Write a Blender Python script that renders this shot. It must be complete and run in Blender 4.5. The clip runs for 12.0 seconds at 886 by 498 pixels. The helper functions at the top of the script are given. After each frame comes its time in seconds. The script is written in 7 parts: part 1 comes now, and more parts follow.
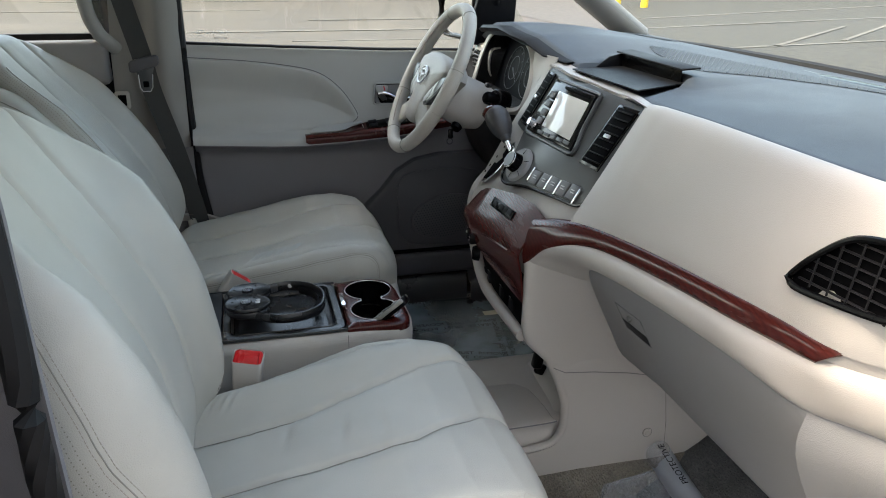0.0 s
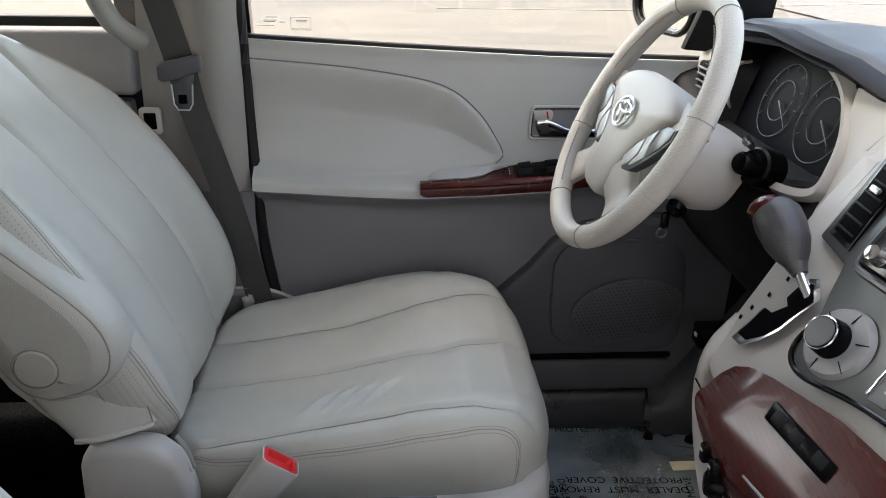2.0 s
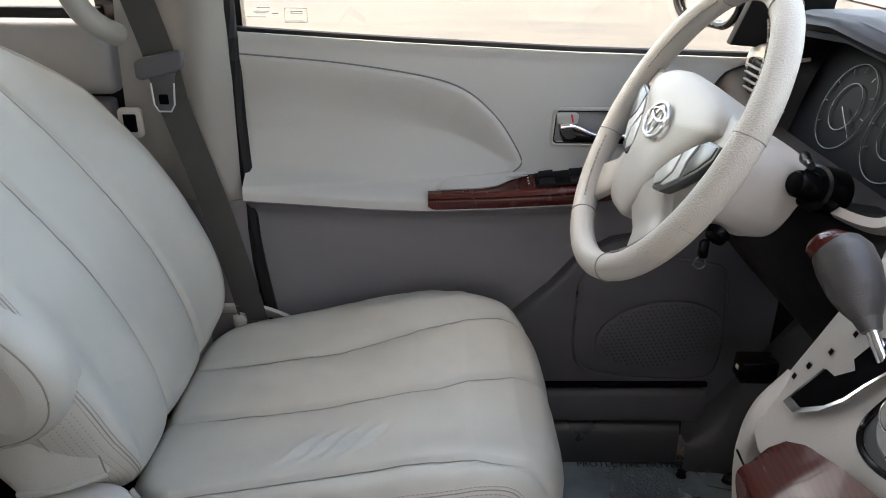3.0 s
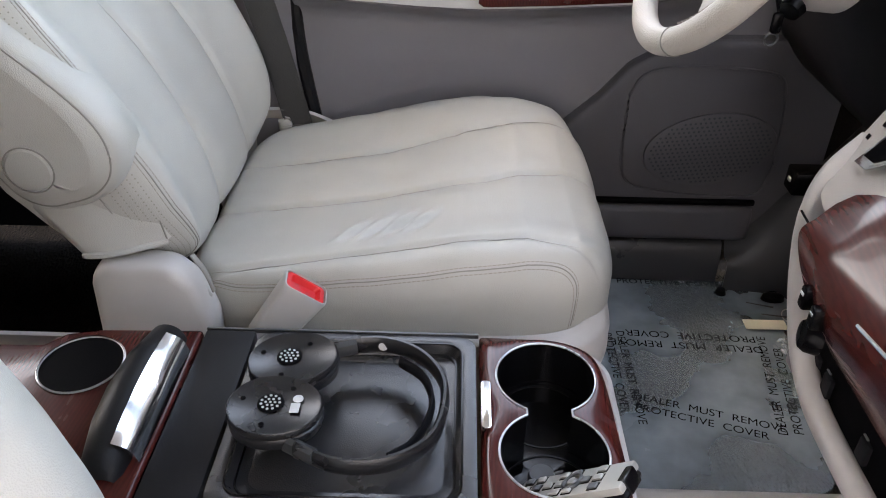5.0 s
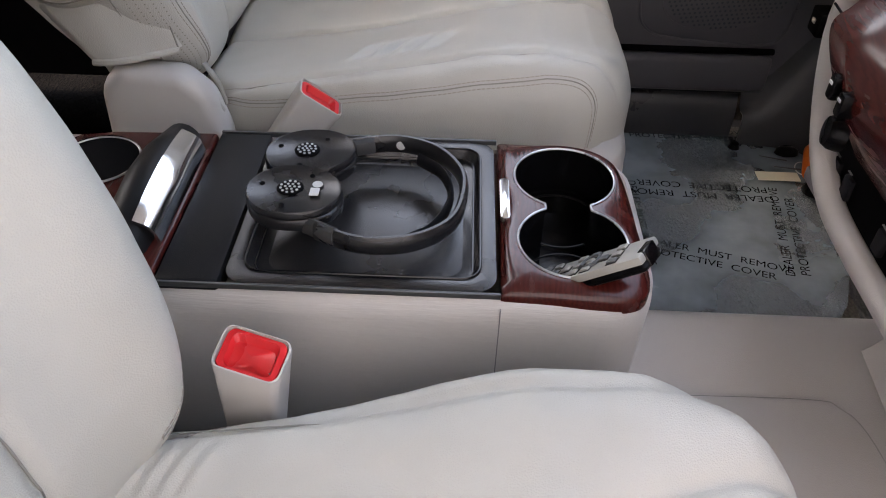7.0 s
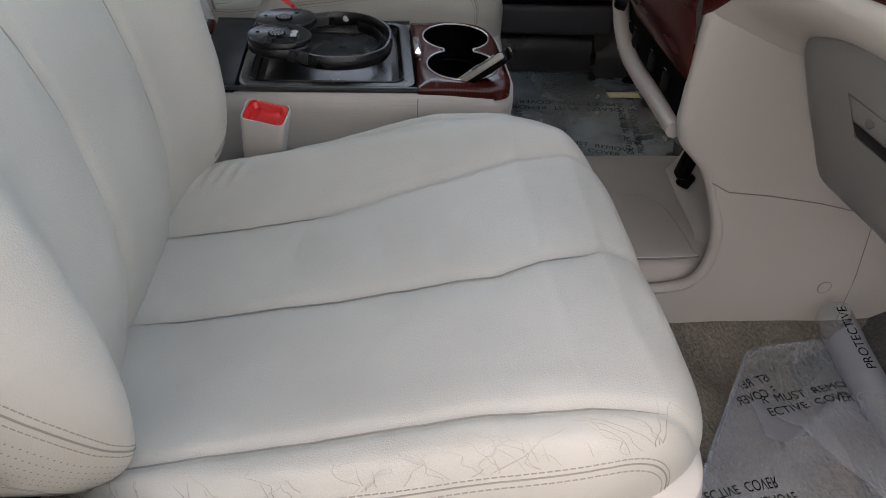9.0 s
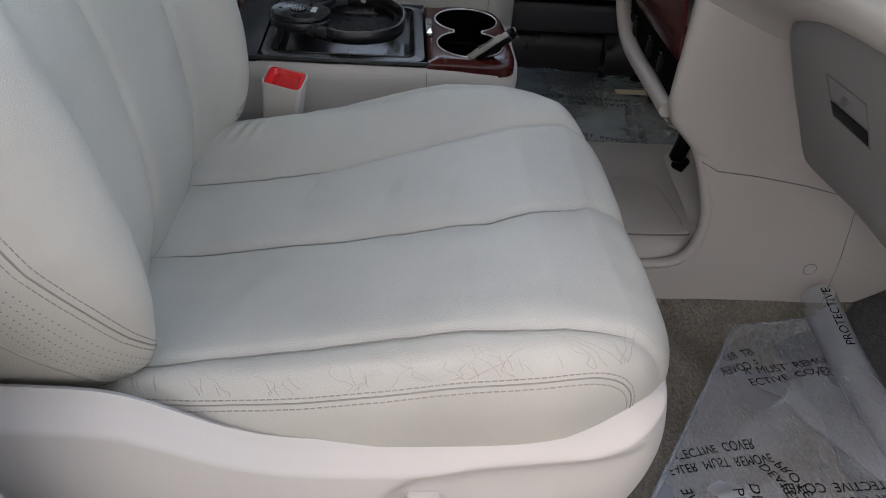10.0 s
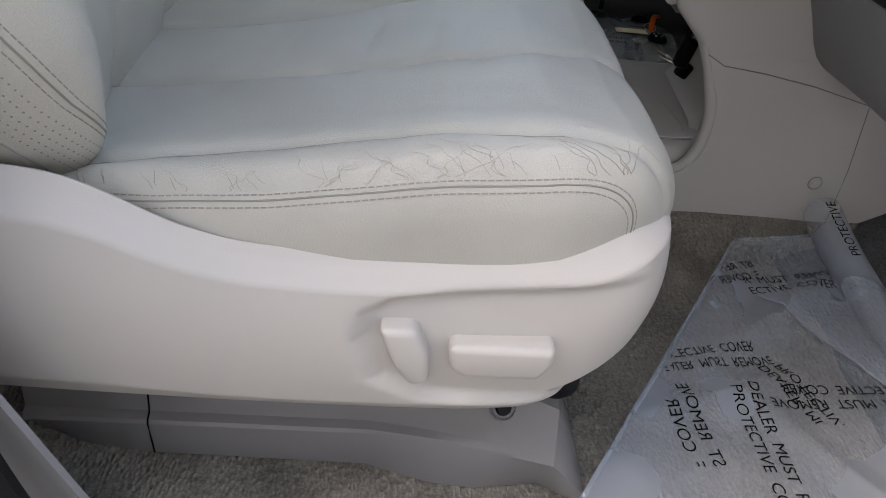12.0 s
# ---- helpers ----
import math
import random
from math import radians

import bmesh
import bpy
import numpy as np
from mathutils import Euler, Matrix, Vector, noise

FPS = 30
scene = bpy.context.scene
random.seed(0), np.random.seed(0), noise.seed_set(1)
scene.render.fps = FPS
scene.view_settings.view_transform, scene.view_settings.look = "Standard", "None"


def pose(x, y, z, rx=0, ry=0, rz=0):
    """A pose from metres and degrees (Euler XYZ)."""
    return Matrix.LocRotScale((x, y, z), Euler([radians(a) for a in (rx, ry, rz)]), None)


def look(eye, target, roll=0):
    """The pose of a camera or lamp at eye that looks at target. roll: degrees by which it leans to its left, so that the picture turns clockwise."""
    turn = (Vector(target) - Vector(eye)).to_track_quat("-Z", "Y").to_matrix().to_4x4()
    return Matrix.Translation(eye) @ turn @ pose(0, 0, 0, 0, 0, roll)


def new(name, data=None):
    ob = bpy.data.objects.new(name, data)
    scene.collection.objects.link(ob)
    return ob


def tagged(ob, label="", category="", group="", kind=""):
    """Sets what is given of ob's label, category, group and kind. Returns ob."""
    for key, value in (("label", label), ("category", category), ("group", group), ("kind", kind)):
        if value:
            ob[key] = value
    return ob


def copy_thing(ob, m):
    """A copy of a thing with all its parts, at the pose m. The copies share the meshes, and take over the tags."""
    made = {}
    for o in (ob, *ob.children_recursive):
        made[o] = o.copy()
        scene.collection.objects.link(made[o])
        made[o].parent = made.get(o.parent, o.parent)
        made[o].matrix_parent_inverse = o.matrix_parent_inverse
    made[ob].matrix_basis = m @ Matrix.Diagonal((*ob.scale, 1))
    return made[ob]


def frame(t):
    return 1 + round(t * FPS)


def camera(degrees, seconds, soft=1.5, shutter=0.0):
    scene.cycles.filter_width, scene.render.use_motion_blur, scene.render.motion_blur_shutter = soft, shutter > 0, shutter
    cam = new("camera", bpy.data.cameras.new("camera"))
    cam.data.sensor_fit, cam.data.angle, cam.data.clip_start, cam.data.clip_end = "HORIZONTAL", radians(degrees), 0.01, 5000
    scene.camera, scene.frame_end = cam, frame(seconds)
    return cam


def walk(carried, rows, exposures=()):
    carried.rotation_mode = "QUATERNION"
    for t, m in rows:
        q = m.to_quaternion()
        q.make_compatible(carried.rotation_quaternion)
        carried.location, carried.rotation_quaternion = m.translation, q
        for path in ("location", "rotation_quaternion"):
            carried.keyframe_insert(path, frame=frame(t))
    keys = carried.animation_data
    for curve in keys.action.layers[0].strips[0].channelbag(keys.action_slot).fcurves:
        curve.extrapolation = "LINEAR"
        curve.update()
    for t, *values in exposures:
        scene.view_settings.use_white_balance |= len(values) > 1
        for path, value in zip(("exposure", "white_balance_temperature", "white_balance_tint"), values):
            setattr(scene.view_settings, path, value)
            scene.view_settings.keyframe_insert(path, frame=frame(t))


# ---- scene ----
cam = camera(60.4, 12.0, 1.0)
PATH = [
    (0, (-0.061, 0.059, 1.021), (0.407, 1.866, 0.303), 0.5),
    (0.5, (-0.012, 0.265, 1.019), (0.403, 2.082, 0.294), 1.2),
    (1, (-0.004, 0.475, 1.01), (0.341, 2.304, 0.277), 1.9),
    (1.5, (-0.026, 0.667, 0.999), (0.279, 2.496, 0.25), 2.5),
    (2, (0.04, 0.863, 0.994), (0.169, 2.692, 0.195), 1.1),
    (2.5, (0.087, 0.99, 0.983), (0.139, 2.814, 0.165), 1.1),
    (3, (0.093, 1.009, 0.982), (0.125, 2.83, 0.154), 0.7),
    (3.5, (0.081, 0.995, 0.948), (0.112, 2.798, 0.085), 0.9),
    (3.7, (0.076, 0.987, 0.926), (0.098, 2.76, 0.001), 0.8),
    (5.3, (0.062, 0.954, 0.862), (0.023, 2.588, -0.29), 0.9),
    (5.5, (0.063, 0.944, 0.844), (0.023, 2.555, -0.34), 1.0),
    (6, (0.061, 0.924, 0.808), (0.025, 2.474, -0.456), 1.2),
    (6.5, (0.055, 0.916, 0.793), (0.014, 2.433, -0.51), 1.4),
    (6.7, (0.054, 0.919, 0.793), (0.01, 2.426, -0.521), 1.5),
    (8.5, (0.012, 0.586, 0.805), (0.192, 2.127, -0.458), 2.8),
    (9, (0.027, 0.453, 0.803), (0.215, 2.021, -0.424), 3.7),
    (9.5, (0.037, 0.388, 0.792), (0.202, 1.969, -0.422), 4.6),
    (10, (0.041, 0.362, 0.792), (0.187, 1.952, -0.411), 4.8),
    (10.5, (0.04, 0.344, 0.753), (0.185, 1.959, -0.418), 5.3),
    (11, (0.048, 0.331, 0.679), (0.207, 1.974, -0.451), 6.3),
    (11.5, (0.053, 0.316, 0.645), (0.221, 1.949, -0.497), 6.7),
    (12, (0.056, 0.32, 0.637), (0.23, 1.911, -0.563), 7.5),
]
EXPOSURES = [(0.0, 3.31, 7900, 6), (1.0, 3.61, 8100, 10), (2.5, 4.09, 8400, 13), (3.7, 4.24, 8600, 15), (5.5, 4.79, 8600, 19), (6.7, 4.48, 8800, 21), (8.5, 3.64, 8900, 16), (9.5, 3.26, 8400, 13), (11.0, 3.09, 7900, 12), (12.0, 3.06, 7800, 11)]
walk(cam, [(t, look(eye, target, roll)) for t, eye, target, roll in PATH], exposures=EXPOSURES)

# ---------------------------------------------------------------- light
world = bpy.data.worlds.new("world")
scene.world = world
world.use_nodes = True
wn = world.node_tree
sky = wn.nodes.new("ShaderNodeTexSky")
sky.sky_type, sky.sun_disc = "NISHITA", False
SUN_EL, SUN_AZ = radians(55), radians(-85)   # azimuth from +y towards +x
sky.sun_elevation, sky.sun_rotation = SUN_EL, SUN_AZ
sky.dust_density = 3.0
wn.links.new(sky.outputs[0], wn.nodes["Background"].inputs[0])
wn.nodes["Background"].inputs[1].default_value = 0.15
sun = new("sun", bpy.data.lights.new("sun", "SUN"))
sun.data.energy, sun.data.angle, sun.data.color = 0.5, radians(15), (1.0, 0.95, 0.88)
sun_from = Vector((math.cos(SUN_EL) * math.sin(SUN_AZ), math.cos(SUN_EL) * math.cos(SUN_AZ), math.sin(SUN_EL)))
sun.matrix_world = look(sun_from * 50, (0, 0, 0))

# ---------------------------------------------------------------- materials


def mat(name, color, rough=0.5, metal=0.0, vary=0.08, scale=6.0, grain=0.0, grain_scale=900.0, coat=0.0, cells=False, stretch=None, spec=0.5, soft=0.0):
    """A surface with broad tonal variation, fine grain relief and a matching change of gloss."""
    m = bpy.data.materials.new(name)
    m.use_nodes = True
    t = m.node_tree
    b = t.nodes["Principled BSDF"]
    b.inputs["Roughness"].default_value, b.inputs["Metallic"].default_value = rough, metal
    b.inputs["Coat Weight"].default_value = coat
    b.inputs["Specular IOR Level"].default_value = spec
    co = t.nodes.new("ShaderNodeTexCoord")
    src = co.outputs["Object"]
    if stretch:
        mp = t.nodes.new("ShaderNodeMapping")
        mp.inputs["Scale"].default_value = stretch
        t.links.new(src, mp.inputs[0])
        src = mp.outputs[0]
    n1 = t.nodes.new("ShaderNodeTexNoise")
    n1.inputs["Scale"].default_value, n1.inputs["Detail"].default_value = scale, 6
    t.links.new(src, n1.inputs["Vector"])
    ramp = t.nodes.new("ShaderNodeMapRange")
    ramp.inputs[1].default_value, ramp.inputs[2].default_value = 0.3, 0.7
    ramp.inputs[3].default_value, ramp.inputs[4].default_value = 1 - vary, 1 + vary
    t.links.new(n1.outputs[0], ramp.inputs[0])
    mul = t.nodes.new("ShaderNodeVectorMath")
    mul.operation = "SCALE"
    mul.inputs[0].default_value = color
    t.links.new(ramp.outputs[0], mul.inputs["Scale"])
    t.links.new(mul.outputs[0], b.inputs["Base Color"])
    rr = t.nodes.new("ShaderNodeMapRange")
    rr.inputs[1].default_value, rr.inputs[2].default_value = 0.3, 0.7
    rr.inputs[3].default_value, rr.inputs[4].default_value = max(0.02, rough - 0.08), min(1, rough + 0.08)
    t.links.new(n1.outputs[0], rr.inputs[0])
    t.links.new(rr.outputs[0], b.inputs["Roughness"])
    if grain:
        if cells:
            g = t.nodes.new("ShaderNodeTexVoronoi")
            g.inputs["Scale"].default_value = grain_scale
            out = g.outputs["Distance"]
        else:
            g = t.nodes.new("ShaderNodeTexNoise")
            g.inputs["Scale"].default_value, g.inputs["Detail"].default_value = grain_scale, 3
            out = g.outputs[0]
        t.links.new(src, g.inputs["Vector"])
        bump = t.nodes.new("ShaderNodeBump")
        bump.inputs["Strength"].default_value, bump.inputs["Distance"].default_value = grain, 0.002
        t.links.new(out, bump.inputs["Height"])
        t.links.new(bump.outputs[0], b.inputs["Normal"])
        if soft:
            w = t.nodes.new("ShaderNodeTexNoise")
            w.inputs["Scale"].default_value, w.inputs["Detail"].default_value, w.inputs["Distortion"].default_value = 28, 5, 0.8
            t.links.new(src, w.inputs["Vector"])
            wb = t.nodes.new("ShaderNodeBump")
            wb.inputs["Strength"].default_value, wb.inputs["Distance"].default_value = soft, 0.006
            t.links.new(w.outputs[0], wb.inputs["Height"])
            t.links.new(wb.outputs[0], bump.inputs["Normal"])
    return m


def wood_mat():
    m = mat("burgundy wood veneer", (0.11, 0.022, 0.018), 0.22, coat=0.12, spec=0.25, vary=0.2, scale=9, stretch=(6, 1.2, 6))
    t = m.node_tree
    b = t.nodes["Principled BSDF"]
    co = t.nodes.new("ShaderNodeTexCoord")
    mp = t.nodes.new("ShaderNodeMapping")
    mp.inputs["Scale"].default_value = (3, 0.6, 3)
    mp.inputs["Rotation"].default_value = (0.2, 0.1, 0.35)
    t.links.new(co.outputs["Object"], mp.inputs[0])
    w = t.nodes.new("ShaderNodeTexWave")
    w.inputs["Scale"].default_value, w.inputs["Distortion"].default_value = 26, 6
    w.inputs["Detail"].default_value, w.inputs["Detail Scale"].default_value = 4, 2.2
    t.links.new(mp.outputs[0], w.inputs["Vector"])
    r = t.nodes.new("ShaderNodeValToRGB")
    r.color_ramp.elements[0].color, r.color_ramp.elements[1].color = (0.042, 0.0072, 0.0060, 1), (0.060, 0.0105, 0.0085, 1)
    t.links.new(w.outputs[0], r.inputs[0])
    t.links.new(r.outputs[0], b.inputs["Base Color"])
    return m


def carpet_mat(name, a, c, spec=0.2):
    m = mat(name, a, 0.95, vary=0.3, scale=14, grain=1.0, grain_scale=420, spec=spec)
    t = m.node_tree
    b = t.nodes["Principled BSDF"]
    n = t.nodes.new("ShaderNodeTexNoise")
    n.inputs["Scale"].default_value, n.inputs["Detail"].default_value = 300, 4
    n2 = t.nodes.new("ShaderNodeTexNoise")
    n2.inputs["Scale"].default_value, n2.inputs["Detail"].default_value = 11, 5
    co = t.nodes.new("ShaderNodeTexCoord")
    t.links.new(co.outputs["Object"], n.inputs["Vector"])
    t.links.new(co.outputs["Object"], n2.inputs["Vector"])
    ad = t.nodes.new("ShaderNodeMath")
    t.links.new(n.outputs[0], ad.inputs[0])
    t.links.new(n2.outputs[0], ad.inputs[1])
    r = t.nodes.new("ShaderNodeValToRGB")
    r.color_ramp.elements[0].position, r.color_ramp.elements[1].position = 0.35, 0.68
    hf = t.nodes.new("ShaderNodeMath")
    hf.operation = "MULTIPLY"
    hf.inputs[1].default_value = 0.5
    t.links.new(ad.outputs[0], hf.inputs[0])
    r.color_ramp.elements[0].color, r.color_ramp.elements[1].color = (*a, 1), (*c, 1)
    t.links.new(hf.outputs[0], r.inputs[0])
    loops = t.nodes.new("ShaderNodeTexVoronoi")
    loops.inputs["Scale"].default_value = 230
    mp = t.nodes.new("ShaderNodeMapping")
    mp.inputs["Scale"].default_value = (1.0, 0.55, 1.0)
    t.links.new(co.outputs["Object"], mp.inputs[0])
    t.links.new(mp.outputs[0], loops.inputs["Vector"])
    bp = [q for q in t.nodes if q.bl_idname == "ShaderNodeBump"][0]
    bp.inputs["Distance"].default_value = 0.004
    t.links.new(loops.outputs["Distance"], bp.inputs["Height"])
    t.links.new(r.outputs[0], b.inputs["Base Color"])
    return m


def film_mat(name, tint, clear, rough, swing=0.09, detail=1):
    """Thin clear plastic film: mostly see-through, with a glossy skin and cloudy patches."""
    m = mat(name, tint, rough, vary=0.12, scale=8, grain=0.10, grain_scale=14)
    t = m.node_tree
    b = t.nodes["Principled BSDF"]
    tr = t.nodes.new("ShaderNodeBsdfTransparent")
    mx = t.nodes.new("ShaderNodeMixShader")
    n = t.nodes.new("ShaderNodeTexNoise")
    n.inputs["Scale"].default_value, n.inputs["Detail"].default_value = 7, detail
    co = t.nodes.new("ShaderNodeTexCoord")
    t.links.new(co.outputs["Object"], n.inputs["Vector"])
    r = t.nodes.new("ShaderNodeMapRange")
    r.inputs[1].default_value, r.inputs[2].default_value = 0.35, 0.7
    r.inputs[3].default_value, r.inputs[4].default_value = clear + swing * 0.67, clear - swing * 1.33
    t.links.new(n.outputs[0], r.inputs[0])
    t.links.new(r.outputs[0], mx.inputs[0])
    t.links.new(b.outputs[0], mx.inputs[1])
    t.links.new(tr.outputs[0], mx.inputs[2])
    t.links.new(mx.outputs[0], t.nodes["Material Output"].inputs[0])
    return m


def glass_mat(name, tint):
    m = bpy.data.materials.new(name)
    m.use_nodes = True
    t = m.node_tree
    t.nodes.remove(t.nodes["Principled BSDF"])
    tr = t.nodes.new("ShaderNodeBsdfTransparent")
    tr.inputs[0].default_value = (*tint, 1)
    gl = t.nodes.new("ShaderNodeBsdfGlossy")
    gl.inputs["Roughness"].default_value = 0.02
    mx = t.nodes.new("ShaderNodeMixShader")
    mx.inputs[0].default_value = 0.04
    t.links.new(tr.outputs[0], mx.inputs[1])
    t.links.new(gl.outputs[0], mx.inputs[2])
    t.links.new(mx.outputs[0], t.nodes["Material Output"].inputs[0])
    return m


LEATHER = mat("pale grey leather", (0.398, 0.389, 0.349), 0.46, vary=0.06, scale=9, grain=0.20, grain_scale=800, cells=True, soft=0.10)
RIM_HIDE = mat("perforated wheel leather", (0.40, 0.375, 0.335), 0.5, vary=0.05, scale=14, grain=0.35, grain_scale=520, cells=True)
WHEEL_PL = mat("warm grey wheel plastic", (0.315, 0.293, 0.265), 0.48, vary=0.03, scale=6, grain=0.10, grain_scale=900, cells=True)
THREAD = mat("grey brown thread", (0.27, 0.238, 0.212), 0.7, vary=0.1)
# darker than LEATHER: the shade in the seam grooves is put into this colour
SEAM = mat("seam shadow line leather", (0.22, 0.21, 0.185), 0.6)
CRACK = mat("worn leather crack", (0.31, 0.28, 0.24), 0.7)
BEIGE = mat("warm light grey plastic", (0.385, 0.360, 0.335), 0.5, vary=0.03, scale=4, grain=0.12, grain_scale=700, cells=True)
SHELL = mat("pale seat shell plastic", (0.43, 0.410, 0.386), 0.42, vary=0.03, scale=4, grain=0.06, grain_scale=800)
SIDE = mat("finely ribbed beige console plastic", (0.43, 0.410, 0.386), 0.5, vary=0.03, scale=5, grain=0.28, grain_scale=480, stretch=(0.10, 1, 1))
DOOR_UP = mat("light grey door vinyl", (0.43, 0.43, 0.41), 0.66, vary=0.04, scale=4, grain=0.12, grain_scale=700, cells=True)
GREY = mat("mid grey plastic", (0.205, 0.203, 0.207), 0.5, vary=0.04, scale=5, grain=0.15, grain_scale=800, cells=True)
DARK = mat("dark grey plastic", (0.150, 0.145, 0.154), 0.55, vary=0.06, scale=5, grain=0.15, grain_scale=800, cells=True)
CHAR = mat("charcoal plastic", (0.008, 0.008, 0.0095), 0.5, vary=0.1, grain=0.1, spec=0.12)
BLACK = mat("black plastic", (0.0025, 0.0025, 0.003), 0.26, vary=0.1, grain=0.05, spec=0.08)
GLOSS = mat("gloss black plastic", (0.003, 0.003, 0.0035), 0.16, vary=0.1, spec=0.35)
KNOB = mat("dark shifter leather", (0.040, 0.038, 0.040), 0.42, vary=0.12, scale=30, grain=0.15, grain_scale=700, cells=True, spec=0.4)
DASH = mat("slate blue dash vinyl", (0.042, 0.052, 0.066), 0.55, vary=0.06, scale=5, grain=0.2, grain_scale=600, cells=True, spec=0.35)
DASH_D = mat("dark slate perforated vinyl", (0.022, 0.027, 0.034), 0.6, vary=0.1, grain=0.8, grain_scale=300, cells=True)
BEZEL = mat("satin graphite plastic", (0.055, 0.057, 0.059), 0.35, metal=0.3, vary=0.05)
WOOD = wood_mat()
CHROME = mat("chrome", (0.75, 0.76, 0.78), 0.12, metal=1.0, vary=0.03)
SILVER = mat("satin silver plastic", (0.55, 0.56, 0.57), 0.3, metal=0.7, vary=0.03)
TRAY = mat("satin black tray plastic", (0.012, 0.012, 0.013), 0.26, vary=0.12, scale=10, grain=0.10, grain_scale=900, cells=True, spec=0.55)
PANEL_B = mat("matt black panel plastic", (0.009, 0.009, 0.010), 0.42, vary=0.15, scale=14, grain=0.08, grain_scale=900, cells=True, spec=0.14)
HEADSET = mat("satin dark headset plastic", (0.011, 0.011, 0.012), 0.28, vary=0.1, grain=0.03, spec=0.40)
REMOTE = mat("satin champagne silver plastic", (0.34, 0.33, 0.30), 0.36, metal=0.35, vary=0.05)
SCREEN = mat("pale glossy display film", (0.58, 0.56, 0.52), 0.12, vary=0.03, scale=3, coat=0.5)
RED = mat("red buckle plastic", (0.62, 0.02, 0.025), 0.3, vary=0.05)
ORANGE = mat("orange plastic", (0.75, 0.13, 0.01), 0.4)
WEB = mat("charcoal seat belt webbing", (0.042, 0.042, 0.040), 0.8, vary=0.08, grain=0.5, grain_scale=500)
CARPET = carpet_mat("brown grey carpet", (0.08, 0.074, 0.063), (0.23, 0.21, 0.18))
CARPET_SHADE = carpet_mat("carpet with rear shade in its colour", (0.0015, 0.0015, 0.0015), (0.004, 0.004, 0.004), 0.0)
CARPET_D = carpet_mat("dark grey carpet", (0.04, 0.042, 0.044), (0.10, 0.105, 0.11))
SILL = mat("satin black sill plastic", (0.040, 0.040, 0.043), 0.34, vary=0.08, scale=8, grain=0.1, grain_scale=800, cells=True, spec=0.5)
SOOT = mat("dark charcoal trim plastic", (0.074, 0.072, 0.079), 0.5, vary=0.06, grain=0.12, grain_scale=800, cells=True, spec=0.3)
PILLAR = mat("greyed beige pillar trim", (0.25, 0.24, 0.225), 0.55, vary=0.04, grain=0.12, grain_scale=700, cells=True)
RAIL = mat("warm grey rail plastic", (0.155, 0.148, 0.148), 0.42, vary=0.05, grain=0.1, grain_scale=800, cells=True)
RUBBER = mat("rubber seal", (0.006, 0.006, 0.007), 0.6, spec=0.25)
# print and joints, and black put in for shade inside pockets, slots, holes
INK_AND_SHADE = mat("black ink and hollow shade", (0.002, 0.002, 0.0025), 0.6, spec=0.02)
WHITE = mat("white print", (0.45, 0.45, 0.44), 0.5)
PAPER = mat("pale key tag card", (0.55, 0.53, 0.42), 0.6)
FILM = film_mat("clear protective film", (0.36, 0.405, 0.47), 0.64, 0.34)
# pale blue tint and cloudy opacity also carry the sheen on the film
FILM_D = film_mat("dusty protective film with painted sheen", (0.26, 0.32, 0.36), 0.50, 0.22, 0.34, 4)
PRIVACY = glass_mat("dark privacy glass", (0.10, 0.10, 0.11))
GLASS = glass_mat("tinted window glass", (0.93, 0.95, 0.93))
SCREEN_GL = glass_mat("dusty tinted windscreen glass", (0.86, 0.88, 0.86))
LINER = mat("headliner fabric", (0.72, 0.70, 0.67), 0.9, vary=0.04, grain=0.2)
MIRROR = mat("mirror glass", (0.85, 0.86, 0.87), 0.02, metal=1.0, vary=0.0)
GAUGE = mat("dark gauge face", (0.0035, 0.004, 0.006), 0.4, vary=0.1, spec=0.03)
PALEBLUE = mat("pale blue gauge ring", (0.06, 0.075, 0.09), 0.4)
BTN = mat("grey button plastic", (0.10, 0.102, 0.102), 0.45, vary=0.05)
PALE_BTN = mat("pale switch plastic", (0.36, 0.36, 0.35), 0.4, vary=0.05)
PAINT = mat("dark bronze car paint", (0.05, 0.035, 0.028), 0.25, metal=0.5, coat=1.0)
CONCRETE = mat("sunlit tan paving", (0.046, 0.0400, 0.0322), 0.9, vary=0.34, scale=1.6, grain=0.6, grain_scale=30, stretch=(0.35, 1, 1))
ASPHALT = mat("pale worn asphalt", (0.043, 0.041, 0.035), 0.9, vary=0.55, scale=7.0, grain=0.6, grain_scale=30)
LINE = mat("faded white line paint", (0.105, 0.100, 0.088), 0.85, vary=0.4, scale=5)
YELLOW = mat("yellow bollard paint", (0.75, 0.48, 0.03), 0.5, vary=0.1)
BOUNCE_WALL = mat("pale light-bouncing wall", (0.52, 0.51, 0.50), 0.85, vary=0.12, scale=1.5, grain=0.4, grain_scale=60)
WALL = mat("far wall paint", (0.25, 0.24, 0.23), 0.8, vary=0.15, scale=1)

# ---------------------------------------------------------------- builders
V = Vector


def thing(name, at, label, category, group="", kind=""):
    e = new(name)
    e.location = at
    e.empty_display_size = 0.05
    return tagged(e, label, category, group, kind)


def mesh_of(name, bm, material, angle=38):
    me = bpy.data.meshes.new(name)
    bm.to_mesh(me)
    bm.free()
    me.shade_smooth()
    me.set_sharp_from_angle(angle=radians(angle))
    if material:
        me.materials.append(material)
    return me


def part(name, bm, material, parent=None, label="", angle=38, kind=""):
    ob = new(name, mesh_of(name, bm, material, angle))
    if parent:
        ob.parent = parent
        if parent.type == "EMPTY":
            ob.matrix_parent_inverse = Matrix.Translation(-parent.location)
    return tagged(ob, label, kind=kind)


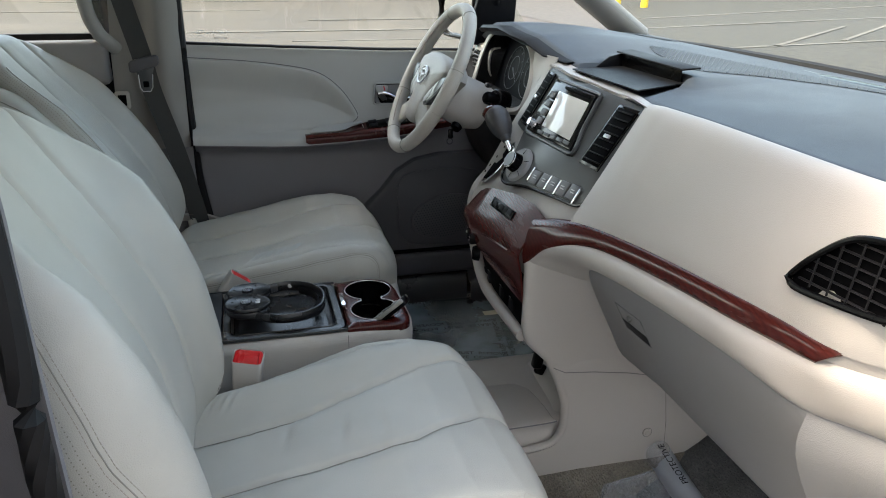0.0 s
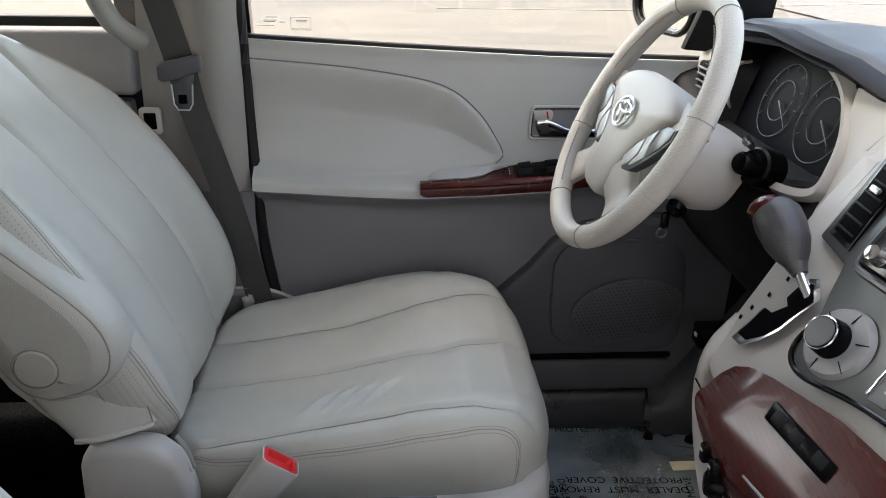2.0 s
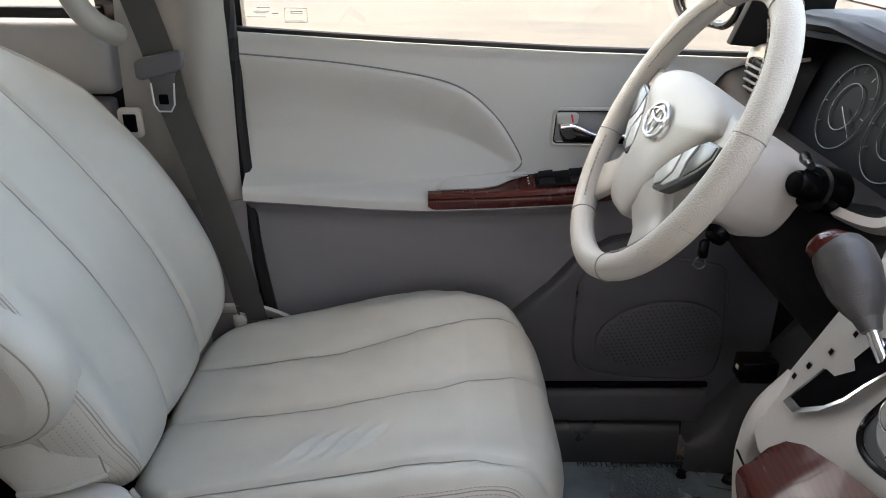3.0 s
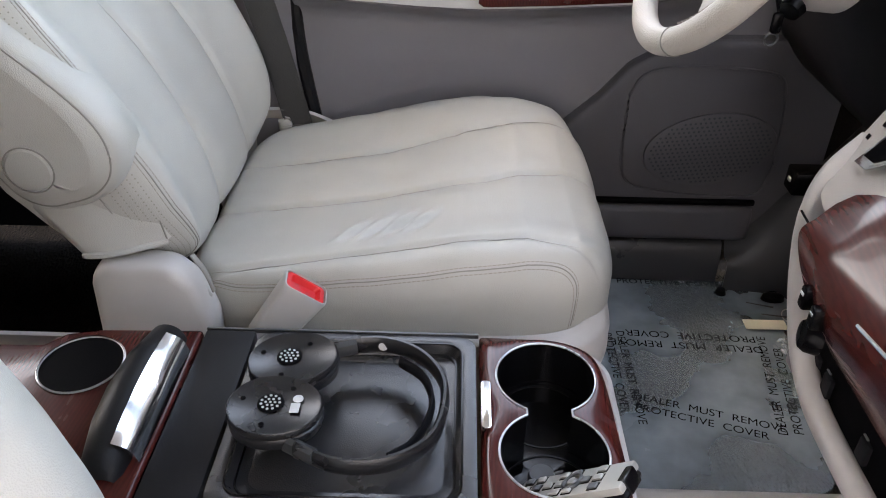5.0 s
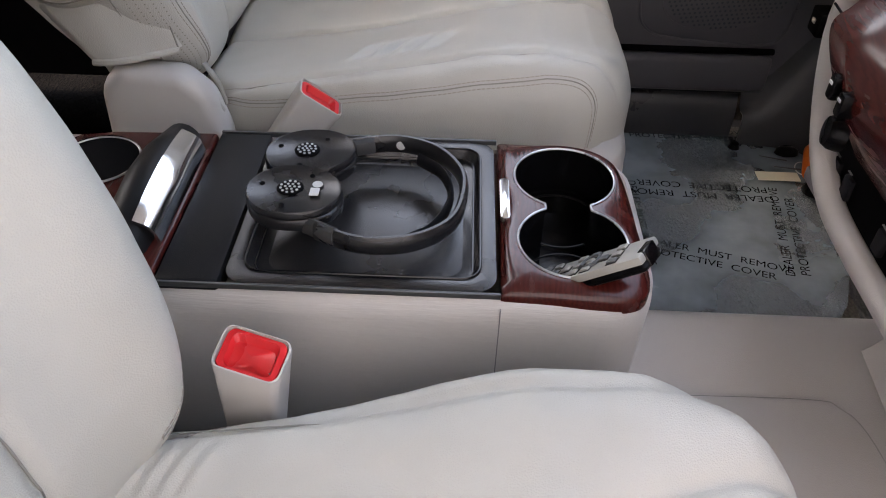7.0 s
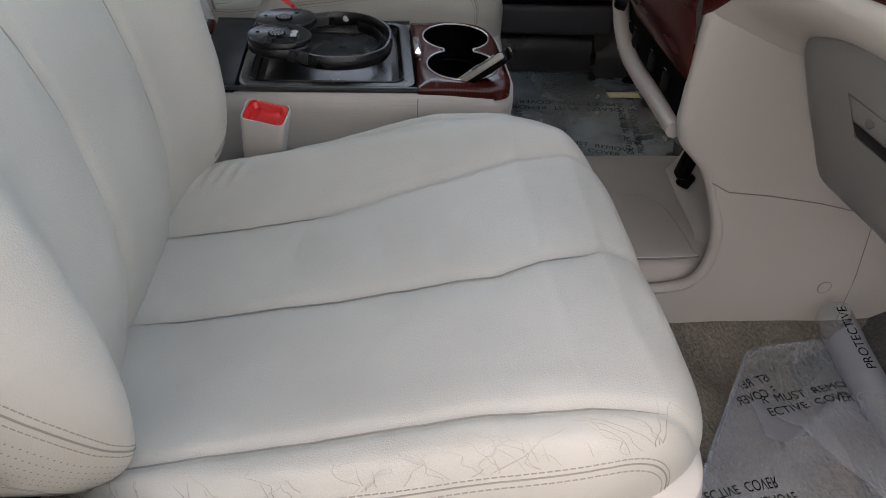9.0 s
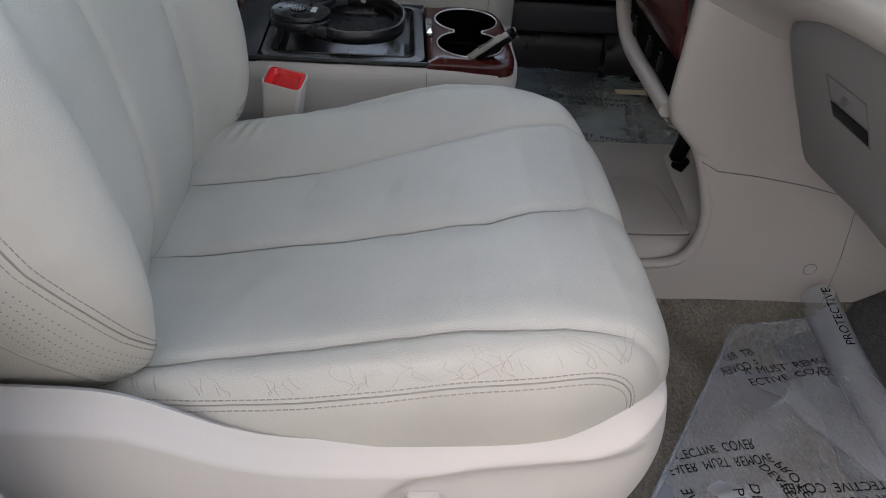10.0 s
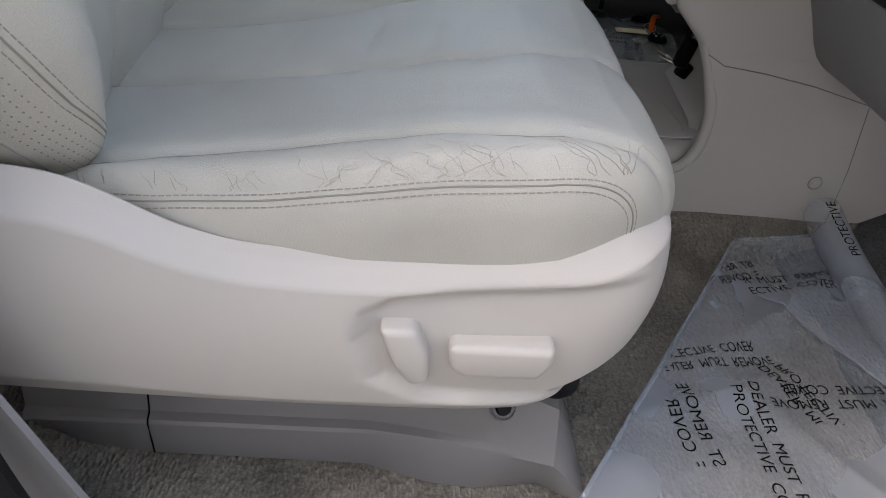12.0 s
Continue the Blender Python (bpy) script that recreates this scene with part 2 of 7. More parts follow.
def spline(pts, n):
    """n points along a smooth curve through pts."""
    p = np.array(pts, float)
    if len(p) == 2:
        return p[0] + (p[1] - p[0]) * np.linspace(0, 1, n)[:, None]
    e = np.vstack([2 * p[0] - p[1], p, 2 * p[-1] - p[-2]])
    s = np.linspace(0, len(p) - 1, n)
    i = np.minimum(s.astype(int), len(p) - 2)
    f = (s - i)[:, None]
    a, b, c, d = e[i], e[i + 1], e[i + 2], e[i + 3]
    return 0.5 * (2 * b + (c - a) * f + (2 * a - 5 * b + 4 * c - d) * f ** 2 + (3 * b - a - 3 * c + d) * f ** 3)


def evened(pts, n, closed=False):
    """n points evenly spaced along a polyline."""
    p = np.array(pts, float)
    if closed:
        p = np.vstack([p, p[:1]])
    s = np.r_[0, np.cumsum(np.linalg.norm(np.diff(p, axis=0), axis=1))]
    at = np.linspace(0, s[-1], n, endpoint=not closed)
    return np.stack([np.interp(at, s, p[:, k]) for k in range(p.shape[1])], 1)


def grid(g, thick=0.0, flip=False, wrap=False):
    """A sheet over a grid of points g[i][j], given thickness where thick is not 0."""
    g = np.asarray(g)
    nu, nv = g.shape[:2]
    bm = bmesh.new()
    vs = [[bm.verts.new(g[i, j]) for j in range(nv)] for i in range(nu)]
    for i in range(nu if wrap else nu - 1):
        k = (i + 1) % nu
        for j in range(nv - 1):
            q = (vs[i][j], vs[k][j], vs[k][j + 1], vs[i][j + 1])
            bm.faces.new(q[::-1] if flip else q)
    if thick:
        bm.normal_update()
        off = [[bm.verts.new(v.co - v.normal * thick) for v in r] for r in vs]
        m = nu if wrap else nu - 1
        for i in range(m):
            k = (i + 1) % nu
            for j in range(nv - 1):
                q = (off[i][j], off[k][j], off[k][j + 1], off[i][j + 1])
                bm.faces.new(q if flip else q[::-1])
            for j in (0, nv - 1):
                bm.faces.new((vs[i][j], vs[k][j], off[k][j], off[i][j]))
        for i in () if wrap else (0, nu - 1):
            for j in range(nv - 1):
                bm.faces.new((vs[i][j], vs[i][j + 1], off[i][j + 1], off[i][j]))
    bmesh.ops.recalc_face_normals(bm, faces=bm.faces[:])
    return bm


def loft(curves, nu=24, nv=24, thick=0.0):
    """A smooth sheet through curves, each a list of points."""
    cs = np.array([spline(c, nu) for c in curves])
    return grid(np.array([spline(cs[:, i], nv) for i in range(nu)]), thick)


def tube(path, r, n=8, closed=False, flat=1.0, up=(0, 0, 1)):
    """A round or flattened rod along a path. flat: height over width."""
    p = [V(q) for q in path]
    rings = []
    for i, q in enumerate(p):
        a = p[i - 1] if i or closed else p[0]
        b = p[(i + 1) % len(p)] if i < len(p) - 1 or closed else p[-1]
        d = (b - a).normalized()
        s = d.cross(V(up))
        s = s.normalized() if s.length > 1e-4 else V((1, 0, 0))
        w = s.cross(d)
        rr = r[i] if hasattr(r, "__len__") else r
        rings.append([q + (s * math.cos(t) + w * (flat * math.sin(t))) * rr for t in (2 * math.pi * k / n for k in range(n))])
    bm = bmesh.new()
    vs = [[bm.verts.new(c) for c in ring] for ring in rings]
    m = len(vs)
    for i in range(m if closed else m - 1):
        for k in range(n):
            bm.faces.new((vs[i][k], vs[i][(k + 1) % n], vs[(i + 1) % m][(k + 1) % n], vs[(i + 1) % m][k]))
    if not closed:
        bm.faces.new(vs[0][::-1])
        bm.faces.new(vs[-1])
    bmesh.ops.recalc_face_normals(bm, faces=bm.faces[:])
    return bm


def prism(pts, push, bevel=0.0, seg=2):
    """A plate: a flat outline pushed along a vector, with rounded edges."""
    bm = bmesh.new()
    f = bm.faces.new([bm.verts.new(p) for p in pts])
    r = bmesh.ops.extrude_face_region(bm, geom=[f])
    bmesh.ops.translate(bm, verts=[v for v in r["geom"] if isinstance(v, bmesh.types.BMVert)], vec=V(push))
    bmesh.ops.recalc_face_normals(bm, faces=bm.faces[:])
    if bevel:
        bmesh.ops.bevel(bm, geom=bm.edges[:], offset=bevel, segments=seg, profile=0.5, affect="EDGES", clamp_overlap=True)
    return bm


def box(lo, hi, bevel=0.004, seg=2, turn=None):
    bm = bmesh.new()
    bmesh.ops.create_cube(bm, size=1)
    c = (V(lo) + V(hi)) / 2
    for v in bm.verts:
        v.co = V([v.co[k] * (hi[k] - lo[k]) for k in range(3)])
    if bevel:
        bmesh.ops.bevel(bm, geom=bm.edges[:], offset=bevel, segments=seg, profile=0.5, affect="EDGES", clamp_overlap=True)
    bmesh.ops.transform(bm, matrix=Matrix.Translation(c) @ (turn.to_4x4() if turn else Matrix()), verts=bm.verts[:])
    return bm


def lathe(profile, at, axis, n=32, oval=1.0):
    """A turned shape: (radius, height) pairs round an axis."""
    q = V(axis).normalized().to_track_quat("Z", "Y").to_matrix()
    g = [[V(at) + q @ V((r * math.cos(t), oval * r * math.sin(t), h)) for r, h in profile] for t in (2 * math.pi * k / n for k in range(n))]
    bm = grid(g, wrap=True)
    bmesh.ops.remove_doubles(bm, verts=bm.verts[:], dist=1e-5)
    return bm


def rounded(w, h, r, n=6):
    """Outline of a rounded rectangle, centred."""
    out = []
    for cx, cy, a in ((w / 2 - r, h / 2 - r, 0), (-w / 2 + r, h / 2 - r, 90), (-w / 2 + r, -h / 2 + r, 180), (w / 2 - r, -h / 2 + r, 270)):
        out += [(cx + r * math.cos(radians(a + 90 * k / n)), cy + r * math.sin(radians(a + 90 * k / n))) for k in range(n + 1)]
    return out


def joined(bms):
    bm = bmesh.new()
    for b in bms:
        me = bpy.data.meshes.new("tmp")
        b.to_mesh(me)
        b.free()
        bm.from_mesh(me)
        bpy.data.meshes.remove(me)
    return bm


def poly_depth(x, z, poly):
    """How far inside an outline a place lies; negative outside."""
    p = np.array(poly)
    q = np.roll(p, -1, 0)
    d = q - p
    best = np.full(np.shape(x), 1e9)
    inside = np.zeros(np.shape(x), bool)
    for (ax, az), (bx, bz), (dx, dz) in zip(p, q, d):
        t = np.clip(((x - ax) * dx + (z - az) * dz) / (dx * dx + dz * dz + 1e-12), 0, 1)
        best = np.minimum(best, np.hypot(x - ax - t * dx, z - az - t * dz))
        cross = (az > z) != (bz > z)
        inside ^= cross & (x < dx * (z - az) / (dz + 1e-12) + ax)
    return np.where(inside, best, -best)


def smooth_in_poly(x, z, poly, soft):
    """1 deep inside the outline, 0 outside, blended over soft."""
    u = np.clip(poly_depth(x, z, poly) / soft * 0.5 + 0.5, 0, 1)
    return u * u * (3 - 2 * u)


def lettering(text, size, at, right, up, material, name="print"):
    """Built-in font, flat, as a mesh: at is the left end of the base line."""
    cu = bpy.data.curves.new(name, "FONT")
    cu.body, cu.size = text, size
    tmp = bpy.data.objects.new(name, cu)
    scene.collection.objects.link(tmp)
    me = bpy.data.meshes.new_from_object(tmp.evaluated_get(bpy.context.evaluated_depsgraph_get()))
    bpy.data.objects.remove(tmp)
    r, u = V(right).normalized(), V(up).normalized()
    m = Matrix((r, u, r.cross(u))).transposed().to_4x4()
    m.translation = V(at)
    me.transform(m)
    me.materials.append(material)
    return me

# ---------------------------------------------------------------- outside
C = 1.46            # centre line of the car
GROUND = -0.42
gx = np.r_[-400, -60, np.linspace(-12, 24, 37), 80, 400]
gy = np.r_[-400, -40, np.linspace(-8, 30, 39), 80, 400]
g = np.array([[(a, b, GROUND + 0.01 * math.sin(a * 0.7) * math.cos(b * 0.5)) for b in gy] for a in gx])
tagged(part("ground", grid(g), CONCRETE), "sunlit tan paving of the parking lot", "ground", kind="structure")

# ---------------------------------------------------------------- floor pan and shell of the car


def floor_z(x, y):
    """Carpet height: it rises a little towards the tunnel in the passenger footwell."""
    return 0.037 * float(np.clip((y - 1.19) / 0.065, 0, 1)) * float(np.clip((x - 0.25) / 0.15, 0, 1)) * (y < 1.30)


floor_g = [[(a, b, floor_z(a, b) + 0.004 * noise.noise(V((a * 9, b * 9, 0)))) for b in np.linspace(0.70, 2.22, 120)] for a in np.linspace(-2.4, 1.0, 120)]
floor = tagged(part("floor", grid(floor_g, 0.03), CARPET), "brown grey looped carpet on the car floor", "floor", kind="structure")
tunnel = thing("floor_tunnel", (0.45, 1.43, 0), "pale grey plastic floor tunnel with a shallow tray", "tunnel", kind="structure")
# front lot: greyer paving, white bay lines, far kerb with yellow bollards
lot = [[(7.0 + 60 * a, -30 + 90 * b, GROUND + 0.02 + 0.006 * math.sin(60 * a) * math.cos(50 * b)) for b in np.linspace(0, 1, 40)] for a in np.linspace(0, 1, 40)]
tagged(part("pavement", grid(lot), ASPHALT), "pale worn asphalt of the front lot", "pavement", kind="structure")
lines = []
for y, x0, x1, w in ((16.2, -14, 4.5, 0.13), (19.0, 1.5, 6, 0.12), (27.0, -6, 6.5, 0.16), (14.2, 0.8, 5.5, 0.07), (22.5, -9, 0.5, 0.12)):
    lines.append(box((x0, y - w / 2, GROUND + 0.006), (x1, y + w / 2, GROUND + 0.016), 0))
for k in range(9):
    a = Matrix.Rotation(radians(-62), 3, "Z")
    for d in (0.0,):
        lines.append(box((8.2 + 2.1 * k, 13.4 + 0.75 * k, GROUND + 0.026), (13.8 + 2.1 * k, 13.5 + 0.75 * k, GROUND + 0.032), 0, 1, Matrix.Rotation(radians(38), 3, "Z")))
lines.append(box((4.0, 12.45, GROUND + 0.026), (22, 12.58, GROUND + 0.032), 0, 1, Matrix.Rotation(radians(9), 3, "Z")))
lines.append(box((7.0, 17.4, GROUND + 0.026), (26, 17.55, GROUND + 0.032), 0, 1, Matrix.Rotation(radians(14), 3, "Z")))
lines.append(box((9.0, 21.5, GROUND + 0.026), (30, 21.68, GROUND + 0.032), 0, 1, Matrix.Rotation(radians(20), 3, "Z")))
tagged(part("road_marking", joined(lines), LINE), "faded white parking bay lines", "road marking", kind="structure")
bol = thing("bollard", (10.75, 21.6, GROUND), "yellow painted steel bollard on the lot", "bollard", "bollards")
part("post", lathe([(0, 1.05), (0.08, 1.04), (0.11, 1.0), (0.115, 0.0)], (10.75, 21.6, GROUND), (0, 0, 1), 20), YELLOW, bol)
copy_thing(bol, Matrix.Translation((12.0, 22.25, GROUND)))
# added out of view: cuts low sky light and bounces some into the car
tagged(part("wall_behind", box((-14, -2.3, GROUND), (14, -2.0, 5.0), 0), BOUNCE_WALL), "added unseen wall that blocks and bounces side light", "wall", kind="structure")
bld = thing("building", (16, 34, GROUND), "long low grey building across the lot", "building")
part("wall", box((-30, 33, GROUND), (60, 40, 5.0), 0), WALL, bld)
part("plinth", box((-30, 32.9, GROUND), (60, 33.0, 0.3), 0), LINE, bld)
for k in range(12):
    part("window", box((-26 + 7 * k, 32.92, 1.2), (-22.5 + 7 * k, 33.0, 3.2), 0), GLOSS, bld)
# near-black sheet over the carpet: the rear cabin's shade is its colour
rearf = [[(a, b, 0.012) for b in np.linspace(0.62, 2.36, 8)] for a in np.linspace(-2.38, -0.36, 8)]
tagged(part("floor_rear", grid(rearf), CARPET_SHADE), "rear cabin floor with shade put into its colour", "floor", kind="structure")

# ---------------------------------------------------------------- seats


def pillow(F, a0, La, Lb, top, depth, n=5.0, res=176, edge=0.82, rf=0.10, rd=0.045):
    """A cushion: a rounded plan with a shaped top whose rim rolls down. Returns a place function of (p, q) in -1..1 and the mesh."""
    def place(p, q):
        rho = max(abs(p), abs(q), 1e-9)
        k = 1 / (abs(p / rho) ** n + abs(q / rho) ** n) ** (1 / n)
        if rho <= edge:
            R, drop = rho / edge * (1 - rf), 0.0
        else:
            t = (rho - edge) / (1 - edge)
            th = min(1, t / 0.6) * math.pi / 2
            R = 1 - rf + rf * math.sin(th)
            drop = rd * (1 - math.cos(th)) + max(0, t - 0.6) / 0.4 * (depth - rd)
        a = a0 + La * p / rho * k * R
        b = Lb(a) * q / rho * k * R
        return F(a, b, top(a, b) - drop)
    s = np.linspace(-1, 1, res)
    return place, grid([[place(p, q) for q in s] for p in s])


def stitches(path, length=0.0040, r=0.00050, gap=0.0054):
    """A row of short raised threads along a path."""
    n = max(2, int(np.sum(np.linalg.norm(np.diff(np.array(path), axis=0), axis=1)) / gap))
    p = evened(path, n)
    bm = bmesh.new()
    for i in range(n - 1):
        a, d = V(p[i]), V(p[i + 1]) - V(p[i])
        d.normalize()
        s = d.orthogonal().normalized() * r
        w = d.cross(s).normalized() * r
        e = d * length
        c = [bm.verts.new(a + q + o) for q in (V((0, 0, 0)), e) for o in (s, w, -s, -w)]
        for k in range(4):
            bm.faces.new((c[k], c[(k + 1) % 4], c[4 + (k + 1) % 4], c[4 + k]))
        bm.faces.new(c[3::-1])
        bm.faces.new(c[4:])
    return bm


def seat(name, x0, yc, side, back_dx, tilt, dz, label, armrest):
    """A front seat. Local places: X ahead, Y towards its door, Z up from the floor."""
    e = thing(name, (x0, yc, 0.0), label, "car seat", "front seats")

    def W(X, Y, Z):
        return V((x0 + X, yc + side * Y, Z))

    def seam_at(X):
        """Where the sewn seams cross the cushion at X."""
        n = (-0.200, np.interp(X, (-0.25, -0.05, 0.10, 0.22), (-0.015, -0.025, -0.025, 0.022)), np.interp(X, (-0.25, -0.05, 0.06, 0.20), (0.110, 0.105, 0.122, 0.165)), 0.222)
        return [side * v for v in n]

    def prof(X):
        return np.interp(X, (-0.29, -0.20, -0.06, 0.07, 0.146, 0.21, 0.27), (0.312, 0.322, 0.346, 0.372, 0.377, 0.366, 0.340)) + dz

    def top(X, Y):
        t = np.clip((X + 0.25) / 0.5, 0, 1)
        z = prof(X)
        ss = seam_at(X)
        z += 0.014 * math.exp(-((abs(Y) - 0.205) / 0.05) ** 2) - 0.014 * math.exp(-(Y / 0.13) ** 2) * (1 - 0.6 * t)
        dist = min(abs(Y - s) for s in ss)
        z -= 0.006 * math.exp(-(dist / 0.006) ** 2) + 0.004 * math.exp(-(dist / 0.022) ** 2)
        z += 0.0011 * math.exp(-(dist / 0.020) ** 2) * noise.noise(V((X * 60, Y * 10, 3)))
        z += 0.0025 * noise.noise(V((X * 7, Y * 7, x0 * 50))) + 0.0013 * noise.noise(V((X * 26, Y * 26, yc)))
        if not armrest:     # soft dents on the second panel, gathers at the back corner
            for u0, v0, deep in ((0.000, 0.035, 0.0028), (0.060, 0.030, 0.0020), (-0.085, 0.060, 0.0018)):
                u, v = X - u0, Y - side * v0
                z -= deep * math.exp(-((u + 0.25 * v) / 0.008) ** 2 - (v / 0.030) ** 2)
            for k in range(4):
                u, v = X + 0.205 - 0.016 * k, Y - side * 0.185
                z += 0.0028 * math.exp(-((u + 0.5 * v) / 0.0050) ** 2 - (v / 0.022) ** 2)
        if armrest:     # sat-in creases across the second panel
            for k in range(4):
                u, v = X - (-0.07 + 0.028 * k), Y - (-0.13)
                a, b = u * 0.80 - v * 0.6, u * 0.6 + v * 0.80
                z += 0.0085 * math.exp(-(a / 0.0050) ** 2 - (b / 0.030) ** 2) - 0.0035 * math.exp(-((a - 0.011) / 0.0055) ** 2 - (b / 0.028) ** 2)
        return z

    def halfwidth(X):
        return np.interp(X, (-0.27, -0.2, 0.0, 0.15, 0.27), (0.232, 0.240, 0.252, 0.252, 0.240))

    put, bm = pillow(lambda a, b, h: W(a, b * (1 + 0.09 * float(np.clip((a + 0.10) / 0.15, 0, 1)) if side < 0 and b < 0 else 1.0), h), -0.012, 0.282, halfwidth, top, 0.13, n=4.6, rf=0.11, rd=0.05)
    cushion = part("seat_cushion", bm, LEATHER, e, angle=180)
    def border(u, sgn, q):
        """Along the sewn border: level at the side, then down over the front corner."""
        v = max(0, u - 0.62) / 0.38
        p = -0.92 + 1.46 * min(1, u / 0.62) + 0.27 * math.sin(v * 1.45) - (q - 0.8755) * 1.6 * v
        return put(p, sgn * (q - (0.008 if side > 0 else 0) + 0.10 * v ** 2.2))

    # piped and stitched border seam of the cushion
    for k, q in enumerate((0.866, 0.884)):
        for sgn in (1, -1):
            path = [border(u, sgn, k * 0.0135 + 0.8755) + V((0, 0, 0.0005)) for u in np.linspace(0, 1, 90)]
            part("stitching", stitches(path), THREAD, cushion, "grey double stitching", kind="stuff")
    for sgn in (1, -1):
        path = [border(u, sgn, 0.881) for u in np.linspace(0, 1, 90)]
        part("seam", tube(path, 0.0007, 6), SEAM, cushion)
    for k in range(4):
        path = [W(X, seam_at(X)[k], top(X, seam_at(X)[k]) + 0.0009) for X in np.linspace(-0.235, 0.232 if k in (1, 2) else 0.205, 60)]
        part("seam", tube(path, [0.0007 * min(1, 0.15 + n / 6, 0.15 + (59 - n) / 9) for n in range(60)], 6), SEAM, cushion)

    # backrest: a = way up the back, h = how far it stands out to the front
    line = spline([(-0.262, 0.262 if side < 0 else 0.30), (-0.258, 0.37), (-0.27, 0.45), (-0.305, 0.55), (-0.362, 0.65), (-0.425, 0.74), (-0.485, 0.82), (-0.525, 0.875)], 120)
    arc = np.r_[0, np.cumsum(np.linalg.norm(np.diff(line, axis=0), axis=1))]
    tall = arc[-1]

    def B(a, b, h):
        s = np.clip(a, 0, tall)
        x, z = np.interp(s, arc, line[:, 0]), np.interp(s, arc, line[:, 1])
        x2, z2 = np.interp(min(s + 0.03, tall), arc, line[:, 0]), np.interp(min(s + 0.03, tall), arc, line[:, 1])
        x1, z1 = np.interp(max(s - 0.03, 0), arc, line[:, 0]), np.interp(max(s - 0.03, 0), arc, line[:, 1])
        d = V((x2 - x1, z2 - z1)).normalized()
        b = b * (1.07 if side < 0 and b < 0 else 1.0)
        return W(x + back_dx + tilt * (z - 0.35) + d[1] * (h - 0.12), b, z - d[0] * (h - 0.12) + (a - s))

    bseams = [(side * p, side * q) for p, q in ((-0.026, -0.031), (0.122, 0.112))]

    def btop(a, b):
        t = np.clip(a / 0.6, 0, 1)
        ss = [r + (f - r) * t for r, f in bseams]
        h = 0.12 + (0.028 if side > 0 else 0.037) * math.exp(-((abs(b) - 0.215) / 0.045) ** 2) * np.interp(a, (0, 0.08, 0.45, 0.62), (0.4, 1, 1, 0)) - 0.008 * math.exp(-(b / 0.12) ** 2)
        dist = min(abs(b - s) for s in ss)
        h -= 0.006 * math.exp(-(dist / 0.006) ** 2) + 0.004 * math.exp(-(dist / 0.022) ** 2)
        h += 0.0010 * math.exp(-(dist / 0.020) ** 2) * noise.noise(V((a * 60, b * 10, 9)))
        return h + 0.0025 * noise.noise(V((a * 7, b * 7, x0 * 30 + 5))) + 0.0012 * noise.noise(V((a * 24, b * 24, 4)))

    def bwidth(a):
        return np.interp(a, (0, 0.08, 0.22, 0.34, 0.44, 0.52, 0.64), (0.225, 0.238, 0.258, 0.256, 0.242, 0.222, 0.18)) * (1.065 if side < 0 else 1.0)

    bput, bm = pillow(B, tall / 2, tall / 2, bwidth, btop, 0.13, n=4.2, rf=0.12, rd=0.055)
    back = part("backrest", bm, LEATHER, e, angle=180)
    def sewn(p):
        """How far round the bolster the sewn seam runs at p."""
        if side > 0:
            return 0.855 - 0.028 * float(np.clip((p + 0.55) / 0.5, 0, 1))
        return 0.855 + 0.045 * float(np.clip((p + 0.60) / 0.5, 0, 1)) - 0.045 * float(np.clip((-0.60 - p) / 0.3, 0, 1))

    for sgn in (1, -1):
        for q in (-0.007, 0.007):
            part("stitching", stitches([bput(p, sgn * (sewn(p) + q)) for p in np.linspace(-0.93, 0.80, 80)]), THREAD, back, "grey double stitching", kind="stuff")
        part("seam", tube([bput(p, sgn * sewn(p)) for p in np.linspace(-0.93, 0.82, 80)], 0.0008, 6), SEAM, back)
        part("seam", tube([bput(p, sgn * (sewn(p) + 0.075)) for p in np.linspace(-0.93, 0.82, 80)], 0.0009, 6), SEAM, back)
    for r, f in bseams:
        path = [B(a, r + (f - r) * np.clip(a / 0.6, 0, 1), btop(a, r + (f - r) * np.clip(a / 0.6, 0, 1)) + 0.0009) for a in np.linspace(0.05, 0.60, 60)]
        part("seam", tube(path, 0.0008, 6), SEAM, back)

    # perforated strip between the stitched seam and the side seam
    sgn = 1 if side < 0 else -1
    dots = []
    for i in range(110):
        for j in range(5):
            p = -0.90 + 1.68 * (i + 0.5 * (j % 2)) / 110
            q = sewn(p) + 0.021 + 0.0095 * j
            a, b2 = bput(p, sgn * q), bput(p + 0.002, sgn * q)
            c2 = bput(p, sgn * (q + 0.003))
            nn = (b2 - a).cross(c2 - a).normalized()
            nn = nn if nn.y * side * sgn > 0 else -nn
            dots.append(lathe([(0, 0.0004), (0.0009, 0.0003)], a, nn, 5))
    part("perforation", joined(dots), SEAM, back, "fine perforated leather strip", kind="stuff")
    if not armrest:     # age cracks over the outer bolster
        rng = random.Random(4)
        cracks = []
        for k in range(24):
            f = rng.random() ** 0.6
            p, q = -0.45 + 1.22 * f, 0.871
            dp = (-1 if k % 3 else 1) * rng.uniform(0.6, 1.1)
            reach = rng.uniform(0.35, 1.0) * (0.35 + 0.65 * f)
            bend = rng.uniform(-0.5, 0.5)
            pts2 = []
            for j in range(14):
                u = j / 13
                pts2.append(put(p + dp * reach * 0.24 * (u + bend * u * u * 0.5) + 0.030 * noise.noise(V((k * 1.7, u * 4, 1))), q - 0.105 * reach * u - 0.008 * noise.noise(V((k * 1.7, u * 6, 8))) * u) + V((0, -0.0001, 0.0003)))
            cracks.append(tube(pts2, [0.00030 * (1 - 0.75 * n / 14) for n in range(14)], 4))
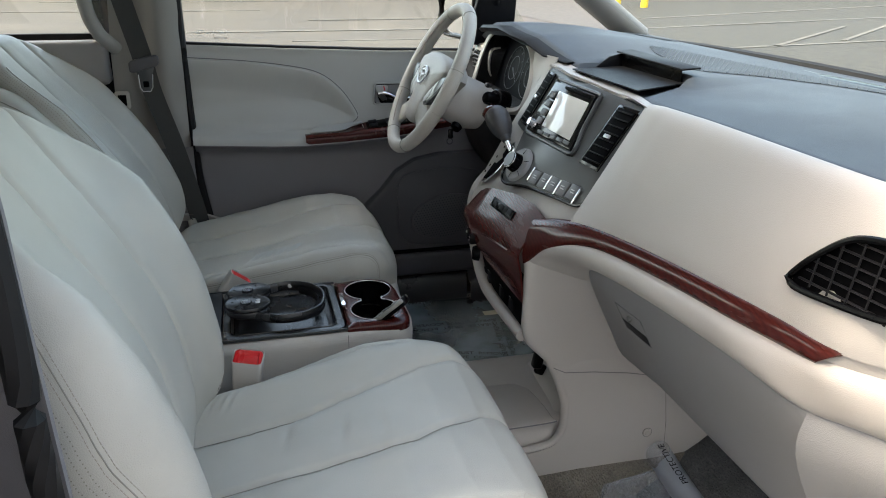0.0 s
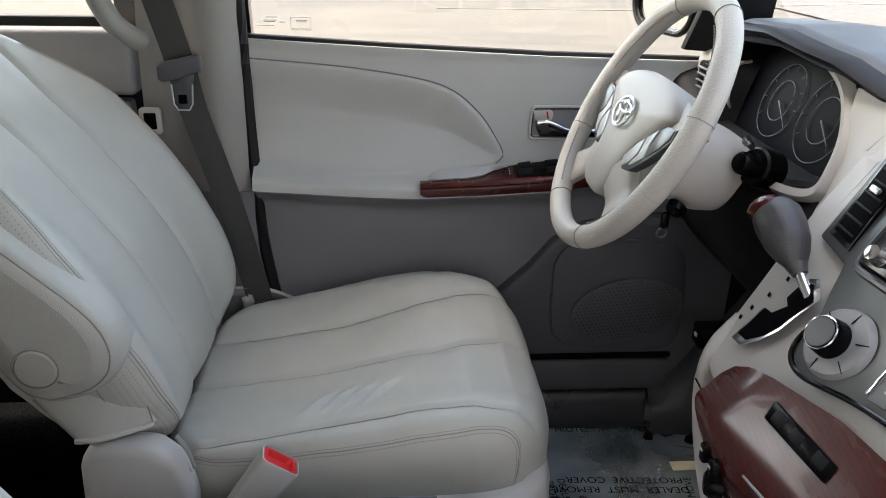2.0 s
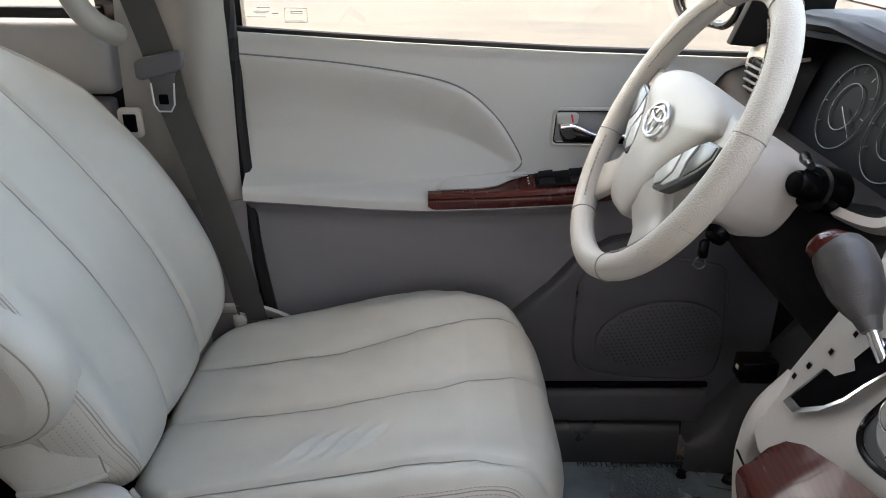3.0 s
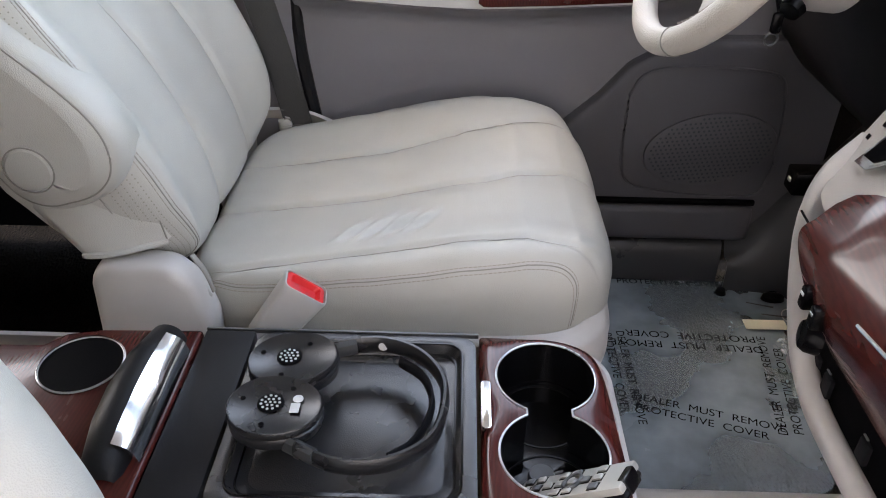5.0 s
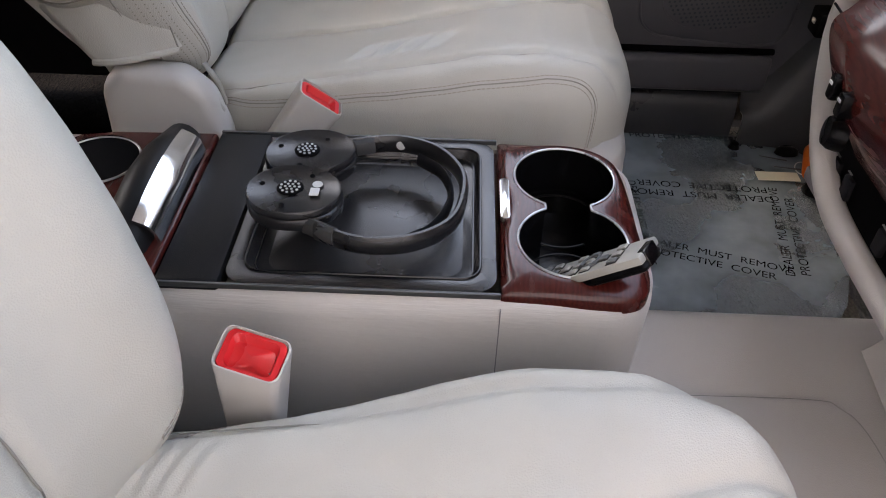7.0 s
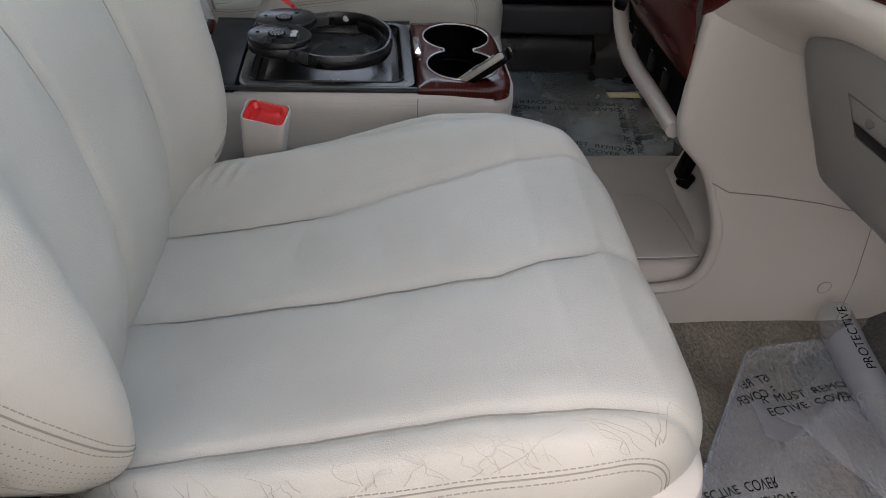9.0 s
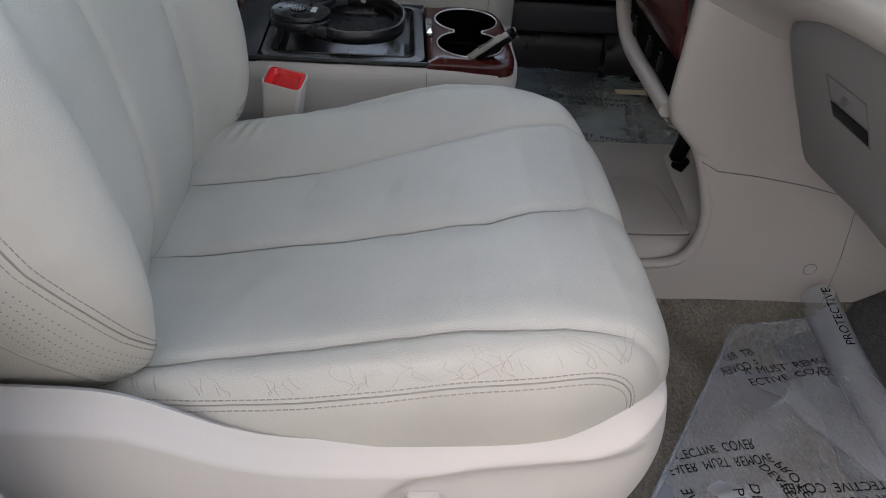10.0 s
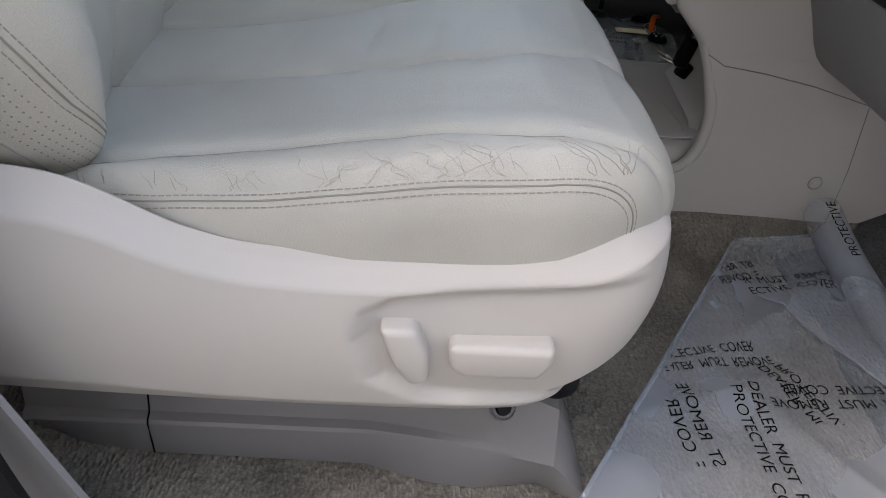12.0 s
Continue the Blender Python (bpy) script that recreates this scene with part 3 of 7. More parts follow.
        for k in range(18):      # short nicks along the seam
            p, q = rng.uniform(-0.65, 0.5), rng.uniform(0.862, 0.870)
            dp = rng.uniform(-0.05, -0.01)
            cracks.append(tube([put(p + dp * u, q - rng.uniform(0.012, 0.03) * u) + V((0, -0.0001, 0.0003)) for u in (0, 0.35, 0.7, 1)], [0.0003, 0.0003, 0.0002, 0.0001], 4))
        part("leather_crack", joined(cracks), CRACK, cushion, "fine cracks in the worn bolster", kind="stuff")

    # plastic shell: door side, round the front, inner side
    def shell_path(out):
        return [(-0.33, out), (-0.20, out + 0.004), (-0.05, out + 0.006), (0.10, out + 0.004), (0.18, out - 0.004), (0.228, out - 0.030), (0.248, out - 0.085), (0.254, 0.0)]

    recess = [(0.006, 0.235), (0.012, 0.258), (0.030, 0.271), (0.073, 0.279), (0.19, 0.288), (0.27, 0.292), (0.27, 0.16), (0.15, 0.165), (0.06, 0.172), (0.022, 0.195)]
    half = spline(shell_path(0.259), 130)
    full = np.vstack([half, np.c_[half[::-1, 0], -half[::-1, 1]][1:]])
    def rim_line(X):
        return np.interp(X, (-0.33, -0.21, -0.175, -0.145, -0.109, -0.068, -0.01, 0.109, 0.185, 0.22, 0.262), (0.352, 0.352, 0.342, 0.323, 0.308, 0.301, 0.299, 0.304, 0.312, 0.324, 0.330))

    def foot_line(X):
        return np.interp(X, (-0.33, 0.10, 0.155, 0.19, 0.225, 0.254), (0.143, 0.143, 0.147, 0.164, 0.196, 0.215))

    rows = []
    ease = np.linspace(-0.03, 0.03, 13)
    for i, (X, Y) in enumerate(full):
        edge = float(np.mean([rim_line(X + d) for d in ease]))
        low = float(np.mean([foot_line(X + d * 0.6) for d in ease]))
        if Y < 0:
            edge = min(edge, 0.285)
        col = []
        for k in range(64):
            f = k / 63
            z = low + (edge - low) * f
            bow = 0.010 * math.sin(math.pi * min(1, f * 1.05)) - 0.016 * max(0, f - 0.86) / 0.14 - 0.010 * max(0, 0.12 - f) / 0.12
            if side < 0 and Y > 0:
                bow -= 0.010 * float(smooth_in_poly(np.array(X), np.array(z), recess, 0.006)) * np.interp(X, (0.15, 0.23), (1, 0))
            nx, ny = (1, 0) if X > 0.247 else (max(0, (X - 0.15) / 0.11), 1)
            l = math.hypot(nx, ny)
            col.append(W(X + bow * nx / l, Y + (bow * ny / l) * (1 if Y > 0 else -1), z))
        rows.append(col)
    shell = part("seat_shell", grid(rows, 0.006), SHELL, e, "pale grey moulded plastic seat shell", angle=60)
    if side < 0:
        # switch recess and the two power seat switches
        sw = [W(X, 0.253, Z) for X, Z in ((0.021, 0.251), (0.050, 0.252), (0.061, 0.225), (0.063, 0.198), (0.049, 0.193), (0.034, 0.214))]
        part("recline_switch", prism(sw, (0, -0.026, 0), 0.006, 3), SHELL, shell, "pale plastic recline switch")
        sw = [W(X, 0.253, Z) for X, Z in ((0.075, 0.238), (0.158, 0.239), (0.156, 0.222), (0.148, 0.206), (0.088, 0.206), (0.077, 0.216))]
        part("slide_switch", prism(sw, (0, -0.026, 0), 0.006, 3), SHELL, shell, "pale plastic seat slide switch")
    # rail covers under the seat, and the dark frame between
    def rail_row(X, sgn):
        low = np.interp(X, (-0.30, -0.255, -0.196, 0.02, 0.08, 0.125, 0.193, 0.213, 0.236), (0.178, 0.195, 0.203, 0.207, 0.226, 0.231, 0.222, 0.236, 0.240))
        ridge = np.interp(X, (-0.30, 0.02, 0.10, 0.16, 0.236), (0.207, 0.207, 0.217, 0.228, 0.235))
        h = np.interp(X, (-0.30, 0.16, 0.20, 0.236), (1.0, 1.0, 0.85, 0.06))
        fade = np.interp(X, (0.06, 0.17), (1, 0.2))
        pts = [(low, 0.0), (low * 0.5 + ridge * 0.5, 0.024), (ridge, 0.046), (ridge - 0.002, 0.050), (ridge - 0.008 * fade - 0.002, 0.0535), (ridge - 0.013, 0.075), (ridge - 0.028, 0.105), (ridge - 0.060, 0.115), (ridge - 0.10, 0.10), (ridge - 0.12, 0.0)]
        return [W(X, sgn * a, 0.002 + b * h) for a, b in pts]

    for sgn in (1, -1):
        rc = part("rail_cover", grid([rail_row(X, sgn) for X in np.linspace(-0.30, 0.236, 60)], 0.003), RAIL, e, "grey plastic seat rail cover", angle=25)
        part("joint", tube([V(p) + V((0, sgn * side * 0.0006, 0.0006)) for p in rail_row(-0.187, sgn)[:8]], 0.0009, 6), INK_AND_SHADE, rc)
        for X in (-0.232, 0.145):
            q = V(rail_row(X, sgn)[5]) * 0.5 + V(rail_row(X, sgn)[6]) * 0.5
            part("bolt_recess", lathe([(0, 0.0005), (0.010, 0.001), (0.0115, 0.003), (0.0135, 0.0)], q, (0, side * sgn * 0.8, 0.55), 20), DARK, rc)
            part("bolt", lathe([(0, 0.006), (0.006, 0.0055), (0.008, 0.002), (0.008, 0)], q, (0, side * sgn * 0.8, 0.55), 12), CHAR, rc)
    part("seat_frame", box(W(-0.26, -0.20, 0.09) if side > 0 else W(-0.26, 0.20, 0.09), W(0.22, 0.20, 0.26) if side > 0 else W(0.22, -0.20, 0.26), 0.02), CHAR, e)
    # hinge cover at the foot of the backrest, inner side
    hc = [W(X, -0.215, Z) for X, Z in ((-0.355, 0.20), (-0.226, 0.20), (-0.218, 0.30), (-0.232, 0.355), (-0.260, 0.382), (-0.332, 0.386), (-0.356, 0.365), (-0.362, 0.28))]
    part("hinge_cover", prism(hc, (0, -side * 0.045, 0), 0.016, 4), SHELL, e, "rounded pale plastic hinge cover")
    # gathered leather tabs at the corners between cushion and backrest
    for Y, X in ((-0.238, -0.236), (0.236, -0.232))[:2 if side > 0 else 1]:
        rows = [[W(X + 0.011 * math.cos(t) * w + 0.004 * noise.noise(V((9 * t, 30 * v, Y))), Y + 0.006 * math.sin(t) * w, 0.285 + 0.055 * v + 0.012 * noise.noise(V((3 * t, 9, X)))) for t in np.linspace(0, 6.2832, 16)] for v, w in ((0, 0.7), (0.3, 1.0), (0.55, 0.8), (0.8, 1.05), (0.95, 0.8), (1.0, 0.1))]
        part("gathered_tab", grid(rows), LEATHER, e, "gathered leather tab", angle=80)
    if armrest:
        knots = [(-0.277, 0.526), (-0.283, 0.498), (-0.305, 0.472), (-0.338, 0.456), (-0.375, 0.452), (-0.408, 0.470), (-0.435, 0.52), (-0.472, 0.60), (-0.520, 0.69), (-0.560, 0.755), (-0.545, 0.785), (-0.490, 0.765), (-0.425, 0.705), (-0.365, 0.645), (-0.310, 0.590), (-0.285, 0.556)]
        out = spline(knots[-3:] + knots + knots[:3], 6 * (len(knots) + 5) + 1)[18:18 + 6 * len(knots)]
        rows = []
        for X, Z in out:
            k = np.array((X, Z)) - np.array((np.interp(Z, (0.45, 0.78), (-0.35, -0.52)), np.clip(Z, 0.50, 0.74)))
            k = k / (np.linalg.norm(k) + 1e-6)
            rows.append([W(X - k[0] * i, yy, Z - k[1] * i) for i, yy in ((0.010, -0.200), (0.0, -0.215), (0.0, -0.244), (0.004, -0.257), (0.0105, -0.2645), (0.0130, -0.2650), (0.018, -0.2685), (0.032, -0.2715))])
        arm = part("armrest", grid(rows, wrap=True), LEATHER, e, "folded-up pale leather armrest", angle=180)
        cap = [(np.interp(Z, (0.45, 0.78), (-0.35, -0.52)), np.clip(Z, 0.50, 0.74)) for X, Z in out]
        part("armrest_face", grid([[r[-1], W((r[-1].x - x0) * 0.5 + c[0] * 0.5, -0.2735, r[-1].z * 0.5 + c[1] * 0.5), W(c[0], -0.2742, c[1])] for r, c in zip(rows, cap)], wrap=True), LEATHER, arm, angle=180)
        part("pivot_cap", lathe([(0, 0.003), (0.022, 0.0025), (0.025, 0), (0.025, -0.008)], W(-0.372, -0.2735, 0.510), (0, -side, 0.0), 28), LEATHER, arm, "round pivot cap")
        part("seam", tube([W(-0.372 + 0.0255 * math.cos(t), -0.2742, 0.510 + 0.0255 * math.sin(t)) for t in np.linspace(0, 6.2832, 40)[:-1]], 0.0009, 6, closed=True), SEAM, arm)
        part("seam", tube([r[5] for r in rows], 0.0011, 6, closed=True), SEAM, arm)
        # leather side skirt under the armrest, with its rolled hem
        edge_f = spline([(-0.335, 0.555), (-0.303, 0.528), (-0.284, 0.490), (-0.273, 0.445), (-0.266, 0.400)], 20)
        edge_r = spline([(-0.45, 0.555), (-0.43, 0.52), (-0.405, 0.470), (-0.378, 0.425), (-0.355, 0.392)], 20)
        rows = []
        for (xf, zf), (xr, zr) in zip(edge_f, edge_r):
            rows.append([W(xf + 0.004, -0.215, zf)] + [W(xf + (xr - xf) * u, -0.229 - 0.024 * math.sin(math.pi * 0.62 * u) + 0.0015 * noise.noise(V((u * 5, zf * 20, 2))), zf + (zr - zf) * u) for u in np.linspace(0, 1, 12)] + [W(xr - 0.004, -0.222, zr)])
        skirt = part("side_skirt", grid(rows), LEATHER, e, "pale leather side of the backrest", angle=180)
        part("hem", tube([V(p) + V((0, 0, -0.001)) for p in rows[-1][1:-1]], 0.004, 8), LEATHER, skirt)
        part("seam", tube([r[1] + V((0, -0.0004, 0)) for r in rows], 0.0010, 6), SEAM, skirt)
        part("strap", tube(spline([W(-0.235, -0.246, 0.392), W(-0.222, -0.250, 0.372), W(-0.216, -0.250, 0.345)], 10), 0.004, 8, flat=0.5), SEAM, e)
    return e, W, B


driver, DW, DB = seat("car_seat", 0.0, 1.91, 1, 0.0, -0.08, 0.012, "pale grey leather driver seat with folded armrest", True)
passenger, PW, PB = seat("car_seat", 0.040, 1.005, -1, 0.045, 0.14, 0.0, "pale grey leather front passenger seat, creased outer bolster", False)

# ---------------------------------------------------------------- centre console
console = thing("center_console", (-0.05, 1.456, 0), "beige and wood-trimmed centre console with cup holders", "console")
Y0, Y1, ZT = 1.345, 1.567, 0.366
# body: loft of rounded plan rings
rings = []
for z, inset in ((0.0, 0.0), (0.10, 0.0), (0.25, 0.0), (0.335, 0.0), (0.352, 0.002), (0.358, 0.008)):
    x0, x1 = -0.60, 0.222 - inset - 0.03 * (0.36 - z)
    ring = []
    for u in np.linspace(0, 1, 24):
        ring.append((x0 + (x1 - 0.05 - x0) * u, Y0 + inset - 0.006, z))
    ring += [(x1 - 0.05 + 0.05 * math.sin(t), Y0 + inset + 0.044 - 0.05 * math.cos(t), z) for t in np.linspace(0.1, math.pi / 2, 8)]
    ring += [(x1 - 0.05 + 0.05 * math.cos(t), Y1 - inset - 0.044 + 0.05 * math.sin(t), z) for t in np.linspace(0, math.pi / 2, 8)]
    ring += [(x1 - 0.05 + (x0 - x1 + 0.05) * u, Y1 - inset + 0.006, z) for u in np.linspace(0.04, 1, 24)]
    rings.append(ring)
body = part("console_body", grid(np.swapaxes(np.array(rings), 0, 1), 0.004), SIDE, console, "beige grained plastic console sides", angle=50)
part("joint", box((0.0880, Y0 - 0.0064, 0.02), (0.0889, Y0 - 0.004, 0.354), 0), DARK, body)
# wooden front with two cup holders
cupA, cupB, RC = (0.1515, 1.506), (0.1515, 1.412), 0.0480
outer = spline([(0.0885, Y0 + 0.001), (0.130, Y0 + 0.0), (0.170, Y0 - 0.002), (0.195, Y0 + 0.001), (0.208, Y0 + 0.010), (0.2125, Y0 + 0.028), (0.2125, 1.42), (0.2105, 1.48), (0.208, 1.515), (0.202, 1.540), (0.186, 1.556), (0.150, Y1 - 0.003), (0.0885, Y1)], 90)
outer = [tuple(p) for p in evened(outer, 96)] + [tuple(p) for p in evened([(0.0885, Y1), (0.0885, Y0 + 0.001)], 30)[1:-1]]


def keyhole(r, n=130):
    """Outline of the two round holders joined by a neck."""
    pts = []
    neck = 0.021
    al = math.asin(neck / r)
    for k in range(n // 2):
        t = math.pi * 1.5 + al + (2 * math.pi - 2 * al) * k / (n // 2 - 1)
        pts.append((cupA[0] + r * math.cos(t) * 0.99, cupA[1] + r * math.sin(t)))
    for k in range(n // 2):
        t = math.pi * 0.5 + al + (2 * math.pi - 2 * al) * k / (n // 2 - 1)
        pts.append((cupB[0] + r * math.cos(t) * 0.99, cupB[1] + r * math.sin(t)))
    return pts


hole = keyhole(RC)
ho = np.array(hole)
oo = np.array(outer)
# pair each hole point with an outer point by walking both outlines from the same bearing
ha = evened(np.roll(ho, -int(np.argmax(ho[:, 1])), 0), 140, True)
oa = evened(np.roll(oo, -int(np.argmin(np.hypot(oo[:, 0] - 0.1505, oo[:, 1] - Y1))), 0), 140, True)
if np.sum(np.cross(ha, np.roll(ha, -1, 0))) * np.sum(np.cross(oa, np.roll(oa, -1, 0))) < 0:
    oa = np.roll(oa[::-1], 1, 0)
rows = []
for k in range(140):
    p, q = V((*oa[k], 0)), V((*ha[k], 0))
    m = (p + q) / 2
    rows.append([V((p.x, p.y, ZT - 0.016)), V((p.x, p.y, ZT - 0.005)), V((p.x, p.y, ZT - 0.001)).lerp(V((q.x, q.y, ZT + 0.002)), 0.03), V((m.x, m.y, ZT + 0.004)), V((q.x, q.y, ZT + 0.003))])
part("wood_trim", grid(rows, wrap=True), WOOD, console, "glossy burgundy wood veneer round the cup holders", angle=60)
part("chrome_rim", tube([(x, y, ZT + 0.0035) for x, y in ha], 0.0011, 8, closed=True), SILVER, console)
part("cup_holder", grid([[V((x, y, ZT + 0.003)), V((x, y, ZT - 0.03)), V(((x - 0.1505) * 0.95 + 0.1505, (y - 1.4515) * 0.96 + 1.4515, ZT - 0.075)), V(((x - 0.1505) * 0.5 + 0.1505, (y - 1.4515) * 0.6 + 1.4515, ZT - 0.077)), V((0.1505, 1.4515, ZT - 0.077))] for x, y in ha], wrap=True), GLOSS, console, "black cup holder wells", angle=50)
for c in (cupA, cupB):
    part("well_ring", tube([(c[0] + 0.042 * math.cos(t), c[1] + 0.042 * math.sin(t), ZT - 0.05) for t in np.linspace(0, 6.28, 40)], 0.0012, 6), BLACK, console)
part("well_button", lathe([(0, 0.006), (0.012, 0.005), (0.0135, 0)], (0.150, 1.452, ZT - 0.077), (0, 0, 1), 24), BEZEL, console)
clip = [(0.0935 + a, 1.464 + b, ZT + 0.002) for a, b in rounded(0.009, 0.060, 0.004)]
part("chrome_latch", prism(clip, (0, 0, 0.006), 0.002), CHROME, console)
# black tray
zt = ZT
tray = []
for f, dz in ((0, 0), (0.008, 0.002), (0.014, 0.0), (0.020, -0.010), (0.030, -0.012), (0.09, -0.012)):
    out = rounded(0.2235 - 2 * f, Y1 - Y0 - 0.004 - 2 * f, max(0.004, 0.018 - f * 0.1), 6)
    tray.append([V((-0.0268 + a, 1.456 + b, zt + dz)) for a, b in out])
tb = grid(np.swapaxes(np.array(tray), 0, 1), wrap=True)
part("tray", tb, TRAY, console, "black ribbed plastic tray", angle=35)
part("tray_floor", box((-0.112, 1.372, zt - 0.0165), (0.058, 1.540, zt - 0.0117), 0.001), TRAY, console)
part("tray_panel", box((-0.194, Y0 + 0.001, zt - 0.02), (-0.1415, Y1 - 0.001, zt + 0.001), 0.003), PANEL_B, console, "black plastic sliding panel")
for f in (0.0135, 0.0195):
    part("tray_ridge", tube([(-0.0268 + a, 1.456 + b, zt + (0.0012 if f < 0.015 else -0.0085)) for a, b in rounded(0.2235 - 2 * f, Y1 - Y0 - 0.004 - 2 * f, 0.016)], 0.0011, 6, closed=True), GLOSS, console)
for y in (Y0 - 0.001, Y1 + 0.001):
    part("edge_strip", box((-0.194, y - 0.0015, zt - 0.004), (0.088, y + 0.0015, zt + 0.0015), 0.0006, 1), BEZEL, console)
# rear lid: wood, its cup holder, the chrome-faced pull
lid = [(-0.1965, Y0 + 0.001), (-0.1965, Y1 - 0.001), (-0.30, Y1 - 0.004), (-0.335, Y1 - 0.012), (-0.352, Y1 - 0.03), (-0.56, Y1 - 0.03), (-0.56, Y0 + 0.03), (-0.30, Y0 + 0.004)]
part("lid", prism([(a, b, zt - 0.016) for a, b in lid], (0, 0, 0.017), 0.005, 3), WOOD, console, "burgundy wood veneer rear lid")
part("chrome_rim", tube([(-0.300 + 0.040 * math.cos(t), 1.508 + 0.040 * math.sin(t), zt + 0.002) for t in np.linspace(0, 6.2832, 40)[:-1]], 0.0012, 8, closed=True), SILVER, console)
# flat disc on the lid; black colour stands in for the hole's shade
part("cup_holder", lathe([(0.0, 0.0005), (0.039, 0.0005), (0.040, 0.003)], (-0.300, 1.508, zt + 0.001), (0, 0, 1), 36), INK_AND_SHADE, console)
pull = [[V((x + 0.014 * math.cos(t) * sx, y, zt + 0.001 + hh * max(0, math.sin(t)))) for t in np.linspace(0, math.pi, 12)] for x, y, hh, sx in
        ((-0.2260, 1.555, 0.004, 0.9), (-0.2270, 1.548, 0.020, 1.3), (-0.2300, 1.50, 0.031, 1.7), (-0.2310, 1.46, 0.033, 1.8), (-0.2300, 1.42, 0.031, 1.7), (-0.2280, 1.378, 0.022, 1.3), (-0.2270, 1.368, 0.004, 0.9))]
pull_part = part("pull_handle", grid(pull), PANEL_B, console, "gloss black pull with a chrome face", angle=60)
part("chrome_face", loft([[(-0.2020, y, zt + 0.003), (-0.2035 - 0.003 * abs(y - 1.46) / 0.06, y, zt + 0.017), (-0.2180 - 0.002, y, zt + 0.0315 - 0.006 * (abs(y - 1.46) / 0.065) ** 2)] for y in np.linspace(1.388, 1.528, 7)], 8, 16, 0.003), CHROME, pull_part)

# ---------------------------------------------------------------- headphones and remote control
hp = thing("headphones", (-0.05, 1.45, zt), "black wireless headphones lying folded in the tray", "headphones")


def earcup(cx, cy, z0, rot):
    prof = [(0.0, 0.0), (0.032, 0.0), (0.038, 0.004), (0.039, 0.012), (0.0375, 0.0145), (0.036, 0.0150), (0.0385, 0.0165), (0.0385, 0.0215), (0.0375, 0.0228), (0.0355, 0.0226), (0.0345, 0.0220), (0.0, 0.0228)]
    g2 = []
    for k in range(40):
        t = 2 * math.pi * k / 40
        ov = 1 + 0.18 * max(0, math.cos(t)) ** 2
        g2.append([V((cx + r * ov * (math.cos(t) * math.cos(rot) - 0.92 * math.sin(t) * math.sin(rot)), cy + r * ov * (math.cos(t) * math.sin(rot) + 0.92 * math.sin(t) * math.cos(rot)), z0 + h)) for r, h in prof])
    bm = grid(g2, wrap=True)
    bmesh.ops.remove_doubles(bm, verts=bm.verts[:], dist=1e-5)
    cup = part("ear_cup", bm, HEADSET, hp, "black plastic ear cup", angle=40)
    part("speaker_mesh", lathe([(0, 0.0012), (0.010, 0.001), (0.0115, 0)], (cx, cy, z0 + 0.0233), (0, 0, 1), 24), INK_AND_SHADE, cup)
    for r, n in ((0.0, 1), (0.004, 6), (0.008, 11)):
        for k in range(n):
            t = 6.2832 * k / n
            part("mesh_dot", lathe([(0, 0.0006), (0.0012, 0.0006), (0.0013, 0)], (cx + r * math.cos(t), cy + r * math.sin(t), z0 + 0.0243), (0, 0, 1), 8), SILVER, cup)
    for t in (0.9, 2.9, 4.6):
        part("screw", lathe([(0, 0.0008), (0.0022, 0.0006), (0.0024, 0)], (cx + 0.026 * math.cos(t), cy + 0.024 * math.sin(t), z0 + 0.0226), (0, 0, 1), 10), INK_AND_SHADE, cup)
    return cup


earcup(-0.090, 1.492, zt + 0.010, 0.25)
cup2 = earcup(-0.094, 1.430, zt + 0.012, -0.1)
part("sticker", box((-0.076, 1.419, zt + 0.0356), (-0.068, 1.430, zt + 0.0362), 0.0001, 1), WHITE, cup2)
part("sticker", lathe([(0, 0.0005), (0.0045, 0.0004), (0.0046, 0)], (-0.071, 1.4355, zt + 0.0356), (0, 0, 1), 18), WHITE, cup2)
band = spline([(-0.055, 1.522, zt + 0.018), (-0.010, 1.528, zt + 0.020), (0.028, 1.514, zt + 0.020), (0.052, 1.482, zt + 0.019), (0.055, 1.445, zt + 0.018), (0.044, 1.408, zt + 0.017), (0.012, 1.384, zt + 0.017), (-0.030, 1.380, zt + 0.017), (-0.068, 1.394, zt + 0.018)], 70)
part("headband", tube(band, 0.0042, 10, flat=2.3), HEADSET, hp, "black sprung headband")
inner = spline([(0.012, 1.508, zt + 0.016), (0.036, 1.487, zt + 0.014), (0.044, 1.450, zt + 0.013), (0.030, 1.410, zt + 0.013), (0.010, 1.392, zt + 0.013)], 40)
part("head_pad", tube(inner, 0.003, 8, flat=2.6), CHAR, hp)
part("badge", lathe([(0, 0.0008), (0.0042, 0.0006), (0.0045, 0)], (-0.006, 1.5235, zt + 0.0205), (0, -1, 0.25), 20), PALE_BTN, hp)
for a, b in (((-0.064, 1.514), (-0.032, 1.525)), ((-0.078, 1.402), (-0.050, 1.386))):
    part("slider", tube([(a[0], a[1], zt + 0.018), (b[0], b[1], zt + 0.019)], 0.006, 8, flat=1.5), BEZEL, hp)

rot = Matrix.Rotation(radians(-30), 3, "Z") @ Matrix.Rotation(radians(-43), 3, "Y") @ Matrix.Rotation(radians(-3), 3, "X")
rem = thing("remote_control", (0.17, 1.36, zt), "silver and black remote control leaning in the cup holder", "remote control")
rc0 = V((0.1965, 1.353, zt + 0.0505)) - rot @ V((0.043, 0, 0.004))


def RP(a, b, c):
    return rc0 + rot @ V((a, b, c))


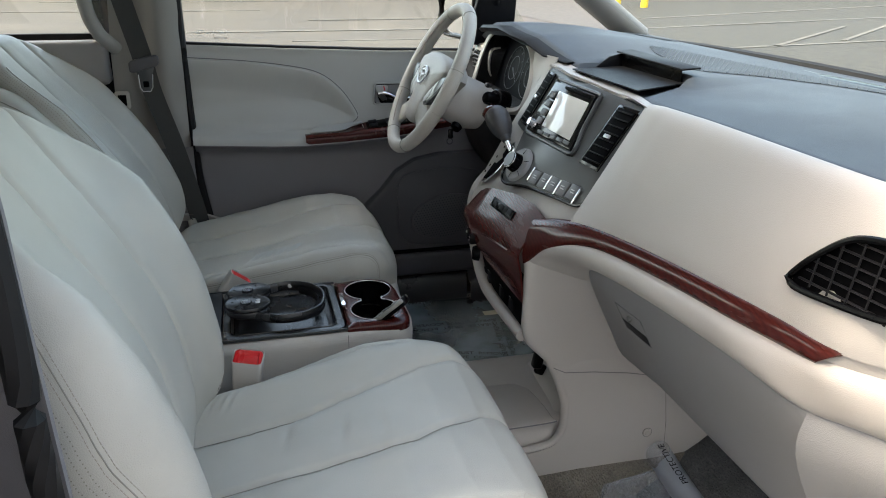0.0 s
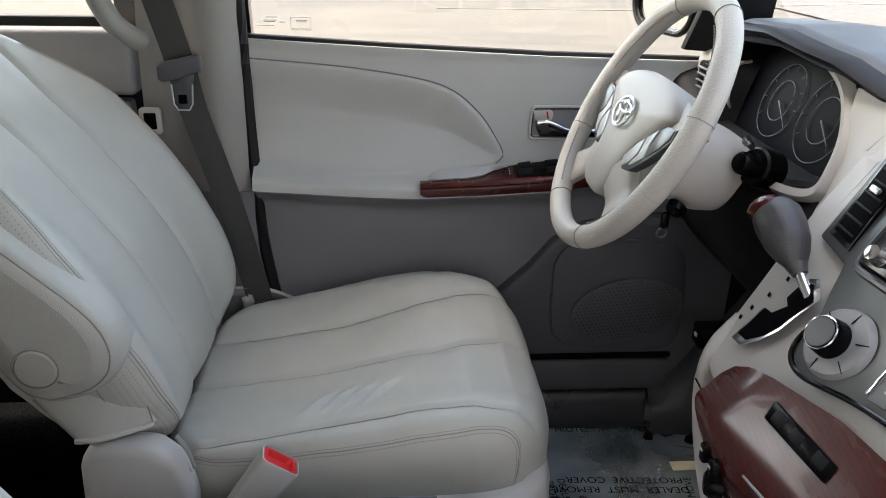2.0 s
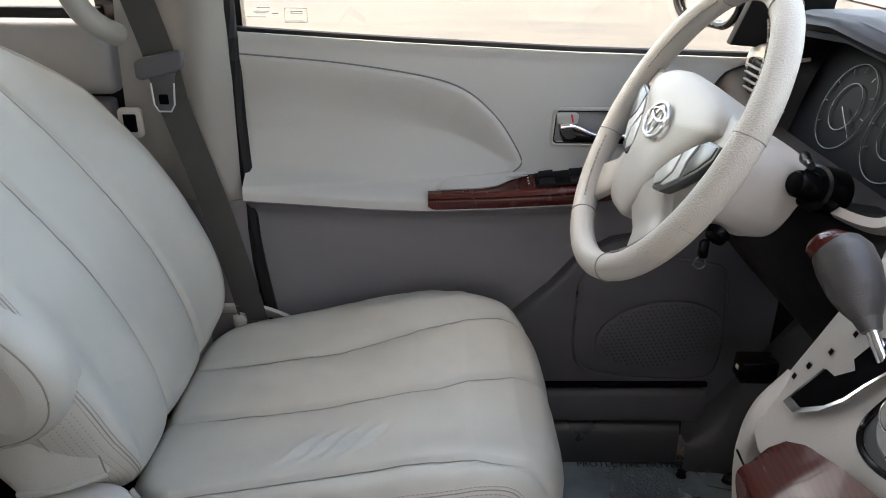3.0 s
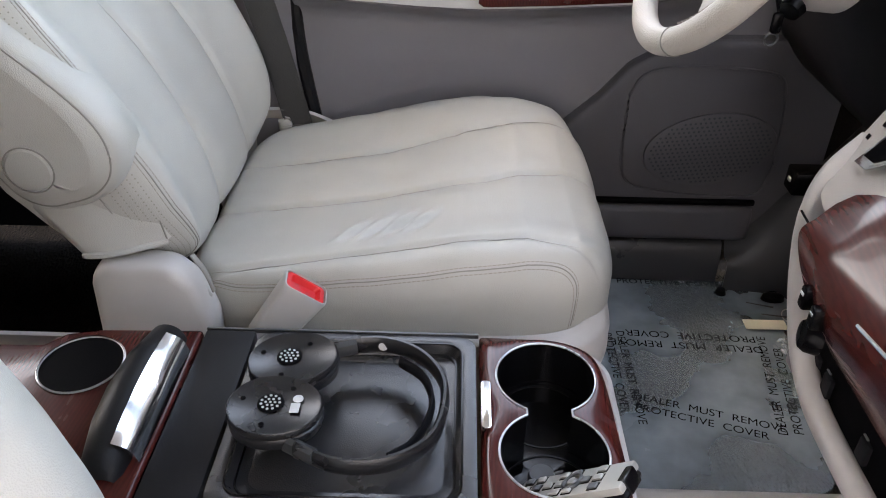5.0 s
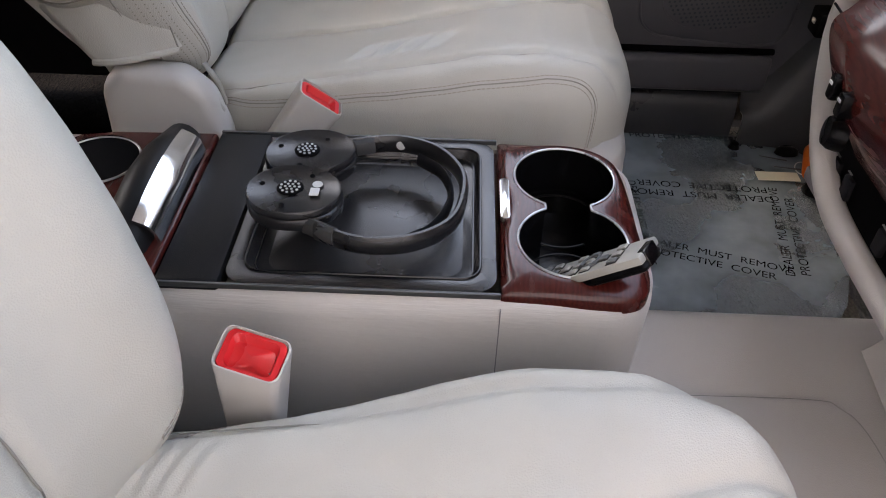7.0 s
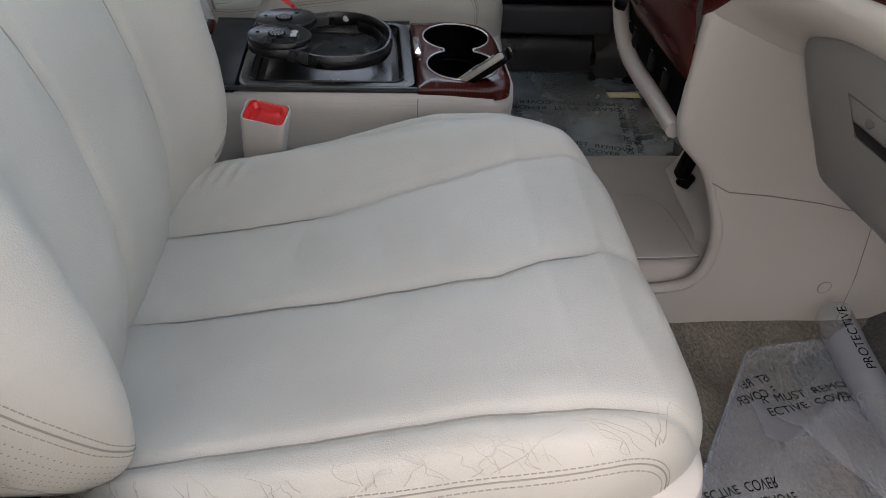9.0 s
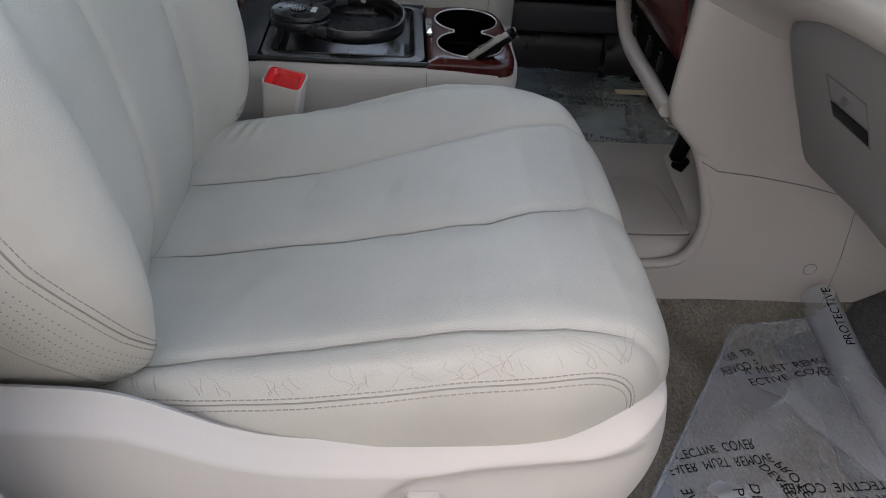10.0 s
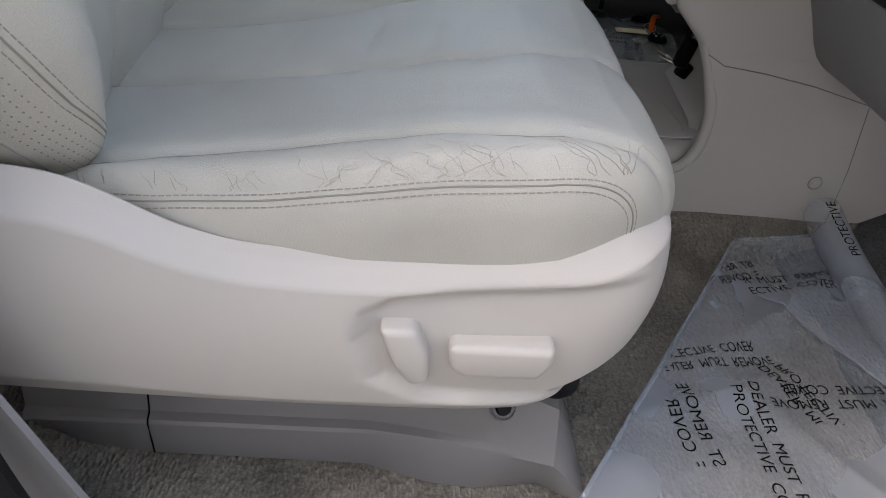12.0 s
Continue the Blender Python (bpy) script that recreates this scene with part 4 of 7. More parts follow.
def turned_in(bm):
    """Lay a part of the remote control into its leaning place."""
    bmesh.ops.transform(bm, matrix=Matrix.Translation(rc0) @ rot.to_4x4(), verts=bm.verts[:])
    return bm


part("lower_case", turned_in(box((-0.076, -0.0165, -0.011), (0.043, 0.0165, -0.003), 0.004, 3)), BLACK, rem)
rem_case = part("upper_case", turned_in(box((-0.077, -0.017, -0.0035), (0.043, 0.017, 0.004), 0.002, 2)), REMOTE, rem, "satin silver upper case")
part("end_cap", turned_in(box((0.037, -0.0095, -0.010), (0.0448, 0.0095, 0.0047), 0.002, 2)), GLOSS, rem, "gloss black signal window")
for i in range(7):
    for j in (-1, 0, 1):
        if i == 4 and j == 0 or i in (2, 5) and j:
            continue
        a, b = -0.066 + 0.0135 * i, 0.0105 * j
        part("button_well", turned_in(box((a - 0.0052, b - 0.0042, 0.0036), (a + 0.0052, b + 0.0042, 0.0043), 0)), BLACK, rem)
        part("button", turned_in(box((a - 0.0044, b - 0.0034, 0.004), (a + 0.0044, b + 0.0034, 0.0062), 0.0013, 2)), BTN if (i + j) % 4 == 1 else REMOTE, rem)
part("button_ring", tube([RP(-0.012 + 0.0085 * math.cos(t), 0.0085 * math.sin(t), 0.0048) for t in np.linspace(0, 6.2832, 24)[:-1]], 0.0022, 6, closed=True), BEZEL, rem)
part("button", turned_in(lathe([(0, 0.0066), (0.004, 0.0064), (0.0048, 0.004)], (-0.012, 0, 0), (0, 0, 1), 18)), REMOTE, rem)


# ---------------------------------------------------------------- dashboard
dash = thing("dashboard", (0.7, C, 0.5), "two-tone dashboard with slate top, beige face and wood strip", "dashboard")
KN = V((-1, -0.15, 0.66)).normalized()


def K(y, z, off=0.0):
    """A place on the sloping face of the centre stack; off: how far proud of it."""
    return V((0.268 - 0.15 * min(y, 1.50) + 0.07 * max(0, y - 1.50) + 0.66 * z, y, z)) + KN * off


def plate(yz, lo, hi, bevel=0.002):
    return prism([K(y, z, lo) for y, z in yz], KN * (hi - lo), bevel)


# top pad: from the edge over the passenger to the windscreen
def top_edge(y):
    return np.interp(y, (0.54, 0.60, 0.75, 0.9, 1.05, 1.12, 1.18, 1.21, 1.27, 1.35, 1.5, 1.65, 1.8, 2.0, 2.2), (0.650, 0.620, 0.603, 0.597, 0.593, 0.586, 0.580, 0.582, 0.588, 0.594, 0.610, 0.596, 0.57, 0.56, 0.60))


def top_z(y):
    return np.interp(y, (0.60, 0.9, 1.25, 1.5, 1.62, 1.75, 1.9, 2.05, 2.2), (0.785, 0.79, 0.793, 0.799, 0.818, 0.853, 0.868, 0.858, 0.83))


POD = [(0.588, 1.56), (0.728, 1.575), (0.728, 1.325), (0.588, 1.255)]
rows = []


def dash_z(x, y):
    """Height of the dash top at (x, y), with the sunk display pod and its brow."""
    e, z0 = top_edge(y), top_z(y)
    u = (x - e) / (1.13 - e)
    z = z0 + (0.806 - z0) * (u * u * (3 - 2 * u)) + 0.012 * math.sin(math.pi * u) - 0.02 * max(0, 0.04 - u) / 0.04
    k = float(smooth_in_poly(np.array(x), np.array(y), POD, 0.008))
    brow = 0.014 * math.exp(-max(0, x - 0.735) / 0.06) * (1 if x > 0.725 else max(0, (x - 0.70) / 0.025)) * np.clip((y - 1.27) / 0.05, 0, 1) * np.clip((1.62 - y) / 0.05, 0, 1)
    return z * (1 - k) + 0.789 * k + brow * (1 - k)


for y in np.linspace(0.53, 2.22, 150):
    e = top_edge(y)
    rows.append([(x, y, dash_z(x, y)) for x in (e + (1.13 - e) * u for u in np.linspace(0, 1, 90))])
dtop = part("dash_top", grid(rows, -0.012), DASH, dash, "slate grey grained dash top pad")
# display pod: a hollow, its shade laid in as a dark plate, a small screen under a raised brow
part("pod_floor", prism([(0.600, 1.552, 0.8035), (0.730, 1.574, 0.8035), (0.730, 1.330, 0.8035), (0.600, 1.270, 0.8035)], (0, 0, 0.002), 0), CHAR, dash, "dark plate standing in for shade in the display pod")
part("display", prism([(0.7235, 1.335, 0.794), (0.7235, 1.572, 0.794), (0.7215, 1.572, 0.832), (0.7215, 1.340, 0.830)], (0.004, 0, 0), 0.001), BLACK, dash, "small dark display under the brow")
part("pod_brow", prism([(0.712, 1.318, 0.829), (0.752, 1.318, 0.831), (0.752, 1.588, 0.834), (0.712, 1.582, 0.832)], (0, 0, 0.004), 0.002), CHAR, dash, "dark brow over the display")
part("pod_cheek", prism([(0.632, 1.552, 0.792), (0.728, 1.572, 0.792), (0.728, 1.574, 0.832), (0.69, 1.566, 0.826)], (0, 0.006, 0), 0.001), CHAR, dash)
near = spline([(0.838, 1.675), (0.806, 1.55), (0.797, 1.42), (0.84, 1.36), (0.90, 1.29), (0.95, 1.18), (0.985, 1.02)], 50)
far = spline([(0.842, 1.677), (0.885, 1.655), (0.925, 1.60), (0.955, 1.50), (0.972, 1.38), (0.985, 1.22), (0.988, 1.02)], 50)
part("defroster_grille", grid([[V((p.x, p.y, dash_z(p.x, p.y) + 0.0012)) for p in (V((*a, 0)).lerp(V((*b, 0)), w) for w in np.linspace(0, 1, 12))] for a, b in zip(near, far)]), DASH_D, dtop, "finely perforated defroster grille")
dg = dtop.children[-1]
ribs = []
for a, b in zip(near[1:-1], far[1:-1]):
    ribs.append(tube([V((p.x, p.y, dash_z(p.x, p.y) + 0.0014)) for p in (V((*a, 0)).lerp(V((*b, 0)), w) for w in np.linspace(0.02, 0.98, 8))], 0.0012, 4))
part("rib", joined(ribs), DASH, dg, kind="stuff")
part("defroster_slot", prism([(1.008, 0.90, 0.8085), (1.040, 0.90, 0.8075), (1.040, 1.70, 0.8075), (1.008, 1.74, 0.8085)], (0, 0, 0.004), 0.001), BLACK, dtop)
part("speaker_grille", grid([[V((p.x, p.y, dash_z(p.x, p.y) + 0.002)) for p in (V((0.972, 2.154, 0)).lerp(V((0.928, 1.90, 0)), v).lerp(V((1.089, 2.19, 0)).lerp(V((1.079, 1.944, 0)), v), w) for w in np.linspace(0, 1, 10))] for v in np.linspace(0, 1, 16)]), DASH_D, dtop, "dark speaker grille at the pillar")

# beige face over the passenger
up = [(0.434, 1.290, 0.574), (0.455, 1.235, 0.588), (0.480, 1.160, 0.600), (0.510, 1.02, 0.607), (0.535, 0.826, 0.614), (0.548, 0.752, 0.613), (0.553, 0.67, 0.616), (0.600, 0.60, 0.618), (0.635, 0.54, 0.620)]
lo = [(0.416, 1.291, 0.490), (0.430, 1.250, 0.528), (0.446, 1.200, 0.556), (0.475, 1.132, 0.575), (0.505, 1.005, 0.581), (0.530, 0.83, 0.585), (0.547, 0.748, 0.586), (0.549, 0.687, 0.594), (0.575, 0.640, 0.596), (0.634, 0.54, 0.596)]
U, L = spline(up, 60), spline(lo, 60)
curves = []
py = [1.205 - (1.205 - 0.54) * (i / 59) for i in range(60)]
ub = U[np.argsort(U[:, 1])]
for y in py:
    bot = V((np.interp(y, ub[:, 1], ub[:, 0]), y, np.interp(y, ub[:, 1], ub[:, 2])))
    top_pt = V((top_edge(y) - 0.002, y, top_z(y)))
    if y > 1.15:
        top_pt = top_pt.lerp(V((0.590, y, 0.786)), (y - 1.15) / 0.055)
    w = min(1, (1.205 - y) / 0.10)
    curves.append(spline([top_pt + V((0.014, 0, -0.002)), top_pt, top_pt.lerp(bot, 0.12) + V((-0.010 * w, 0, 0.002)), top_pt.lerp(bot, 0.5) + V((-0.012 * w, 0, 0.006 * w)), top_pt.lerp(bot, 0.85) + V((-0.007 * w, 0, 0)), bot], 24))
part("upper_panel", grid(curves, 0.006), BEIGE, dash, "beige grained upper dash panel", angle=60)
# joint line of the dash panel
jl = [curves[int(np.argmin(np.abs(np.array(py) - y)))][int(k)] + V((-0.0008, 0, 0)) for y, k in ((0.815, 22), (0.80, 18), (0.77, 14), (0.735, 10), (0.70, 7), (0.66, 4), (0.63, 2))]
part("joint", tube(spline(jl, 30), 0.0012, 6), DARK, dash)
# wood strip, slightly proud
strip = []
for i in range(60):
    a, b = V(U[i]), V(spline(lo, 60)[i])
    end = min(1, (59 - i) / 5)
    o = V((-0.006, 0, 0))
    m = (a + b) / 2
    strip.append([m.lerp(a, 0.96 * end) + V((0.006, 0, 0)), m.lerp(a, 0.93 * end) + o * 0.7, m.lerp(a, 0.5 * end) + o * 1.35, m + o * 1.5, m.lerp(b, 0.5 * end) + o * 1.35, m.lerp(b, 0.93 * end) + o * 0.7, m.lerp(b, 0.96 * end) + V((0.006, 0, 0))])
part("strip_backing", grid([[V(U[i]) + V((0.003, 0, 0)), V(U[i]).lerp(V(L[i]), 0.5) + V((0.001, 0, 0)), V(L[i]) + V((0.003, 0, 0))] for i in range(60)], 0.004), BEIGE, dash)
keep = [s for s, u in zip(strip, U) if u[1] > 0.655]
part("wood_strip", grid(keep, 0.004), WOOD, dash, "glossy burgundy wood strip", angle=70)
# band under the strip and the rounded cheek beside the stack
gl_top = [(0.550, 1.270, 0.452), (0.522, 1.236, 0.492), (0.512, 1.12, 0.526), (0.522, 0.94, 0.537), (0.540, 0.80, 0.532), (0.549, 0.723, 0.525), (0.557, 0.690, 0.525), (0.580, 0.650, 0.527), (0.605, 0.60, 0.530), (0.640, 0.54, 0.533)]
G = spline(gl_top, 60)
bandrows = []
for i in range(60):
    a, b = V(L[i]), V(G[i])
    bulge = V((-0.014, 0, 0.0)) * min(1, i / 12 + 0.3)
    bandrows.append(spline([a + V((0.004, 0, 0.002)), a.lerp(b, 0.15) + bulge * 0.8, a.lerp(b, 0.5) + bulge, a.lerp(b, 0.85) + bulge * 0.6, b + V((0.004, 0, 0)), b + V((0.03, 0, -0.008))], 16))
part("lower_band", grid(bandrows, 0.005), BEIGE, dash, "beige rounded band under the strip", angle=60)
cheek = []
for z in np.linspace(0, 1, 26):
    zz = 0.505 - 0.255 * z
    fx = np.interp(zz, (0.25, 0.29, 0.328, 0.36, 0.50), (0.50, 0.458, 0.420, 0.412, 0.414))
    fy = np.interp(zz, (0.25, 0.328, 0.50), (1.275, 1.283, 1.290))
    bx = np.interp(zz, (0.25, 0.28, 0.33, 0.40, 0.458, 0.505), (0.648, 0.635, 0.612, 0.580, 0.554, 0.50))
    by = np.interp(zz, (0.25, 0.28, 0.33, 0.40, 0.458, 0.505), (1.262, 1.264, 1.266, 1.268, 1.270, 1.262))
    cheek.append(spline([(fx + 0.012, fy + 0.012, zz), (fx, fy, zz), (fx + 0.012, fy - 0.014, zz), ((fx + bx) / 2, (fy + by) / 2 - 0.006, zz), (bx, by, zz), (bx + 0.05, by + 0.004, zz)], 22))
part("cheek_panel", grid(cheek, 0.005), BEIGE, dash, "beige side cheek of the centre stack", angle=60)
# glovebox
gb = []
for i in range(60):
    x, y, z = G[i]
    t = np.clip((1.262 - y) / 0.10, 0, 1)
    low = V((0.634 + 0.016 * t, y, 0.279 - 0.004 * t))
    a = V((x + 0.010, y, z - 0.004))
    gb.append(spline([a + V((0.01, 0, 0.006)), a + V((-0.004, 0, -0.004)), a.lerp(low, 0.25) + V((-0.012, 0, 0.004)), a.lerp(low, 0.6) + V((-0.008, 0, 0.0)), low, low + V((0.06, 0, -0.006))], 22))
gb = [r for r in gb if 0.70 < r[0][1] < 1.275]
glove = part("glovebox", grid(gb, 0.006), GREY, dash, "closed mid-grey glovebox", angle=60)
endp = []
for y in np.linspace(0.70, 0.53, 10):
    x, _, z = G[int(np.argmin(np.abs(G[:, 1] - y)))]
    s = (0.70 - y) / 0.17
    endp.append(spline([(x + 0.005, y, z + 0.004), (x - 0.002 + 0.01 * s, y, z - 0.06), (x + 0.05 + 0.04 * s, y, z - 0.17), (x + 0.12 + 0.06 * s, y, z - 0.28)], 16))
part("side_panel", grid(endp, 0.006), GREY, dash, "mid-grey dash end panel")


def glove_at(y, z, off):
    """A place on the glovebox lid, off proud of it."""
    r = gb[int(np.argmin([abs(q[0][1] - y) for q in gb]))]
    r = np.array(r)[2:19]
    o = np.argsort(r[:, 2])
    return V((float(np.interp(z, r[o, 2], r[o, 0])) - off, y, z))


part("latch_outline", tube([glove_at(y, z, 0.0068) for y, z in ((1.158, 0.457), (1.074, 0.460), (1.0735, 0.407), (1.157, 0.405))], 0.0009, 6, closed=True), DARK, glove)
lat = [(1.156, 0.4555), (1.076, 0.4585), (1.075, 0.428), (1.156, 0.426)]
part("latch_plate", prism([glove_at(y, z, 0.004) for y, z in lat], (-0.003, 0, 0.001), 0.001), GREY, glove, "grey glovebox latch")
# flat plate; the finger slot's shading is put into its dark colour
part("latch_slot", prism([glove_at(y, z, 0.0074) for y, z in ((1.155, 0.4255), (1.076, 0.4275), (1.077, 0.409), (1.153, 0.4075))], (-0.001, 0, 0), 0), CHAR, glove)
part("lock", lathe([(0, 0.003), (0.006, 0.0025), (0.007, 0)], glove_at(1.119, 0.443, 0.0066), (-1, 0, 0.3), 18), BTN, glove)

# right outlet: a rounded trapezoid set in the panel
rvq = [(0.760, 0.671), (0.735, 0.703), (0.692, 0.740), (0.640, 0.752), (0.604, 0.748), (0.596, 0.732), (0.600, 0.690), (0.612, 0.680), (0.655, 0.672), (0.74, 0.664)]
rvp = evened(spline(rvq + [rvq[0]], 90), 60)[:-1]


def RV(y, z, o=0.0):
    """A place at the outlet's face, o proud of it."""
    return V((0.556 + 0.17 * (z - 0.70) + 0.06 * (0.66 - y) - o, y, z))


vent = part("air_vent", tube([RV(y, z, 0.003) for y, z in rvp], 0.0045, 8, closed=True), BLACK, dash, "black outer air vent")
part("vent_back", prism([RV(y, z, -0.002) for y, z in rvp], (0.004, 0, 0), 0), INK_AND_SHADE, vent)
for k in range(6):
    z = 0.677 + 0.0125 * k
    y1 = np.interp(z, (0.664, 0.703, 0.74), (0.752, 0.730, 0.688))
    part("vane", tube([RV(y, z + 0.05 * (0.66 - y) * 0.2, 0.002) for y in np.linspace(0.604, y1, 8)], 0.0028, 6, flat=0.4), CHAR, vent)
for k in range(5):
    y = 0.622 + 0.026 * k
    zt_ = np.interp(y, (0.64, 0.692, 0.735), (0.749, 0.738, 0.702))
    part("vane", tube([RV(y, z, 0.0035) for z in np.linspace(0.672, zt_, 6)], 0.0014, 6), CHAR, vent)

# centre stack
stack_edge = [(1.640, 0.780), (1.58, 0.780), (1.40, 0.776), (1.24, 0.766), (1.205, 0.760), (1.185, 0.70), (1.20, 0.60), (1.25, 0.575), (1.30, 0.52), (1.42, 0.52), (1.55, 0.525), (1.592, 0.530), (1.612, 0.56), (1.625, 0.62), (1.64, 0.70)]
part("stack_panel", plate(evened(spline(stack_edge + [stack_edge[0]], 80), 70)[:-1], -0.03, 0.0, 0.004), BEIGE, dash, "beige centre stack surround")
bez = [(1.592, 0.800), (1.555, 0.8005), (1.40, 0.793), (1.24, 0.781), (1.217, 0.777), (1.208, 0.768), (1.215, 0.70), (1.205, 0.640), (1.222, 0.618), (1.25, 0.610), (1.40, 0.600), (1.47, 0.588), (1.497, 0.600), (1.50, 0.63), (1.53, 0.68), (1.592, 0.685), (1.602, 0.785), (1.601, 0.795)]
bezel = part("stack_bezel", plate(bez, 0.0, 0.005, 0.002), BEZEL, dash, "satin graphite centre stack bezel")
radio = part("radio", plate([(1.512, 0.781), (1.362, 0.776), (1.333, 0.682), (1.507, 0.688)], 0.004, 0.014, 0.003), GLOSS, dash, "black car radio with pale blank display")
part("screen", plate([(1.474, 0.766), (1.364, 0.761), (1.350, 0.696), (1.457, 0.702)], 0.013, 0.0155, 0.0008), SCREEN, radio, "pale reflective display")
part("radio_frame", tube([K(y, z, 0.0085) for y, z in evened(spline([(1.517, 0.770), (1.514, 0.785), (1.50, 0.7865), (1.43, 0.7835), (1.37, 0.781), (1.353, 0.7785), (1.350, 0.765), (1.340, 0.72), (1.327, 0.690), (1.328, 0.679), (1.345, 0.678), (1.42, 0.681), (1.495, 0.684), (1.509, 0.687), (1.512, 0.70), (1.517, 0.770)], 120), 90)[:-1]], 0.0042, 8, closed=True), BEZEL, radio, "satin graphite radio frame")
part("disc_slot", plate([(1.463, 0.777), (1.372, 0.772), (1.371, 0.768), (1.463, 0.773)], 0.013, 0.0150, 0.0004), INK_AND_SHADE, radio)
for k in range(4):
    z = 0.757 - 0.016 * k
    y = 1.497 - 0.004 * k
    part("button", plate([(y, z + 0.006), (y - 0.018, z + 0.0055), (y - 0.019, z - 0.006), (y - 0.001, z - 0.0055)], 0.013, 0.0165, 0.001), BTN, radio)
for y, z in ((1.489, 0.7005),):
    part("knob", lathe([(0, 0.014), (0.0075, 0.013), (0.0085, 0.002), (0.0095, 0)], K(y, z, 0.014), KN, 24), CHROME, radio)
for k in range(5):
    y = 1.462 - 0.024 * k
    part("button", plate([(y, 0.6945), (y - 0.02, 0.694), (y - 0.021, 0.688), (y - 0.001, 0.6885)], 0.013, 0.0155, 0.0008), BTN, radio)
for nm, (yl, yr, zt_, zb_, sk) in {"right": (1.292, 1.232, 0.775, 0.670, 0.004), "left": (1.597, 1.553, 0.794, 0.690, -0.016)}.items():
    o = [(yl, zt_), (yr, zt_ - 0.002), (yr + sk, zb_), (yl + sk, zb_ + 0.002)]
    av = part("air_vent", plate(o, 0.003, 0.0075, 0.001), GLOSS, dash, "black slatted centre air vent")
    # plate proud of the frame, black in place of the recess's shade
    part("vent_hollow", plate([(a + (0.004 if i in (1, 2) else -0.004), b + (0.005 if i > 1 else -0.005)) for i, (a, b) in enumerate(o)], 0.006, 0.0085, 0.0003), INK_AND_SHADE, av)
    for k in range(8):
        z = zb_ + 0.010 + k * 0.0118
        s = sk * (zt_ - z) / (zt_ - zb_)
        part("slat", plate([(yl + s - 0.005, z + 0.003), (yr + s + 0.005, z + 0.002), (yr + s + 0.005, z), (yl + s - 0.005, z + 0.001)], 0.0075, 0.0105, 0.0006), CHAR, av)
    zz = (zt_ + zb_) / 2
    ym = (yl + yr) / 2 + sk / 2
    part("tab", plate([(ym + 0.008, zz + 0.003), (ym - 0.008, zz + 0.003), (ym - 0.008, zz - 0.003), (ym + 0.008, zz - 0.003)], 0.009, 0.0135, 0.0012), SILVER, av)
lip = []
for y in np.linspace(1.190, 1.622, 60):
    e, z0 = top_edge(y), top_z(y)
    zb = np.interp(y, (1.206, 1.24, 1.40, 1.555, 1.612), (0.775, 0.783, 0.795, 0.8025, 0.8025))
    pod = np.interp(y, (1.15, 1.26, 1.54, 1.58), (0, 1, 1, 0))
    p0, p1, p2 = V((e + 0.016, y, z0 - 0.006 + 0.6 * pod * max(0, 0.808 - z0))), V((e + 0.001, y, z0 - 0.007 + 0.6 * pod * max(0, 0.807 - z0))), K(y, zb, 0.004)
    lip.append(spline([p0, p1, p1.lerp(p2, 0.5) + V((-0.002, 0, 0.001)), p1.lerp(p2, 0.9) + V((-0.001, 0, 0)), p2, p2 + V((0.012, 0, -0.012))], 16))
part("stack_lip", grid(lip, 0.003), BEIGE, dash, "beige lip between stack and gauges", angle=60)
# climate controls
part("panel_edge", tube([K(y, z, 0.005) for y, z in spline([(1.50, 0.635), (1.498, 0.603), (1.47, 0.590), (1.40, 0.601), (1.30, 0.608), (1.235, 0.612), (1.212, 0.626)], 40)], 0.003, 8), GLOSS, bezel)
dial = part("dial_ring", lathe([(0.0, 0.008), (0.033, 0.007), (0.036, 0.003), (0.037, 0)], K(1.462, 0.628, 0.004), KN, 40), GREY, dash, "ring of climate buttons round the dial")
for k in range(6):
    t = 6.2832 * k / 6 + 0.3
    r = KN.orthogonal().normalized()
    w = KN.cross(r)
    d = r * math.cos(t) + w * math.sin(t)
    part("divider", tube([K(1.462, 0.628, 0.0122) + d * 0.022, K(1.462, 0.628, 0.0105) + d * 0.034], 0.0006, 6), INK_AND_SHADE, dial)
knob = part("dial", lathe([(0.0, 0.020), (0.0145, 0.0205), (0.017, 0.019), (0.0185, 0.014), (0.0195, 0.005), (0.020, 0)], K(1.466, 0.628, 0.010), KN, 40), BLACK, dash, "black climate dial with a chrome ring")
part("chrome_ring", tube([K(1.466, 0.628, 0.0290) + (KN.orthogonal().normalized() * math.cos(t) + KN.cross(KN.orthogonal().normalized()) * math.sin(t)) * 0.0166 for t in np.linspace(0, 6.2832, 40)[:-1]], 0.0010, 8, closed=True), CHROME, knob)
part("dial_face", lathe([(0, 0.001), (0.0148, 0.0008), (0.0152, 0)], K(1.466, 0.628, 0.0303), KN, 32), BEZEL, knob)
for k in range(5):
    y0 = 1.400 - 0.0315 * k
    z0 = 0.619 + 0.0015 * k
    part("climate_button", plate([(y0, z0 + 0.014), (y0 - 0.027, z0 + 0.0145), (y0 - 0.0275, z0 - 0.009), (y0 - 0.0005, z0 - 0.0105)], 0.004, 0.0090, 0.0015), BTN, bezel)
    part("marks", plate([(y0 - 0.007, z0 + 0.006), (y0 - 0.018, z0 + 0.006), (y0 - 0.018, z0 + 0.0045), (y0 - 0.007, z0 + 0.0045)], 0.0088, 0.0093, 0), PALE_BTN, bezel)
    part("marks", plate([(y0 - 0.009, z0 + 0.002), (y0 - 0.020, z0 + 0.002), (y0 - 0.020, z0 + 0.0005), (y0 - 0.009, z0 + 0.0005)], 0.0088, 0.0093, 0), PALE_BTN, bezel)
